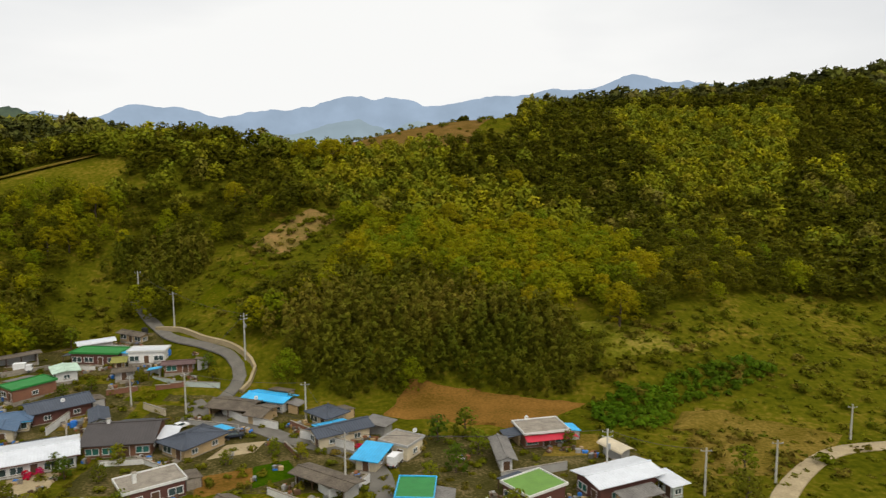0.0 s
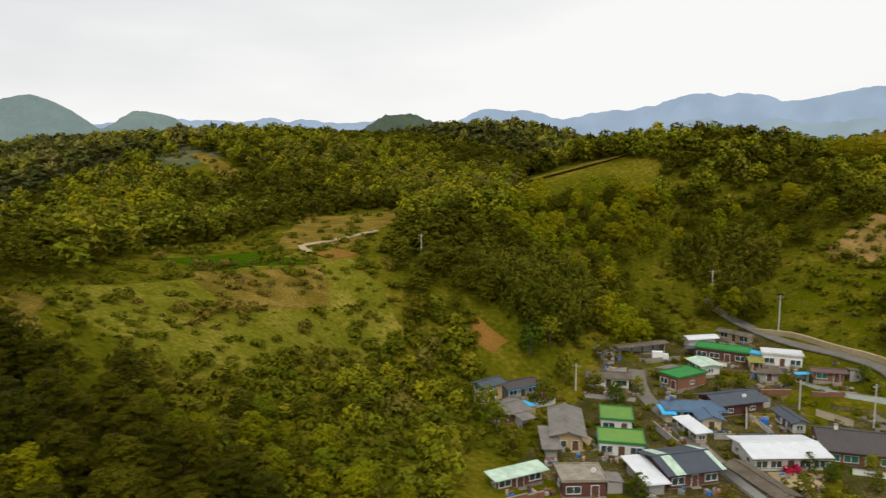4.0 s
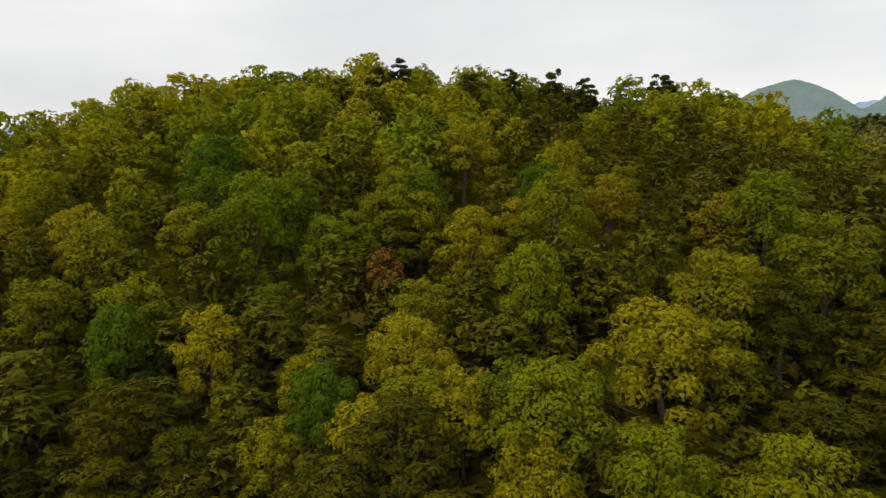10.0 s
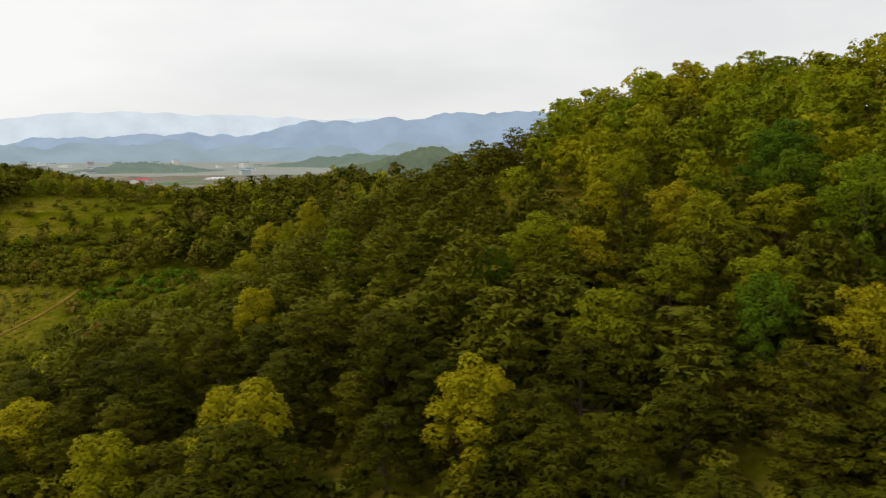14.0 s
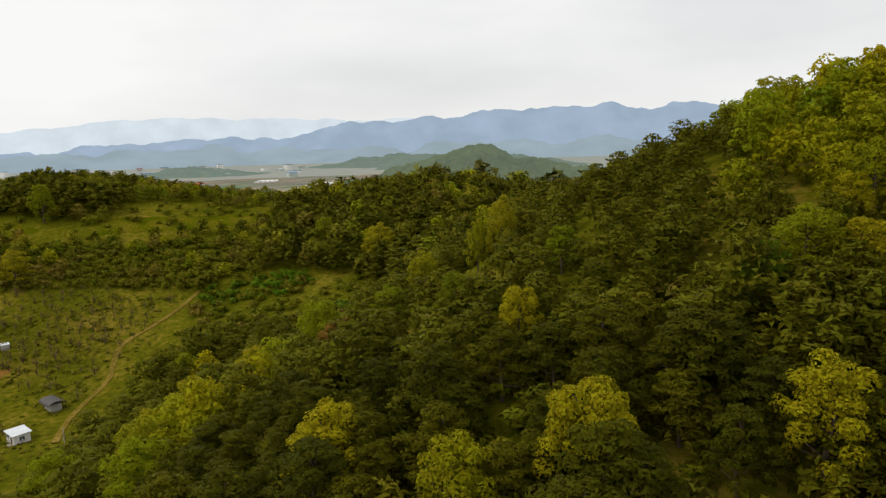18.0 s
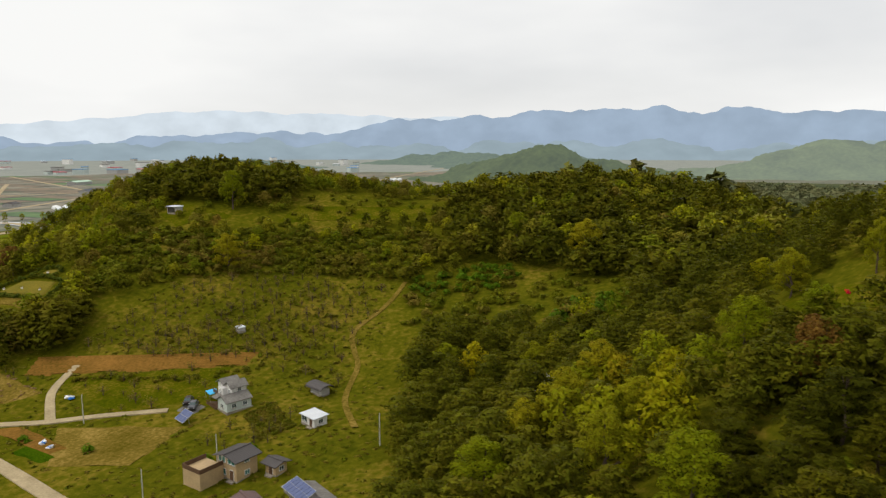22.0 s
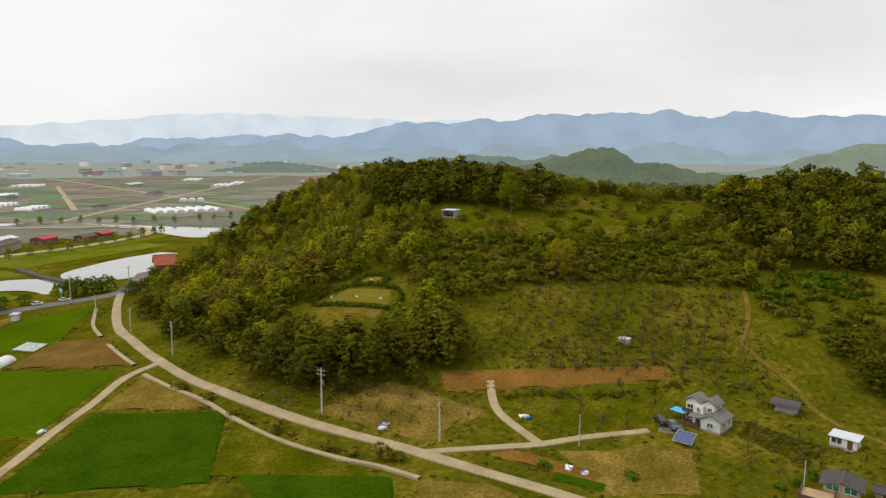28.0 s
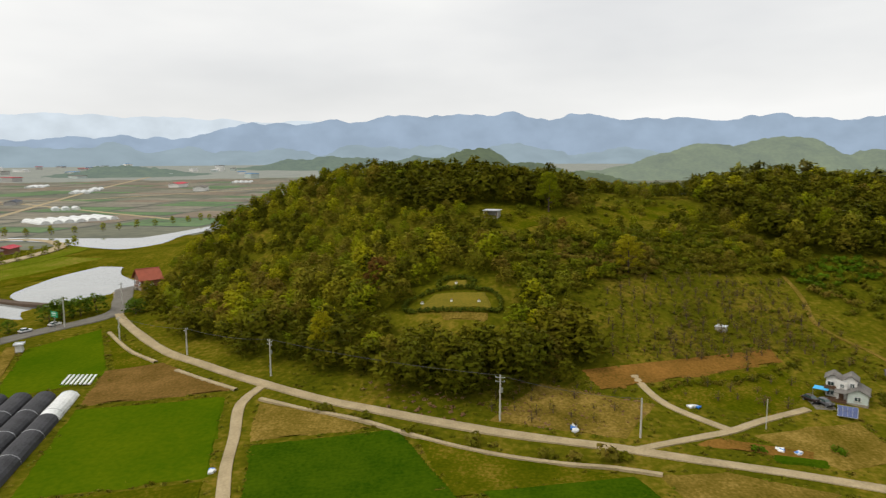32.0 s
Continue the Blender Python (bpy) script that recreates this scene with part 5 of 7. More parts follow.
lime_paint = paint("lime_paint", (0.12, 0.24, 0.04), 0.5)
glass = surface("glass", (0.02, 0.035, 0.035), (0.05, 0.075, 0.075), 0.4, 0.08, 0.0, spec=0.8)
green_glass = surface("green_glass", (0.02, 0.10, 0.085), (0.04, 0.16, 0.13), 0.4, 0.1, 0.0, spec=0.8)
dark_wood, frame_white, rust, blue_plastic, steel, rubber = paint("dark_wood", (0.10, 0.055, 0.03)), paint("frame_white", (0.7, 0.7, 0.68)), paint("rust", (0.22, 0.09, 0.04)), paint("blue_plastic", (0.03, 0.16, 0.5), 0.35), paint("steel", (0.35, 0.36, 0.37), 0.4, metal=0.7), paint("rubber", (0.025, 0.025, 0.025), 0.8)
pole_concrete = surface("pole_concrete", (0.30, 0.285, 0.25), (0.44, 0.42, 0.38), 1.0, 0.9, 0.1)
wire = paint("wire", (0.05, 0.05, 0.05))


def window(parent, x, y, z, w, h, turn, pane=None, sill=True):
    """A framed window on a wall; turn is the wall's facing in degrees (0: towards -y)."""
    m = pose(x, y, z, 0, 0, turn)
    fr = Solid()
    for x0, z0, x1, z1 in ((-w / 2, 0, -w / 2 + 0.08, h), (w / 2 - 0.08, 0, w / 2, h), (-w / 2 + 0.08, 0, w / 2 - 0.08, 0.08), (-w / 2 + 0.08, h - 0.08, w / 2 - 0.08, h), (-0.035, 0.08, 0.035, h - 0.08)):
        fr.box(x0, -0.09, z0, x1, 0.04, z1)
    f = part("window", fr, frame_white, parent)
    f.matrix_basis = m
    for s in (-1, 1):
        part("pane", Solid().box(s * w / 4 - w / 4 + 0.06, -0.03, 0.07, s * w / 4 + w / 4 - 0.06, 0.02, h - 0.07), pane or glass, f)
    if sill:
        part("sill", Solid().box(-w / 2 - 0.08, -0.18, -0.1, w / 2 + 0.08, 0.02, -0.01), old_concrete, f)
    return f


def house(label, x, y, ang, L, W, h, roof, roof_mat, wall_mat, pitch=0.38, over=0.75, windows=True, storeys=1, name="house", door=True, pane=None, fascia=None, chimney=False, posts=False, trim=None):
    """A house: walls, plinth, roof of its kind, eaves, doors, windows and extras. L runs along the eave, the front looks to -y."""
    top = tagged(new(name), label, "house" if name == "house" else "shed", group="houses of the hamlet" if y > 0 else "houses in the valley")
    top.matrix_basis = pose(x, y, ground_z(x, y) - 0.1, 0, 0, ang)
    if y > 60:
        top.matrix_basis = top.matrix_basis @ Matrix.Diagonal((1.06, 1.06, 0.86, 1))
    hl, hw, t = L / 2 - over, W / 2 - over, 0.22
    zf = h - (0.35 if h < 3.0 else 0.55)
    if 60 < y and x > -128:
        HOMES.append((x, y, ang, L, W, name))
    over = min(over, 0.3) if roof == "flat" else over
    hl, hw = L / 2 - over, W / 2 - over
    walls = Solid()
    if posts:
        walls.box(-hl, hw - t, -1.2, hl, hw, zf).box(-hl, -hw, -1.2, -hl + t, hw - t, zf).box(hl - t, -hw, -1.2, hl, hw - t, zf)
        part("wall", walls, wall_mat, top)
        n = max(2, int(L / 2.4))
        for i in range(n):
            px = -hl + 0.35 + (2 * hl - 0.7) * i / (n - 1)
            part("post", Solid().box(px - 0.09, -hw + 0.02, -0.4, px + 0.09, -hw + 0.2, zf), dark_wood, top)
        part("floor_slab", Solid().box(-hl + t, -hw, -1.2, hl - t, hw - t, 0.16), old_concrete, top)
    else:
        part("wall", walls.box(-hl, -hw, -0.2, hl, hw, zf), wall_mat, top)
        part("plinth", Solid().box(-hl - 0.06, -hw - 0.06, -1.6, hl + 0.06, hw + 0.06, 0.32), old_concrete, top)
    rise = pitch * W / 2
    a, b = L / 2, W / 2
    if roof == "gable":
        part("roof_slope", Solid().ribbed((-a, -b, zf), (a, -b, zf), (a, 0, zf + rise), (-a, 0, zf + rise)), roof_mat, top)
        part("roof_slope", Solid().ribbed((a, b, zf), (-a, b, zf), (-a, 0, zf + rise), (a, 0, zf + rise)), roof_mat, top)
        part("ridge_cap", Solid().box(-a - 0.05, -0.18, zf + rise - 0.05, a + 0.05, 0.18, zf + rise + 0.12), roof_mat, top)
        for s in (-1, 1):
            px = s * hl
            part("gable_wall", Solid().poly([(px, -hw, zf), (px, hw, zf), (px, 0, zf + rise * hw / b - 0.14)][:: s]), wall_mat, top)
    elif roof == "gable_y":
        rise = pitch * L / 2
        part("roof_slope", Solid().ribbed((-a, b, zf), (-a, -b, zf), (0, -b, zf + rise), (0, b, zf + rise)), roof_mat, top)
        part("roof_slope", Solid().ribbed((a, -b, zf), (a, b, zf), (0, b, zf + rise), (0, -b, zf + rise)), roof_mat, top)
        part("ridge_cap", Solid().box(-0.18, -b - 0.05, zf + rise - 0.05, 0.18, b + 0.05, zf + rise + 0.12), roof_mat, top)
        for s in (-1, 1):
            py = s * hw
            part("gable_wall", Solid().poly([(hl, py, zf), (-hl, py, zf), (0, py, zf + rise * hl / a - 0.14)][:: s]), wall_mat, top)
    elif roof == "hip":
        r = max(0.0, a - b) if a >= b else 0.0
        q = max(0.0, b - a)
        rise = pitch * min(a, b)
        p0, p1 = ((-r, 0, zf + rise), (r, 0, zf + rise)) if a >= b else ((0, -q, zf + rise), (0, q, zf + rise))
        c = [(-a, -b, zf), (a, -b, zf), (a, b, zf), (-a, b, zf)]
        if a >= b:
            faces = [(c[0], c[1], p1, p0), (c[1], c[2], p1, p1), (c[2], c[3], p0, p1), (c[3], c[0], p0, p0)]
        else:
            faces = [(c[0], c[1], p0, p0), (c[1], c[2], p1, p0), (c[2], c[3], p1, p1), (c[3], c[0], p0, p1)]
        for f in faces:
            part("roof_slope", Solid().ribbed(f[0], f[1], f[2], f[3], 0.5, 0.05, 0.14), roof_mat, top)
        part("ridge_cap", Solid().tube(Vector(p0) + Vector((0, 0, 0.02)), Vector(p1) + Vector((0.01, 0, 0.02)), 0.16, None, 6), roof_mat, top)
        for k, e in enumerate(c):
            part("hip_cap", Solid().tube(Vector(e) + Vector((0, 0, 0.06)), Vector(p0 if (k in (0, 3)) == (a >= b) or (a < b and k in (0, 1)) else p1) + Vector((0, 0, 0.05)), 0.11, None, 6), roof_mat, top)
    elif roof == "mono":
        part("roof_slope", Solid().ribbed((-a, -b, zf), (a, -b, zf), (a, b, zf + pitch * W), (-a, b, zf + pitch * W)), roof_mat, top)
        for s in (-1, 1):
            part("gable_wall", Solid().poly([(s * hl, -hw, zf), (s * hl, hw, zf), (s * hl, hw, zf + pitch * W - 0.2)][:: -s]), wall_mat, top)
        g = Solid().poly([(-hl, hw, zf), (hl, hw, zf), (hl, hw, zf + pitch * W - 0.2), (-hl, hw, zf + pitch * W - 0.2)])
        part("back_wall", g, wall_mat, top)
    elif roof == "curved":
        s = Solid()
        for px in (-a, a):
            for swell in (1.0, 0.96):
                s.v += [(px, -b * swell * math.cos(math.pi * k / 8), zf - 0.1 + 0.5 * b * swell * math.sin(math.pi * k / 8)) for k in range(9)]
        for k in range(8):
            s.f += [(k, 18 + k, 19 + k, k + 1), (9 + k, 10 + k, 28 + k, 27 + k), (k, k + 1, 10 + k, 9 + k), (18 + k, 27 + k, 28 + k, 19 + k)]
        part("roof_sheet", s, roof_mat, top)
    else:  # flat roof with a parapet
        part("roof_slab", Solid().box(-a, -b, zf, a, b, zf + 0.22), trim or old_concrete, top)
        part("roof_deck", Solid().box(-a + 0.16, -b + 0.16, zf + 0.22, a - 0.16, b - 0.16, zf + 0.26), roof_mat, top)
        pr = Solid()
        for x0, y0, x1, y1 in ((-a, -b, a, -b + 0.14), (-a, b - 0.14, a, b), (-a, -b + 0.14, -a + 0.14, b - 0.14), (a - 0.14, -b + 0.14, a, b - 0.14)):
            pr.box(x0, y0, zf + 0.22, x1, y1, zf + 0.48)
        part("parapet", pr, trim or roof_mat, top)
    if fascia and roof != "flat":
        for s in (-1, 1):
            part("fascia", Solid().box(-a, s * b - 0.04, zf - 0.3, a, s * b + 0.04, zf - 0.14), fascia, top)
    if not posts:
        for lvl in range(storeys):
            z0 = 0.85 + lvl * 2.7
            if windows:
                n = max(1, int(L / 2.5))
                for i in range(n):
                    px = -hl + 2 * hl * (i + 0.5) / n
                    if door and lvl == 0 and i == n // 2:
                        d = part("door", Solid().box(px - 0.5, -hw - 0.09, 0.25, px + 0.5, -hw + 0.02, 2.3), dark_wood, top, "dark front door")
                        part("door_frame", Solid().box(px - 0.6, -hw - 0.05, 0.25, px - 0.5, -hw + 0.02, 2.4).box(px + 0.5, -hw - 0.05, 0.25, px + 0.6, -hw + 0.02, 2.4).box(px - 0.5, -hw - 0.05, 2.3, px + 0.5, -hw + 0.02, 2.4), frame_white, d)
                        part("doorstep", Solid().box(px - 0.8, -hw - 0.9, -0.6, px + 0.8, -hw - 0.07, 0.2), old_concrete, top)
                    else:
                        window(top, px, -hw, z0, min(2.1, 1.65 * hl / n), 1.4, 0, pane)
                for s in (-1, 1):
                    for i in range(max(1, int(W / 4.5))):
                        py = -hw + 2 * hw * (i + 0.5) / max(1, int(W / 4.5))
                        window(top, s * hl, py, z0 + 0.1, 1.2, 1.05, 90 * s, pane)
    if chimney:
        c = part("chimney", Solid().box(-hl * 0.5 - 0.25, -0.25, zf - 0.2, -hl * 0.5 + 0.25, 0.25, zf + rise + 0.9), white_wall, top)
        part("chimney_cap", Solid().box(-hl * 0.5 - 0.33, -0.33, zf + rise + 0.9, -hl * 0.5 + 0.33, 0.33, zf + rise + 1.0), old_concrete, c)
    return top


# ---- the hamlet ----
house("white-walled farmhouse under a long white metal roof", -67.6, 110.3, 28, 12.7, 9.2, 3.6, "gable", white_sheet, white_wall, fascia=maroon_wall, pitch=0.18)
house("brick house with a broad dark tiled gable roof", -56.2, 118.5, 9, 11.7, 11.2, 3.6, "gable", black_tile, brick_wall, pane=green_glass, chimney=True)
house("dark maroon house with a flat concrete roof and white parapet", -43.9, 99.2, 37, 8.7, 6.0, 3.7, "flat", old_concrete, maroon_wall, trim=white_wall, chimney=True)
house("low house under a slate-blue hipped metal roof", -43.6, 116.7, -32, 7.0, 9.5, 3.4, "hip", navy_tile, tan_wall, pitch=0.42)
house("old farm building with a brown slate roof", -41.5, 134.2, -15, 9.4, 6.7, 3.2, "gable", brown_slate, tan_wall, pitch=0.25, posts=True)
house("small outhouse with a brown slate roof", -35.1, 130.6, -20, 4.1, 6.8, 3.0, "gable", brown_slate, tan_wall, pitch=0.25, windows=False, name="shed")
house("barn with a bright sky-blue metal roof", -35.5, 137.9, -22, 9.8, 5.4, 3.4, "gable", sky_sheet, white_wall, pitch=0.22)
house("cream house under a navy tiled roof", -22.3, 129.1, -42, 6.4, 5.6, 3.4, "hip", navy_tile, cream_wall, pitch=0.45)
house("farmhouse with a large navy tiled roof", -18.6, 120.5, -57, 5.3, 10.6, 3.5, "gable_y", navy_tile, cream_wall, pitch=0.4)
house("open barn wing with a grey sheet roof", -11.9, 123.9, -32, 5.4, 3.6, 3.4, "mono", grey_slate, grey_wall, pitch=0.08, windows=False, name="shed")
house("cream house with a weathered flat concrete roof", -7.2, 114.8, -30, 5.7, 5.3, 3.6, "flat", old_concrete, cream_wall, trim=grey_wall)
house("cream shed with a bright blue metal roof", -11.8, 109.9, -19, 4.8, 6.1, 3.2, "mono", sky_sheet, cream_wall, pitch=0.12, name="shed")
house("long open cowshed under a brown slate roof", -17.9, 101.3, -34, 11.2, 4.4, 3.2, "gable", brown_slate, grey_wall, pitch=0.2, posts=True, name="shed")
house("house with a green flat roof and blue sheet edges", -4.0, 96.3, -3, 5.4, 6.6, 3.7, "flat", green_paint, white_wall, trim=sky_sheet)
house("small whitewashed shed under a brown slate roof", -29.6, 92.9, -34, 6.2, 3.6, 3.0, "gable", brown_slate, white_wall, name="shed")
house("open farm shed with a grey slate roof", -52.3, 90.2, -35, 4.1, 7.6, 3.2, "gable_y", grey_slate, grey_wall, pitch=0.2, name="shed")
house("maroon brick house under a navy tiled roof", -76.5, 133.4, -47, 7.6, 11.3, 3.6, "gable_y", navy_tile, maroon_wall, pitch=0.35)
house("small white shed under a navy roof", -65.7, 128.1, -62, 7.8, 3.6, 3.2, "gable", navy_tile, white_wall, name="shed", pitch=0.4)
slate_blue = paint("slate_blue", (0.075, 0.125, 0.20), 0.5)
house("house under a slate-blue hipped roof with bright blue eaves", -83.0, 125.3, 23, 11.0, 5.4, 3.4, "hip", slate_blue, cream_wall, fascia=sky_sheet, pitch=0.45)
house("front wing under a slate-blue roof with bright blue eaves", -79.6, 121.2, 23, 4.8, 5.2, 3.3, "gable_y", slate_blue, cream_wall, pitch=0.4)
house("low wing with a bright sky-blue sheet roof", -87.2, 121.6, 23, 2.6, 4.6, 3.0, "mono", sky_sheet, cream_wall, pitch=0.06, name="shed", windows=False)
house("narrow shed with a white sheet roof", -81.9, 115.3, -55, 8.4, 3.2, 3.2, "mono", white_sheet, cream_wall, pitch=0.06, name="shed")
house("orange brick house with a green painted flat roof", -86.8, 141.4, -34, 5.4, 8.8, 3.7, "flat", green_paint, brick_wall, trim=green_paint)
house("shed with a pale mint sheet roof", -83.2, 148.9, -55, 6.9, 5.4, 3.4, "gable", mint_sheet, white_wall, pitch=0.15, name="shed")
house("maroon house with a green flat roof", -80.1, 158.9, -5, 11.3, 5.5, 3.7, "flat", green_paint, maroon_wall, trim=green_paint)
house("long low shelter with a white curved roof", -86.3, 168.9, 39, 8.5, 3.4, 2.9, "curved", white_sheet, white_wall, name="shed", windows=False)
house("tan storehouse with a brown slate roof", -78.0, 171.9, -29, 9.1, 3.4, 2.9, "gable", brown_slate, tan_wall, name="shed")
house("white house with a flat white roof", -67.6, 156.1, 6, 8.1, 4.4, 3.8, "flat", white_sheet, white_wall, trim=white_wall)
house("house with a purple-brown tiled roof", -58.6, 150.3, 12, 7.0, 3.2, 3.2, "gable", purple_tile, brick_wall, pane=green_glass)
house("little shed with a mossy yellow-green roof", -73.0, 153.3, 15, 3.3, 4.3, 2.9, "gable", moss_sheet, tan_wall, name="shed")
house("small shed with a brown slate roof", -70.1, 148.9, 18, 4.9, 3.4, 3.0, "gable", brown_slate, grey_wall, name="shed")
house("long open barn with a brown slate roof", -97.9, 151.5, 47, 13.6, 3.3, 3.2, "gable", brown_slate, grey_wall, posts=True, pitch=0.2, name="shed")
house("old shed with a brown gabled roof", -104.1, 142.3, 43, 3.9, 4.7, 3.2, "gable_y", brown_slate, grey_wall, name="shed")
house("barn with a brown roof and a white end wall", -101.3, 133.4, 16, 9.4, 4.6, 3.4, "gable", brown_slate, white_wall, name="shed")
house("white outbuilding with a green flat roof", -95.4, 114.2, 14, 5.8, 7.0, 3.4, "flat", lime_paint, white_wall, trim=green_paint, name="shed")
house("white outbuilding with a cluttered green flat roof", -92.2, 103.1, 15, 7.5, 6.2, 3.4, "flat", lime_paint, white_wall, trim=green_paint, name="shed")
house("large barn with a grey-brown gabled roof", -102.5, 105.1, 19, 6.2, 14.1, 3.8, "gable_y", grey_slate, tan_wall, pitch=0.35, name="shed")
house("lean-to with a grey slate roof", -103.3, 97.6, 23, 3.2, 8.9, 2.9, "mono", grey_slate, grey_wall, pitch=0.06, name="shed", windows=False)
house("maroon house with a weathered flat concrete roof", -94.6, 85.4, 28, 6.7, 5.8, 3.6, "flat", old_concrete, maroon_wall, trim=old_concrete)
house("shed with a peeling mint-green sheet roof", -103.3, 81.3, 53, 9.2, 3.2, 3.2, "mono", mint_sheet, maroon_wall, pitch=0.1, name="shed")
skylit = house("maroon house under a navy roof with pale skylight strips", -81.7, 97.2, 41, 9.7, 9.3, 3.6, "gable", navy_tile, maroon_wall, pitch=0.3)
for x0, x1 in ((-3.5, -1.9), (4.0, 4.75)):
    for sy in (-1, 1):
        part("skylight", Solid().slab([(x0, sy * 4.7, 3.13), (x1, sy * 4.7, 3.13), (x1, sy * 0.25, 4.46), (x0, sy * 0.25, 4.46)][:: -sy], 0.05), mint_sheet, skylit, "pale translucent roof strip")
house("lean-to with a plain white sheet roof", -86.1, 91.9, 35, 3.7, 9.3, 3.1, "mono", white_sheet, grey_wall, pitch=0.05, name="shed", windows=False)
house("long outhouse with a brown slate roof", -69.9, 96.3, 40, 4.1, 12.0, 3.2, "gable_y", brown_slate, cream_wall, pitch=0.3, name="shed")
house("two-storey cream house under a slate-grey gabled roof", -121.2, 113.0, -24, 4.4, 6.3, 5.6, "gable_y", navy_tile, tan_wall, storeys=2, pane=green_glass)
house("low wing with dark tiles and a blue sheet ridge", -117.5, 120.3, 55, 8.3, 5.3, 3.2, "gable", black_tile, grey_wall, fascia=sky_sheet)
house("low wing with a grey metal roof", -115.3, 109.3, -33, 7.6, 5.6, 3.2, "gable_y", grey_slate, brick_wall, pitch=0.25)
red_house = house("red-brick house with a flat roof and red metal awning", 17.4, 120.5, 14, 8.2, 6.3, 3.6, "flat", old_concrete, brick_wall, trim=white_wall, pane=green_glass)
house("narrow shed with a grey gabled roof and white front", 9.8, 111.3, 5, 3.2, 9.3, 3.4, "gable_y", grey_slate, white_wall, name="shed")
house("maroon house with a lime-green flat roof and white parapet", 13.3, 97.7, -55, 6.0, 7.3, 3.7, "flat", lime_paint, maroon_wall, trim=white_wall)
house("red-brick house under a big white metal roof", 26.4, 100.7, -65, 6.8, 11.8, 4.2, "gable_y", white_sheet, maroon_wall, pitch=0.2, pane=green_glass)
house("pale annex under a light grey roof", 33.9, 100.0, -68, 5.4, 3.2, 3.4, "mono", white_sheet, mint_wall, pitch=0.06, name="shed")
house("open shelter with a cream curved roof", 29.1, 112.5, -60, 5.6, 3.2, 2.9, "curved", cream_wall, grey_wall, name="shed", windows=False)



# ---- hamlet: lanes, yards, walls, vehicles, gardens ----
strip("lane_upper", [(-88, 196), (-78, 183), (-67, 168), (-56, 159.5), (-48, 153.5), (-44.5, 148), (-46, 142), (-50, 134), (-50, 127)], 2.7, asphalt, "concrete lane winding up from the hamlet")
strip("lane_main", [(-52, 140), (-43, 131), (-35, 126.5), (-28, 121), (-20, 117), (-14, 112.5), (-10, 106), (-9, 96), (-6, 80)], 3.8, asphalt, "grey village lane between walled yards")
strip("lane_west", [(-97, 142), (-94, 134), (-89, 126), (-81.5, 113), (-75, 102), (-67, 91), (-58, 76)], 3.4, asphalt, "narrow grey lane between the farmyards")
strip("lane_east", [(95, 118), (77, 117), (68, 115), (60, 109), (51, 99), (44, 88)], 3.2, concrete, "pale track on the dry slope")
strip("retaining_wall", [(-74, 176), (-66, 171), (-57, 162.5), (-49, 157), (-41.5, 149.5), (-43, 143)], 0.6, concrete, "curved concrete retaining wall beside the lane", "wall", 1.1, 1.6, 0.0)
for quad, mat, label in (([(-41, 111), (-32, 115), (-31, 121), (-39, 119)], concrete, "concrete farmyard"), ([(-29, 121), (-24, 123), (-24, 132), (-30, 132)], straw, "sandy farmyard"), ([(-20, 117), (-13.5, 116), (-11, 124), (-17, 123)], straw, "sandy yard"),
                         ([(-67, 97), (-60, 102), (-62, 109), (-70, 105)], concrete, "concrete yard with cars"), ([(-100, 97), (-94, 101), (-99, 108), (-104, 105)], concrete, "concrete farmyard"), ([(-73, 124), (-67, 126), (-68, 136), (-74, 133)], straw, "sandy yard"),
                         ([(15, 112), (28, 113), (29, 124), (20, 124)], straw, "sandy yard before the red house"), ([(-58, 108), (-50, 111), (-49, 114), (-58, 113)], green_crop, "small lawn"), ([(-68, 140), (-58, 139), (-57, 146), (-66, 147)], pale_crop, "vegetable plot"),
                         ([(-38, 96), (-28, 104), (-31, 110), (-40, 106)], orange_earth, "bare garden plot"), ([(-30, 100), (-22, 106), (-26, 113), (-32, 110)], green_crop, "grassy garden"), ([(-135, 128), (-126, 128), (-124, 134), (-134, 136)], orange_earth, "small ochre field above the hamlet")):
    drape("yard", quad, mat, 10, 10, label + " in the hamlet", "yard", 0.13)


def garden_wall(pts, h, material, label, coping=None):
    """A free-standing wall in straight runs, each with its coping."""
    top = tagged(new("garden_wall"), label, "wall", group="garden walls of the hamlet")
    for (x0, y0), (x1, y1) in zip(pts, pts[1:]):
        L = math.hypot(x1 - x0, y1 - y0)
        w = part("wall_panel", Solid().box(0, -0.1, -1.0, L, 0.1, h), material, top)
        w.matrix_basis = pose(x0, y0, min(ground_z(x0, y0), ground_z(x1, y1)), 0, 0, math.degrees(math.atan2(y1 - y0, x1 - x0)))
        part("coping", Solid().box(-0.04, -0.16, h, L + 0.04, 0.16, h + 0.08), coping or old_concrete, w)


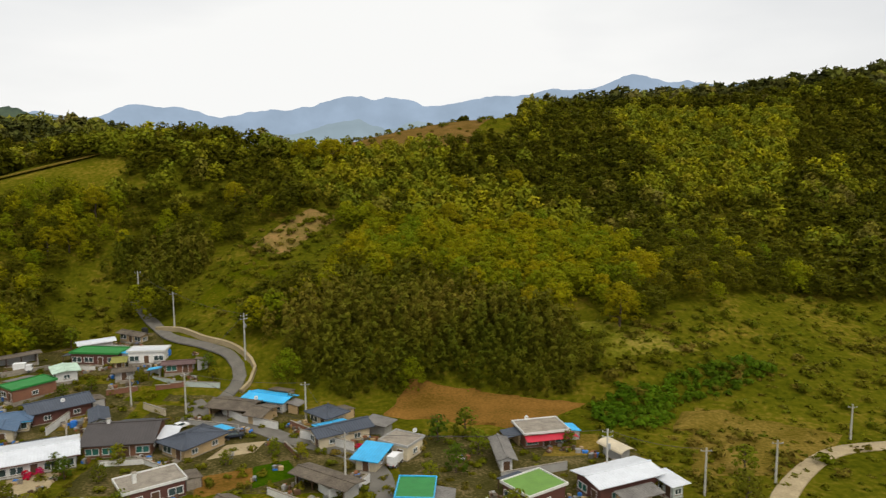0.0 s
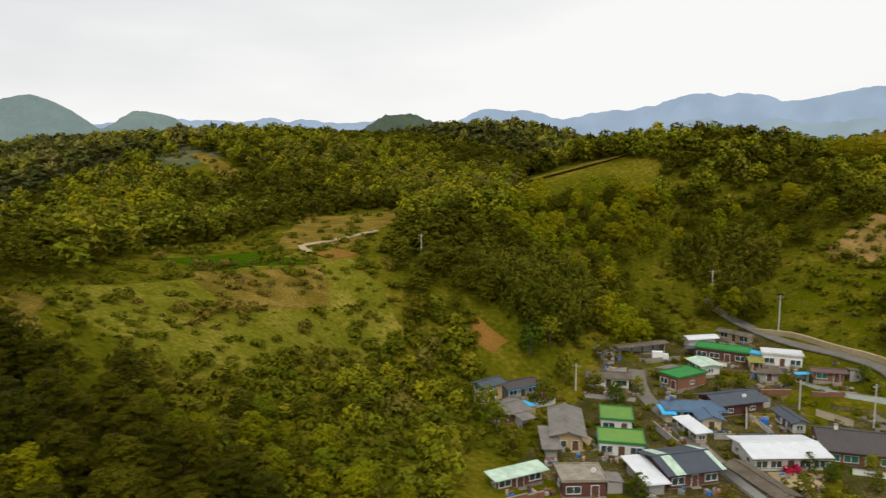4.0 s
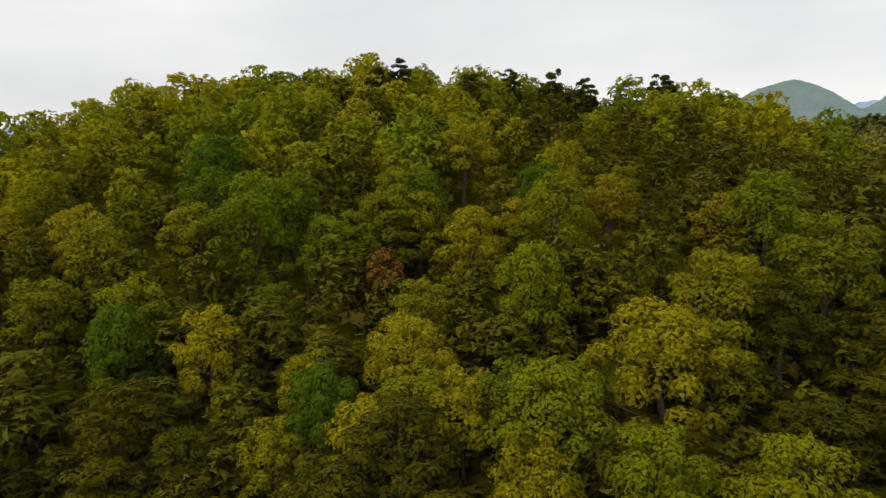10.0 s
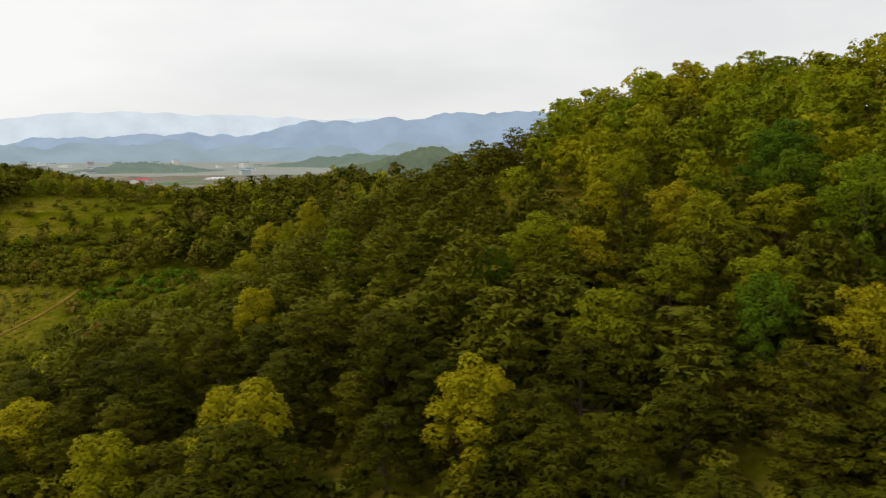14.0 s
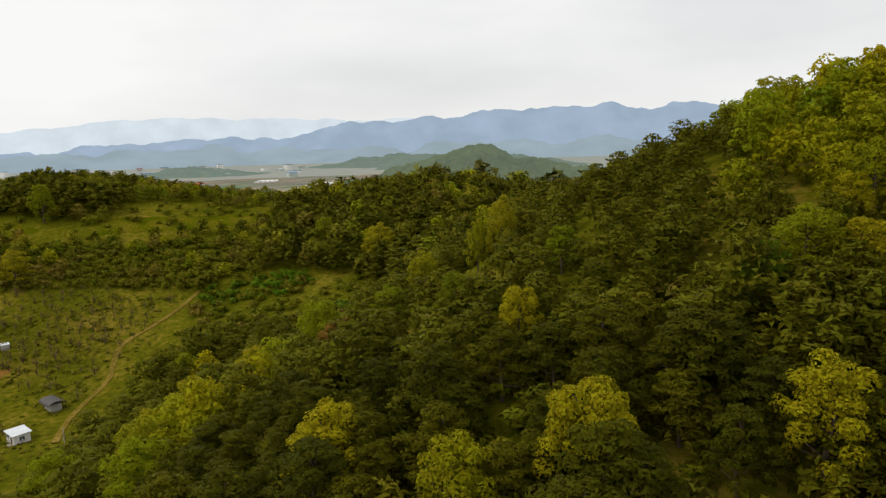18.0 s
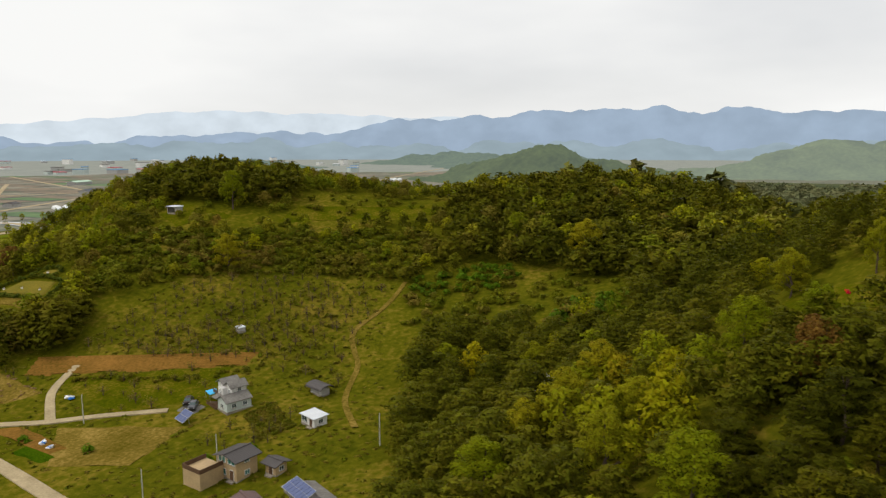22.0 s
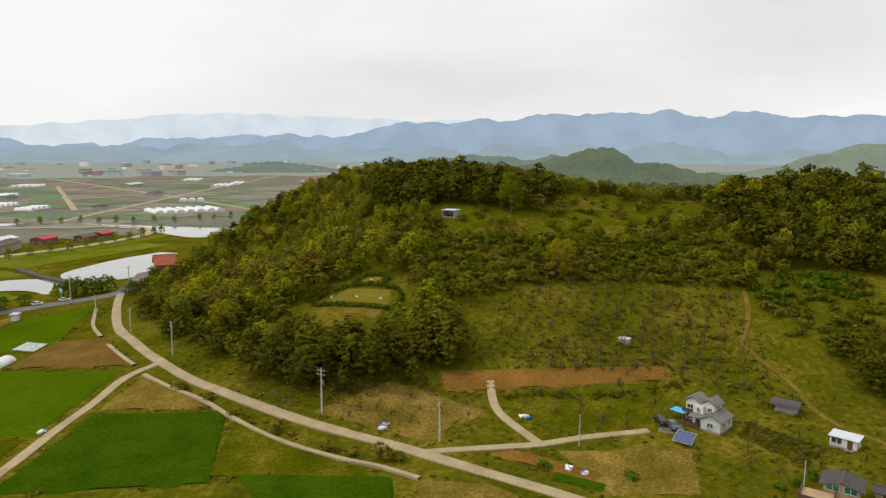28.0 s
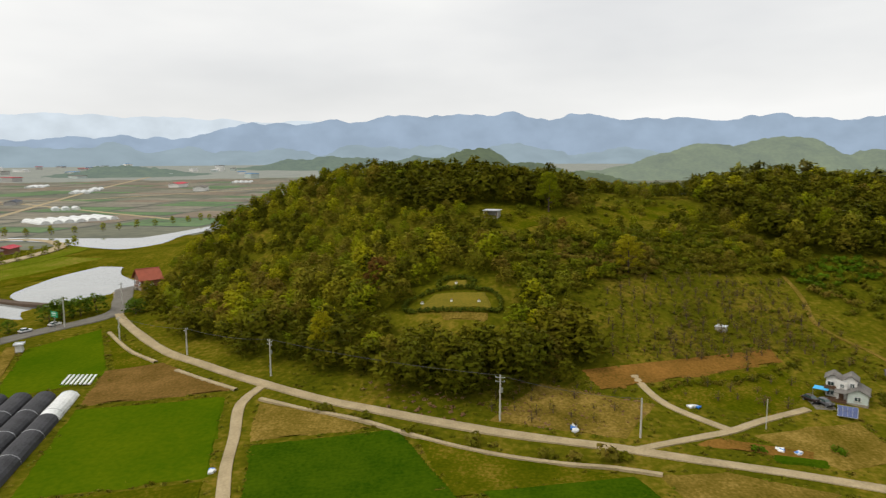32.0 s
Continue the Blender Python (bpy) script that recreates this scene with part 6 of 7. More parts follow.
for pts, h, mat in (([(-46, 139), (-44, 134), (-39, 129.5), (-31, 125.5)], 1.6, white_wall), ([(-64, 149), (-58, 146), (-48, 145)], 1.3, mint_wall), ([(-26, 121.5), (-21, 119), (-15.5, 115.5)], 1.7, white_wall), ([(-14.5, 113.2), (-12.3, 109.6)], 1.6, white_wall),
                    ([(-79.5, 109), (-75.5, 101), (-69, 92)], 1.6, white_wall), ([(-19, 101), (-17, 98.5), (-13, 101), (-11.6, 104)], 1.5, white_wall), ([(-73, 123), (-73.5, 133)], 1.5, white_wall), ([(-6.5, 100), (-7, 92)], 1.6, white_wall), ([(-61, 137), (-55, 133)], 1.4, cream_wall), ([(9, 104), (20, 108)], 1.5, grey_wall)):
    garden_wall(pts, h, mat, "whitewashed yard wall with a concrete coping" if mat is white_wall else "low plastered yard wall")


def car(x, y, ang, colour, label, box_van=False):
    """A parked car, or a small truck with a box: body, cabin, windows, lights, bumpers and wheels."""
    mat = paint("car_paint", colour, 0.3, 0.9)
    top = tagged(new("truck" if box_van else "car"), label, "truck" if box_van else "car", group="parked cars")
    top.matrix_basis = pose(x, y, ground_z(x, y) + 0.22, 0, 0, ang) @ Matrix.Diagonal((0.78, 0.78, 0.78, 1))
    L, W = (4.8, 1.75) if box_van else (4.4, 1.8)
    body = bmesh.new()
    bmesh.ops.create_cube(body, size=1, matrix=Matrix.Translation((0, 0, 0.62)) @ Matrix.Diagonal((L, W, 0.62, 1)))
    bmesh.ops.bevel(body, geom=body.edges[:], offset=0.14, segments=2, affect="EDGES")
    me = bpy.data.meshes.new("body")
    body.to_mesh(me)
    body.free()
    me.materials.append(mat)
    new("body", me).parent = top
    if box_van:
        part("cargo_box", Solid().box(-L / 2 + 0.05, -W / 2, 0.95, L * 0.14, W / 2, 2.5), frame_white, top)
        cab = part("cab", Solid().box(L * 0.17, -W / 2 + 0.06, 0.9, L / 2 - 0.1, W / 2 - 0.06, 1.85), mat, top)
        part("windscreen", Solid().box(L / 2 - 0.11, -W / 2 + 0.18, 1.15, L / 2 - 0.06, W / 2 - 0.18, 1.75), glass, cab)
    else:
        cab = Solid()
        b = [(-L * 0.36, -W * 0.44, 0.92), (L * 0.24, -W * 0.44, 0.92), (L * 0.24, W * 0.44, 0.92), (-L * 0.36, W * 0.44, 0.92)]
        t = [(-L * 0.27, -W * 0.37, 1.45), (L * 0.10, -W * 0.37, 1.45), (L * 0.10, W * 0.37, 1.45), (-L * 0.27, W * 0.37, 1.45)]
        cab.v, cab.f = b + t, [(0, 1, 5, 4), (1, 2, 6, 5), (2, 3, 7, 6), (3, 0, 4, 7)]
        for q, kind_of in zip(cab.f, ("side_window", "windscreen", "side_window", "rear_window")):
            part(kind_of, Solid().poly([cab.v[i] for i in q]), glass, top)
        part("roof", Solid().box(-L * 0.27, -W * 0.37, 1.44, L * 0.10, W * 0.37, 1.5), mat, top)
    for sx in (-1, 1):
        part("bumper", Solid().box(sx * L / 2 - 0.06, -W * 0.42, 0.34, sx * L / 2 + 0.06, W * 0.42, 0.55), rubber, top)
        for sy in (-1, 1):
            w = part("wheel", Solid().tube((sx * L * 0.31, sy * (W / 2 - 0.2), 0.1), (sx * L * 0.31, sy * (W / 2 + 0.02), 0.1), 0.32, None, 12), rubber, top)
            part("rim", Solid().tube((sx * L * 0.31, sy * (W / 2 + 0.02), 0.1), (sx * L * 0.31, sy * (W / 2 + 0.03), 0.1), 0.19, None, 8), steel, w)
            part("headlight" if sx > 0 else "taillight", Solid().box(sx * L / 2 - 0.03, sy * W * 0.36 - 0.14, 0.62, sx * L / 2 + 0.03, sy * W * 0.36 + 0.14, 0.78), frame_white if sx > 0 else red_sheet, top)


car(-49.5, 126, 60, (0.62, 0.62, 0.62), "white car parked beside the brick house")
car(-38, 121.5, 20, (0.02, 0.025, 0.035), "black car parked in a farmyard")
car(-8, 110, 70, (0.6, 0.6, 0.58), "small white box truck in the lane", True)
car(-93, 150, 15, (0.6, 0.6, 0.6), "white pickup in a yard", True)
car(-16, 101, 20, (0.05, 0.09, 0.17), "dark blue car parked by a wall")
car(-179.6, -224.4, 30, (0.03, 0.02, 0.02), "black car parked at the white house")
car(-178.6, -222.3, 30, (0.10, 0.10, 0.11), "dark grey car parked at the white house")
for k, (x, y) in enumerate(((-206, -416.5), (-213, -413), (-186, -423))):
    car(x, y, 160, ((0.6, 0.6, 0.6), (0.6, 0.6, 0.58), (0.05, 0.06, 0.08))[k], "car parked along the river road")


def utility_pole(x, y, h, arms=1, ang=0):
    """A concrete pole with cross-arms, insulators and a transformer."""
    top = tagged(new("utility_pole"), "grey concrete utility pole with cross-arms", "utility pole", group="utility poles")
    top.matrix_basis = pose(x, y, ground_z(x, y) - 0.3, 0, 0, ang)
    part("pole", Solid().tube((0, 0, 0), (0, 0, h + 0.3), 0.19, 0.12, 8), pole_concrete, top)
    for k in range(arms):
        z = h - 0.25 - 0.75 * k
        a = part("cross_arm", Solid().box(-0.85, -0.05, z, 0.85, 0.05, z + 0.1), steel, top)
        for s in (-0.75, 0, 0.75):
            part("insulator", Solid().tube((s, 0, z + 0.1), (s, 0, z + 0.3), 0.05, 0.04, 6), frame_white, a)
    if arms > 1:
        part("transformer", Solid().tube((0.3, 0, h - 2.9), (0.3, 0, h - 2.1), 0.22, None, 8), steel, top)
    return (x, y, ground_z(x, y) + h - 0.1)


def cable(a, b, sag=0.8):
    a, b = Vector(a), Vector(b)
    s = Solid()
    pts = [a.lerp(b, i / 8) - Vector((0, 0, sag * 4 * (i / 8) * (1 - i / 8))) for i in range(9)]
    side = Vector((b.y - a.y, a.x - b.x, 0)).normalized() * 0.03
    for p in pts:
        s.v += [p + side, p - side, p + Vector((0, 0, 0.05))]
    s.f = [(3 * i + k, 3 * i + (k + 1) % 3, 3 * i + 3 + (k + 1) % 3, 3 * i + 3 + k) for i in range(8) for k in range(3)]
    tagged(mesh_object("power_cable", s.v, s.f, wire), "thin black power cable slung between poles", "cable", group="power cables")


v_poles = [utility_pole(-86, 194, 10.0, 1, 20), utility_pole(-68.5, 174, 9.5, 1, 30), utility_pole(-44.5, 152.5, 10.5, 2, 40), utility_pole(-51.5, 134.5, 8.5, 1, 50), utility_pole(-15, 101.5, 9.0, 1, 60)]
for a, b in zip(v_poles, v_poles[1:]):
    cable(a, b)
more = [utility_pole(-64, 138, 6.5), utility_pole(25.5, 104, 8.5, 2), utility_pole(39, 99, 7.5), utility_pole(51.5, 103, 7), utility_pole(73, 120, 6.5), utility_pole(-26.5, 129.5, 8, 1, 10), utility_pole(-107, 128, 6.0), utility_pole(-155, 148, 8.0)]
cable(v_poles[3], more[5])
cable(more[5], v_poles[4])
cable(v_poles[4], more[1])
cable(more[1], more[2])
s_poles = [utility_pole(-160, -282, 8.5, 2, 90), utility_pole(-175, -331.5, 8.0, 2, 60), utility_pole(-158.5, -258, 7), utility_pole(-188, -358, 6.5), utility_pole(-199, -383, 6.5), utility_pole(-212, -409, 9), utility_pole(-186, -417, 9), utility_pole(-166, -427, 9), utility_pole(-231, -404, 8)]
cable(s_poles[2], s_poles[0])
cable(s_poles[0], s_poles[1])
cable(s_poles[1], s_poles[3])
cable(s_poles[3], s_poles[4])
for x, y in ((-163, -203), (-176, -181), (-150, -205), (-166, -236)):
    tagged(mesh_object("post", *(lambda s: (s.v, s.f))(Solid().tube((x, y, ground_z(x, y) - 0.3), (x, y, ground_z(x, y) + 5.5), 0.1, 0.07, 6)), pole_concrete), "slim concrete post in the orchard", "post", group="slim posts")

# garden trees and shrubs among the houses
garden_mat = leafage("garden_leaves", [(0.10, 0.13, 0.006), (0.17, 0.16, 0.006), (0.05, 0.085, 0.006), (0.13, 0.11, 0.008)])
garden = tree_kind("garden_tree", oak_blobs, 301, 4.6, 4.0, 420, 0.42, garden_mat, 0.35, 1.0, 5, "small garden tree with spring leaves beside the houses")
spots = [(-110, 130, 1.4), (-103, 129, 1.1), (-111, 118, 1.3), (-93, 170, 1.2), (-52, 150, 0.9), (-50, 147, 0.8), (-63, 108, 0.7), (-60, 105, 0.8), (-54, 110.5, 0.8), (-64, 96, 0.9), (-58, 92, 0.9), (-46, 94, 0.8), (-31, 137, 0.7), (-98, 126, 1.1), (-95, 133.5, 0.8),
         (-116, 138, 1.6), (-119, 133, 1.7), (-104, 141, 1.2), (-2, 103, 0.8), (2, 107, 1.1), (6, 114, 1.0), (-1, 120, 1.1), (4, 122, 1.2), (22, 117, 0.7), (-29, 114, 0.7), (-24, 112, 0.7), (-61, 121, 0.6), (-79, 140, 0.8), (-75, 144, 0.7), (-54, 104, 0.7), (-36, 110, 0.6), (-66, 147, 0.7), (-108, 92, 1.2), (-114, 100, 1.3), (-118, 105, 1.5), (44, 96, 1.2), (48, 106, 1.1), (10, 92, 1.0), (-86, 86, 0.9), (-60, 86, 0.9)]
for i, (x, y, s) in enumerate(spots):
    m = pose(x, y, ground_z(x, y), 0, 0, i * 67) @ Matrix.Diagonal((s, s, s, 1))
    (garden if i == 0 else copy_thing(garden, m)).matrix_basis = m
wood("garden_shrubs", scatter([(-118, 92), (-104, 88), (-60, 84), (-10, 92), (50, 92), (46, 112), (0, 126), (-10, 130), (-60, 150), (-95, 165), (-112, 150)], 3.0, 0.5, 0.6, seed=77), bushes, scrub_leaves, "low garden shrubs and weeds between the houses", "shrubs")
flower_mat = leafage("red_flowers", [(0.45, 0.012, 0.02), (0.40, 0.02, 0.10)])
for i, (x, y) in enumerate(((-64.5, 106.5), (-66, 105), (-112, 122), (-14.5, 116.5), (-180, -116.5), (-182, -119), (-176, -113.5))):
    ob = tagged(new("azalea_bush", leaf_mesh("azalea_bush", *lump(bush_blobs, 400 + i, 1.5, 1.9, 130, 0.35, 0.4, 1.0), flower_mat)), "red flowering azalea bush in a garden", "shrub", group="azaleas in the gardens")
    ob.location = (x, y, ground_z(x, y) - 0.1)
    ob.scale = (0.55, 0.55, 0.5) if y < 0 else (1, 1, 1)


def tank(x, y, r, h, mat, label):
    top = tagged(new("water_tank"), label, "tank", group="tanks in the yards")
    top.location = (x, y, ground_z(x, y))
    part("shell", Solid().tube((0, 0, 0), (0, 0, h), r, r * 0.94, 14), mat, top)
    part("lid", Solid().tube((0, 0, h), (0, 0, h + 0.18), r * 0.55, r * 0.5, 10), mat, top)


for x, y, r, h, m in ((-70, 127, 0.7, 1.3, blue_plastic), (-93, 90, 0.8, 1.5, blue_plastic), (-12.8, 115.6, 0.6, 1.2, blue_plastic), (-77, 176, 0.8, 1.6, rubber), (-64, 158, 0.7, 1.4, blue_plastic), (-88, 96, 0.6, 1.5, steel)):
    tank(x, y, r, h, m, "blue plastic barrel in a farmyard" if m is blue_plastic else "water tank in a farmyard")
part("awning", Solid().slab([(-3.9, -4.3, 2.15), (3.9, -4.3, 2.15), (3.9, -2.8, 2.75), (-3.9, -2.8, 2.75)], 0.08), red_sheet, red_house, "red metal awning")
part("awning", Solid().slab([(5.2, -4.3, 2.15), (5.2, 2.8, 2.15), (3.82, 2.8, 2.75), (3.82, -4.3, 2.75)], 0.08), red_sheet, red_house, "red metal awning")


# lean-tos, front walls and stacked things that crowd the yards
def free(x, y, gap):
    """True where no house or lane stands within the gap."""
    for hx, hy, ang, L, W, name in HOMES:
        c, s = math.cos(radians(ang)), math.sin(radians(ang))
        u, v = (x - hx) * c + (y - hy) * s, -(x - hx) * s + (y - hy) * c
        if abs(u) < L / 2 + gap and abs(v) < W / 2 + gap:
            return False
    return all(np.min(np.hypot(c[:, 0] - x, c[:, 1] - y)) > w / 2 + gap for c, w in WAYS[-6:])


yard_rng = np.random.default_rng(55)
piles = []
for hx, hy, ang, L, W, name in list(HOMES):
    c, s = math.cos(radians(ang)), math.sin(radians(ang))
    for side, u, v in ((0, L / 2 + 1.5, 0.0), (0, -L / 2 - 1.5, 0.0), (90, 0.0, W / 2 + 1.4)):
        x, y = hx + u * c - v * s, hy + u * s + v * c
        if yard_rng.uniform() < 0.62 and free(x, y, 0.9) and name == "house":
            mat = (brown_slate, grey_slate, brown_slate, white_sheet, sky_sheet, navy_tile, grey_slate)[yard_rng.integers(7)]
            d = W * 0.6 if side == 0 else L * 0.5
            top = tagged(new("lean_to"), "low lean-to with a sheet roof beside a house", "shed", group="lean-tos in the yards")
            top.matrix_basis = pose(x, y, ground_z(x, y) - 0.1, 0, 0, ang + (90 if u > 0 else -90 if u < 0 else 180))
            part("roof", Solid().ribbed((-d / 2, -1.5, 1.9), (d / 2, -1.5, 1.9), (d / 2, 1.5, 2.3), (-d / 2, 1.5, 2.3), 0.4, 0.04, 0.06), mat, top)
            part("wall", Solid().box(-d / 2 + 0.15, 0.9, -0.8, d / 2 - 0.15, 1.05, 2.05).box(-d / 2 + 0.15, -1.2, -0.8, -d / 2 + 0.27, 0.9, 1.85), (grey_wall, tan_wall, old_concrete)[yard_rng.integers(3)], top)
            for px in (-d / 2 + 0.2, d / 2 - 0.2):
                part("post", Solid().box(px - 0.06, -1.35, -0.6, px + 0.06, -1.23, 1.9), dark_wood, top)
            HOMES.append((x, y, ang, 3.0 if side == 0 else d, d if side == 0 else 3.0, "lean_to"))
    front = W / 2 + yard_rng.uniform(2.6, 4.2)
    ends = [(hx + u * c + front * s, hy + u * s - front * c) for u in (-L / 2 - 0.6, -L / 6, L / 6, L / 2 + 0.6)]
    run = [p for p in ends if free(p[0], p[1], 0.5)]
    if len(run) >= 3 and yard_rng.uniform() < 0.7:
        garden_wall(run, yard_rng.uniform(0.8, 1.3), (white_wall, old_concrete, grey_wall, brick_wall)[yard_rng.integers(4)], "low yard wall before a house")
    for _ in range(4):
        u, v = yard_rng.uniform(-0.6, 0.6) * L, -W / 2 - yard_rng.uniform(0.6, 3.0)
        x, y = hx + u * c - v * s, hy + u * s + v * c
        if free(x, y, 0.3):
            piles.append((x, y))
heap_rng = np.random.default_rng(8)
clutter_mats = [rust, dark_wood, old_concrete, steel, tan_wall, blue_plastic, brown_slate, grey_wall]
for i, (x, y) in enumerate(tuple(piles) + ((-71, 130), (-72, 128), (-36, 113), (-31, 119), (-14, 121), (-16, 119), (-97, 102), (-62, 101), (-65, 99), (-96, 106), (24, 115), (21, 120), (-88, 104), (-27, 124), (-29, 127), (-80, 152), (-66, 151), (-30, 104), (-27, 108), (3, 112), (17, 105), (-48, 131), (-101, 98), (-57, 156))):
    top = tagged(new("farm_clutter"), "pile of crates, sacks and boards in a yard", "clutter", group="piles in the yards")
    top.matrix_basis = pose(x, y, ground_z(x, y) + 0.1, 0, 0, heap_rng.uniform(0, 180))
    for k in range(5):
        px, py, s = heap_rng.uniform(-0.9, 0.9), heap_rng.uniform(-0.6, 0.6), heap_rng.uniform(0.15, 0.5)
        part("crate", Solid().box(px - s, py - s * 0.6, -0.15, px + s, py + s * 0.6, heap_rng.uniform(0.25, 0.8)), clutter_mats[(i + k) % 8], top)


def dish(x, y, z):
    top = tagged(new("satellite_dish"), "small white satellite dish on a roof", "satellite dish", group="satellite dishes")
    top.matrix_basis = pose(x, y, z, 0, 0, 20)
    part("mast", Solid().tube((0, 0, -0.4), (0, 0, 0.5), 0.03, None, 5), steel, top)
    s = Solid()
    ring = [[(r * math.cos(a), -0.15 + 0.25 * r * r, 0.5 + r * math.sin(a)) for a in [k * 0.6283 for k in range(10)]] for r in (0.12, 0.3, 0.42)]
    for k in range(10):
        for q in range(2):
            s.poly([ring[q][k], ring[q][(k + 1) % 10], ring[q + 1][(k + 1) % 10], ring[q + 1][k]])
    part("bowl", s, frame_white, top)


for x, y, z in ((-74, 131, 3.6), (15, 122, 3.2), (-5, 116, 3.2), (-92.5, 85, 3.2), (-84, 144, 3.4), (-37, 133, 3.3)):
    dish(x, y, z)


# ---- valley houses ----
def villa(x, y, ang):
    """The white two-storey house with grey roofs, gabled wings, balcony and deck."""
    top = tagged(new("villa"), "white two-storey house with grey gabled roofs", "house", group="houses in the valley")
    top.matrix_basis = pose(x, y, ground_z(x, y) - 0.1, 0, 0, ang) @ Matrix.Diagonal((0.8, 0.8, 0.7, 1))
    part("plinth", Solid().box(-4.6, -3.1, -1.5, 4.6, 3.6, 0.3), old_concrete, top)
    part("wall", Solid().box(-4.5, -0.4, 0.3, 2.0, 3.5, 5.6), white_wall, top)
    part("wing_wall", Solid().box(0.2, -3.0, 0.3, 4.5, 3.2, 2.9), mint_wall, top)
    part("stair_tower_wall", Solid().box(-2.2, -1.6, 0.3, 0.0, -0.4, 5.2), white_wall, top)
    for x0, x1, y0, y1, z, r in ((-5.0, -1.2, -0.9, 3.9, 5.6, 1.3), (-1.2, 2.5, -0.9, 3.9, 5.6, 1.5)):
        xm = (x0 + x1) / 2
        part("roof_slope", Solid().ribbed((x0, y1, z), (x0, y0, z), (xm, y0, z + r), (xm, y1, z + r), 0.4, 0.04), grey_slate, top)
        part("roof_slope", Solid().ribbed((x1, y0, z), (x1, y1, z), (xm, y1, z + r), (xm, y0, z + r), 0.4, 0.04), grey_slate, top)
        part("gable_wall", Solid().poly([(x0 + 0.5, -0.42, z - 0.1), (x1 - 0.5, -0.42, z - 0.1), (xm, -0.42, z + r - 0.35)]), white_wall, top)
    part("roof_slope", Solid().ribbed((-0.2, 3.5, 2.9), (-0.2, -3.4, 2.9), (2.35, -3.4, 4.4), (2.35, 3.5, 4.4), 0.4, 0.04), grey_slate, top)
    part("roof_slope", Solid().ribbed((4.9, -3.4, 2.9), (4.9, 3.5, 2.9), (2.35, 3.5, 4.4), (2.35, -3.4, 4.4), 0.4, 0.04), grey_slate, top)
    part("gable_wall", Solid().poly([(0.2, -3.02, 2.85), (4.5, -3.02, 2.85), (2.35, -3.02, 4.15)]), mint_wall, top)
    part("porch_roof", Solid().slab([(-2.6, -3.2, 2.7), (0.0, -3.2, 2.7), (0.0, -1.5, 3.3), (-2.6, -1.5, 3.3)], 0.12), grey_slate, top)
    deck = part("deck", Solid().box(-4.8, -3.6, -0.6, 0.1, -0.42, 0.42), dark_wood, top)
    for k in range(8):
        part("baluster", Solid().box(-4.75 + k * 0.62, -3.58, 0.42, -4.68 + k * 0.62, -3.5, 1.3), dark_wood, deck)
    part("handrail", Solid().box(-4.8, -3.6, 1.3, 0.0, -3.48, 1.38), dark_wood, deck)
    bal = part("balcony", Solid().box(-4.9, -1.6, 2.9, -2.3, -0.42, 3.05), dark_wood, top)
    part("railing", Solid().box(-4.9, -1.6, 3.05, -2.3, -1.5, 3.9), dark_wood, bal)
    for px, py, z, w, t in ((-3.5, -0.4, 0.9, 1.6, 0), (-3.5, -0.4, 3.5, 1.5, 0), (1.0, -0.4, 3.7, 1.0, 0), (2.3, -3.0, 1.0, 1.4, 0), (4.5, -1.2, 1.1, 1.2, 90), (4.5, 1.6, 1.1, 1.2, 90), (-4.5, 1.4, 1.0, 1.2, -90), (-4.5, 1.4, 3.6, 1.2, -90), (-1.1, -1.6, 3.6, 0.8, 0), (2.0, 1.6, 4.4, 0.9, 90)):
        window(top, px, py, z, w, 1.2, t)
    part("door", Solid().box(-1.6, -1.69, 0.42, -0.6, -1.58, 2.5), dark_wood, top)


villa(-182.5, -217, 68)
house("small white hut with a flat white roof in the orchard", -179.4, -195.8, 68, 5.6, 4.0, 2.8, "mono", white_sheet, white_wall, pitch=0.05, name="hut", over=0.35)
house("low dark shelter under a black tarpaulin roof", -193, -203.5, 70, 5.0, 3.4, 1.9, "curved", black_tile, grey_wall, name="shed", windows=False)
house("tan two-storey house with a dark curved roof", -162.2, -198.3, 78, 7.0, 6.4, 5.2, "gable_y", black_tile, tan_wall, storeys=2, pane=green_glass, pitch=0.28)
house("low tan wing with a dark roof", -164.2, -192.6, 78, 4.4, 4.2, 3.0, "gable", black_tile, tan_wall, pitch=0.3)
house("house with solar panels on its grey roof", -156.5, -181.0, 62, 9.0, 6.0, 3.3, "gable", grey_slate, cream_wall, pitch=0.35)
house("low brown-roofed shed by the road", -152.5, -188.5, 62, 5.0, 4.0, 2.6, "gable", purple_tile, tan_wall, pitch=0.3, name="shed")
house("small white hut on the far slope", -197, -160, 60, 3.6, 3.2, 2.4, "mono", white_sheet, white_wall, pitch=0.05, name="hut", over=0.2)
house("little white pump hut in the orchard", -208, -235, 60, 2.4, 1.8, 1.5, "mono", white_sheet, grey_wall, pitch=0.05, name="hut", over=0.1, windows=False)
house("white-roofed open shed on the hilltop", -248.5, -292.5, 75, 5.0, 3.2, 2.5, "mono", white_sheet, grey_wall, pitch=0.05, name="shed", posts=True, over=0.3)
house("building with a steep red tiled roof at the road bend", -252.5, -409, 50, 9.0, 8.0, 3.4, "gable_y", paint("red_tile", (0.30, 0.075, 0.04)), brick_wall, pitch=0.75)
for ob in list(scene.objects):
    if ob.parent is None and ob.name.split(".")[0] in ("house", "hut") and -210 < ob.matrix_basis.translation.y < -175:
        ob.matrix_basis = ob.matrix_basis @ Matrix.Diagonal((0.8, 0.8, 0.74, 1))
deck = tagged(new("roof_terrace"), "wooden roof terrace beside the tan house", "terrace")
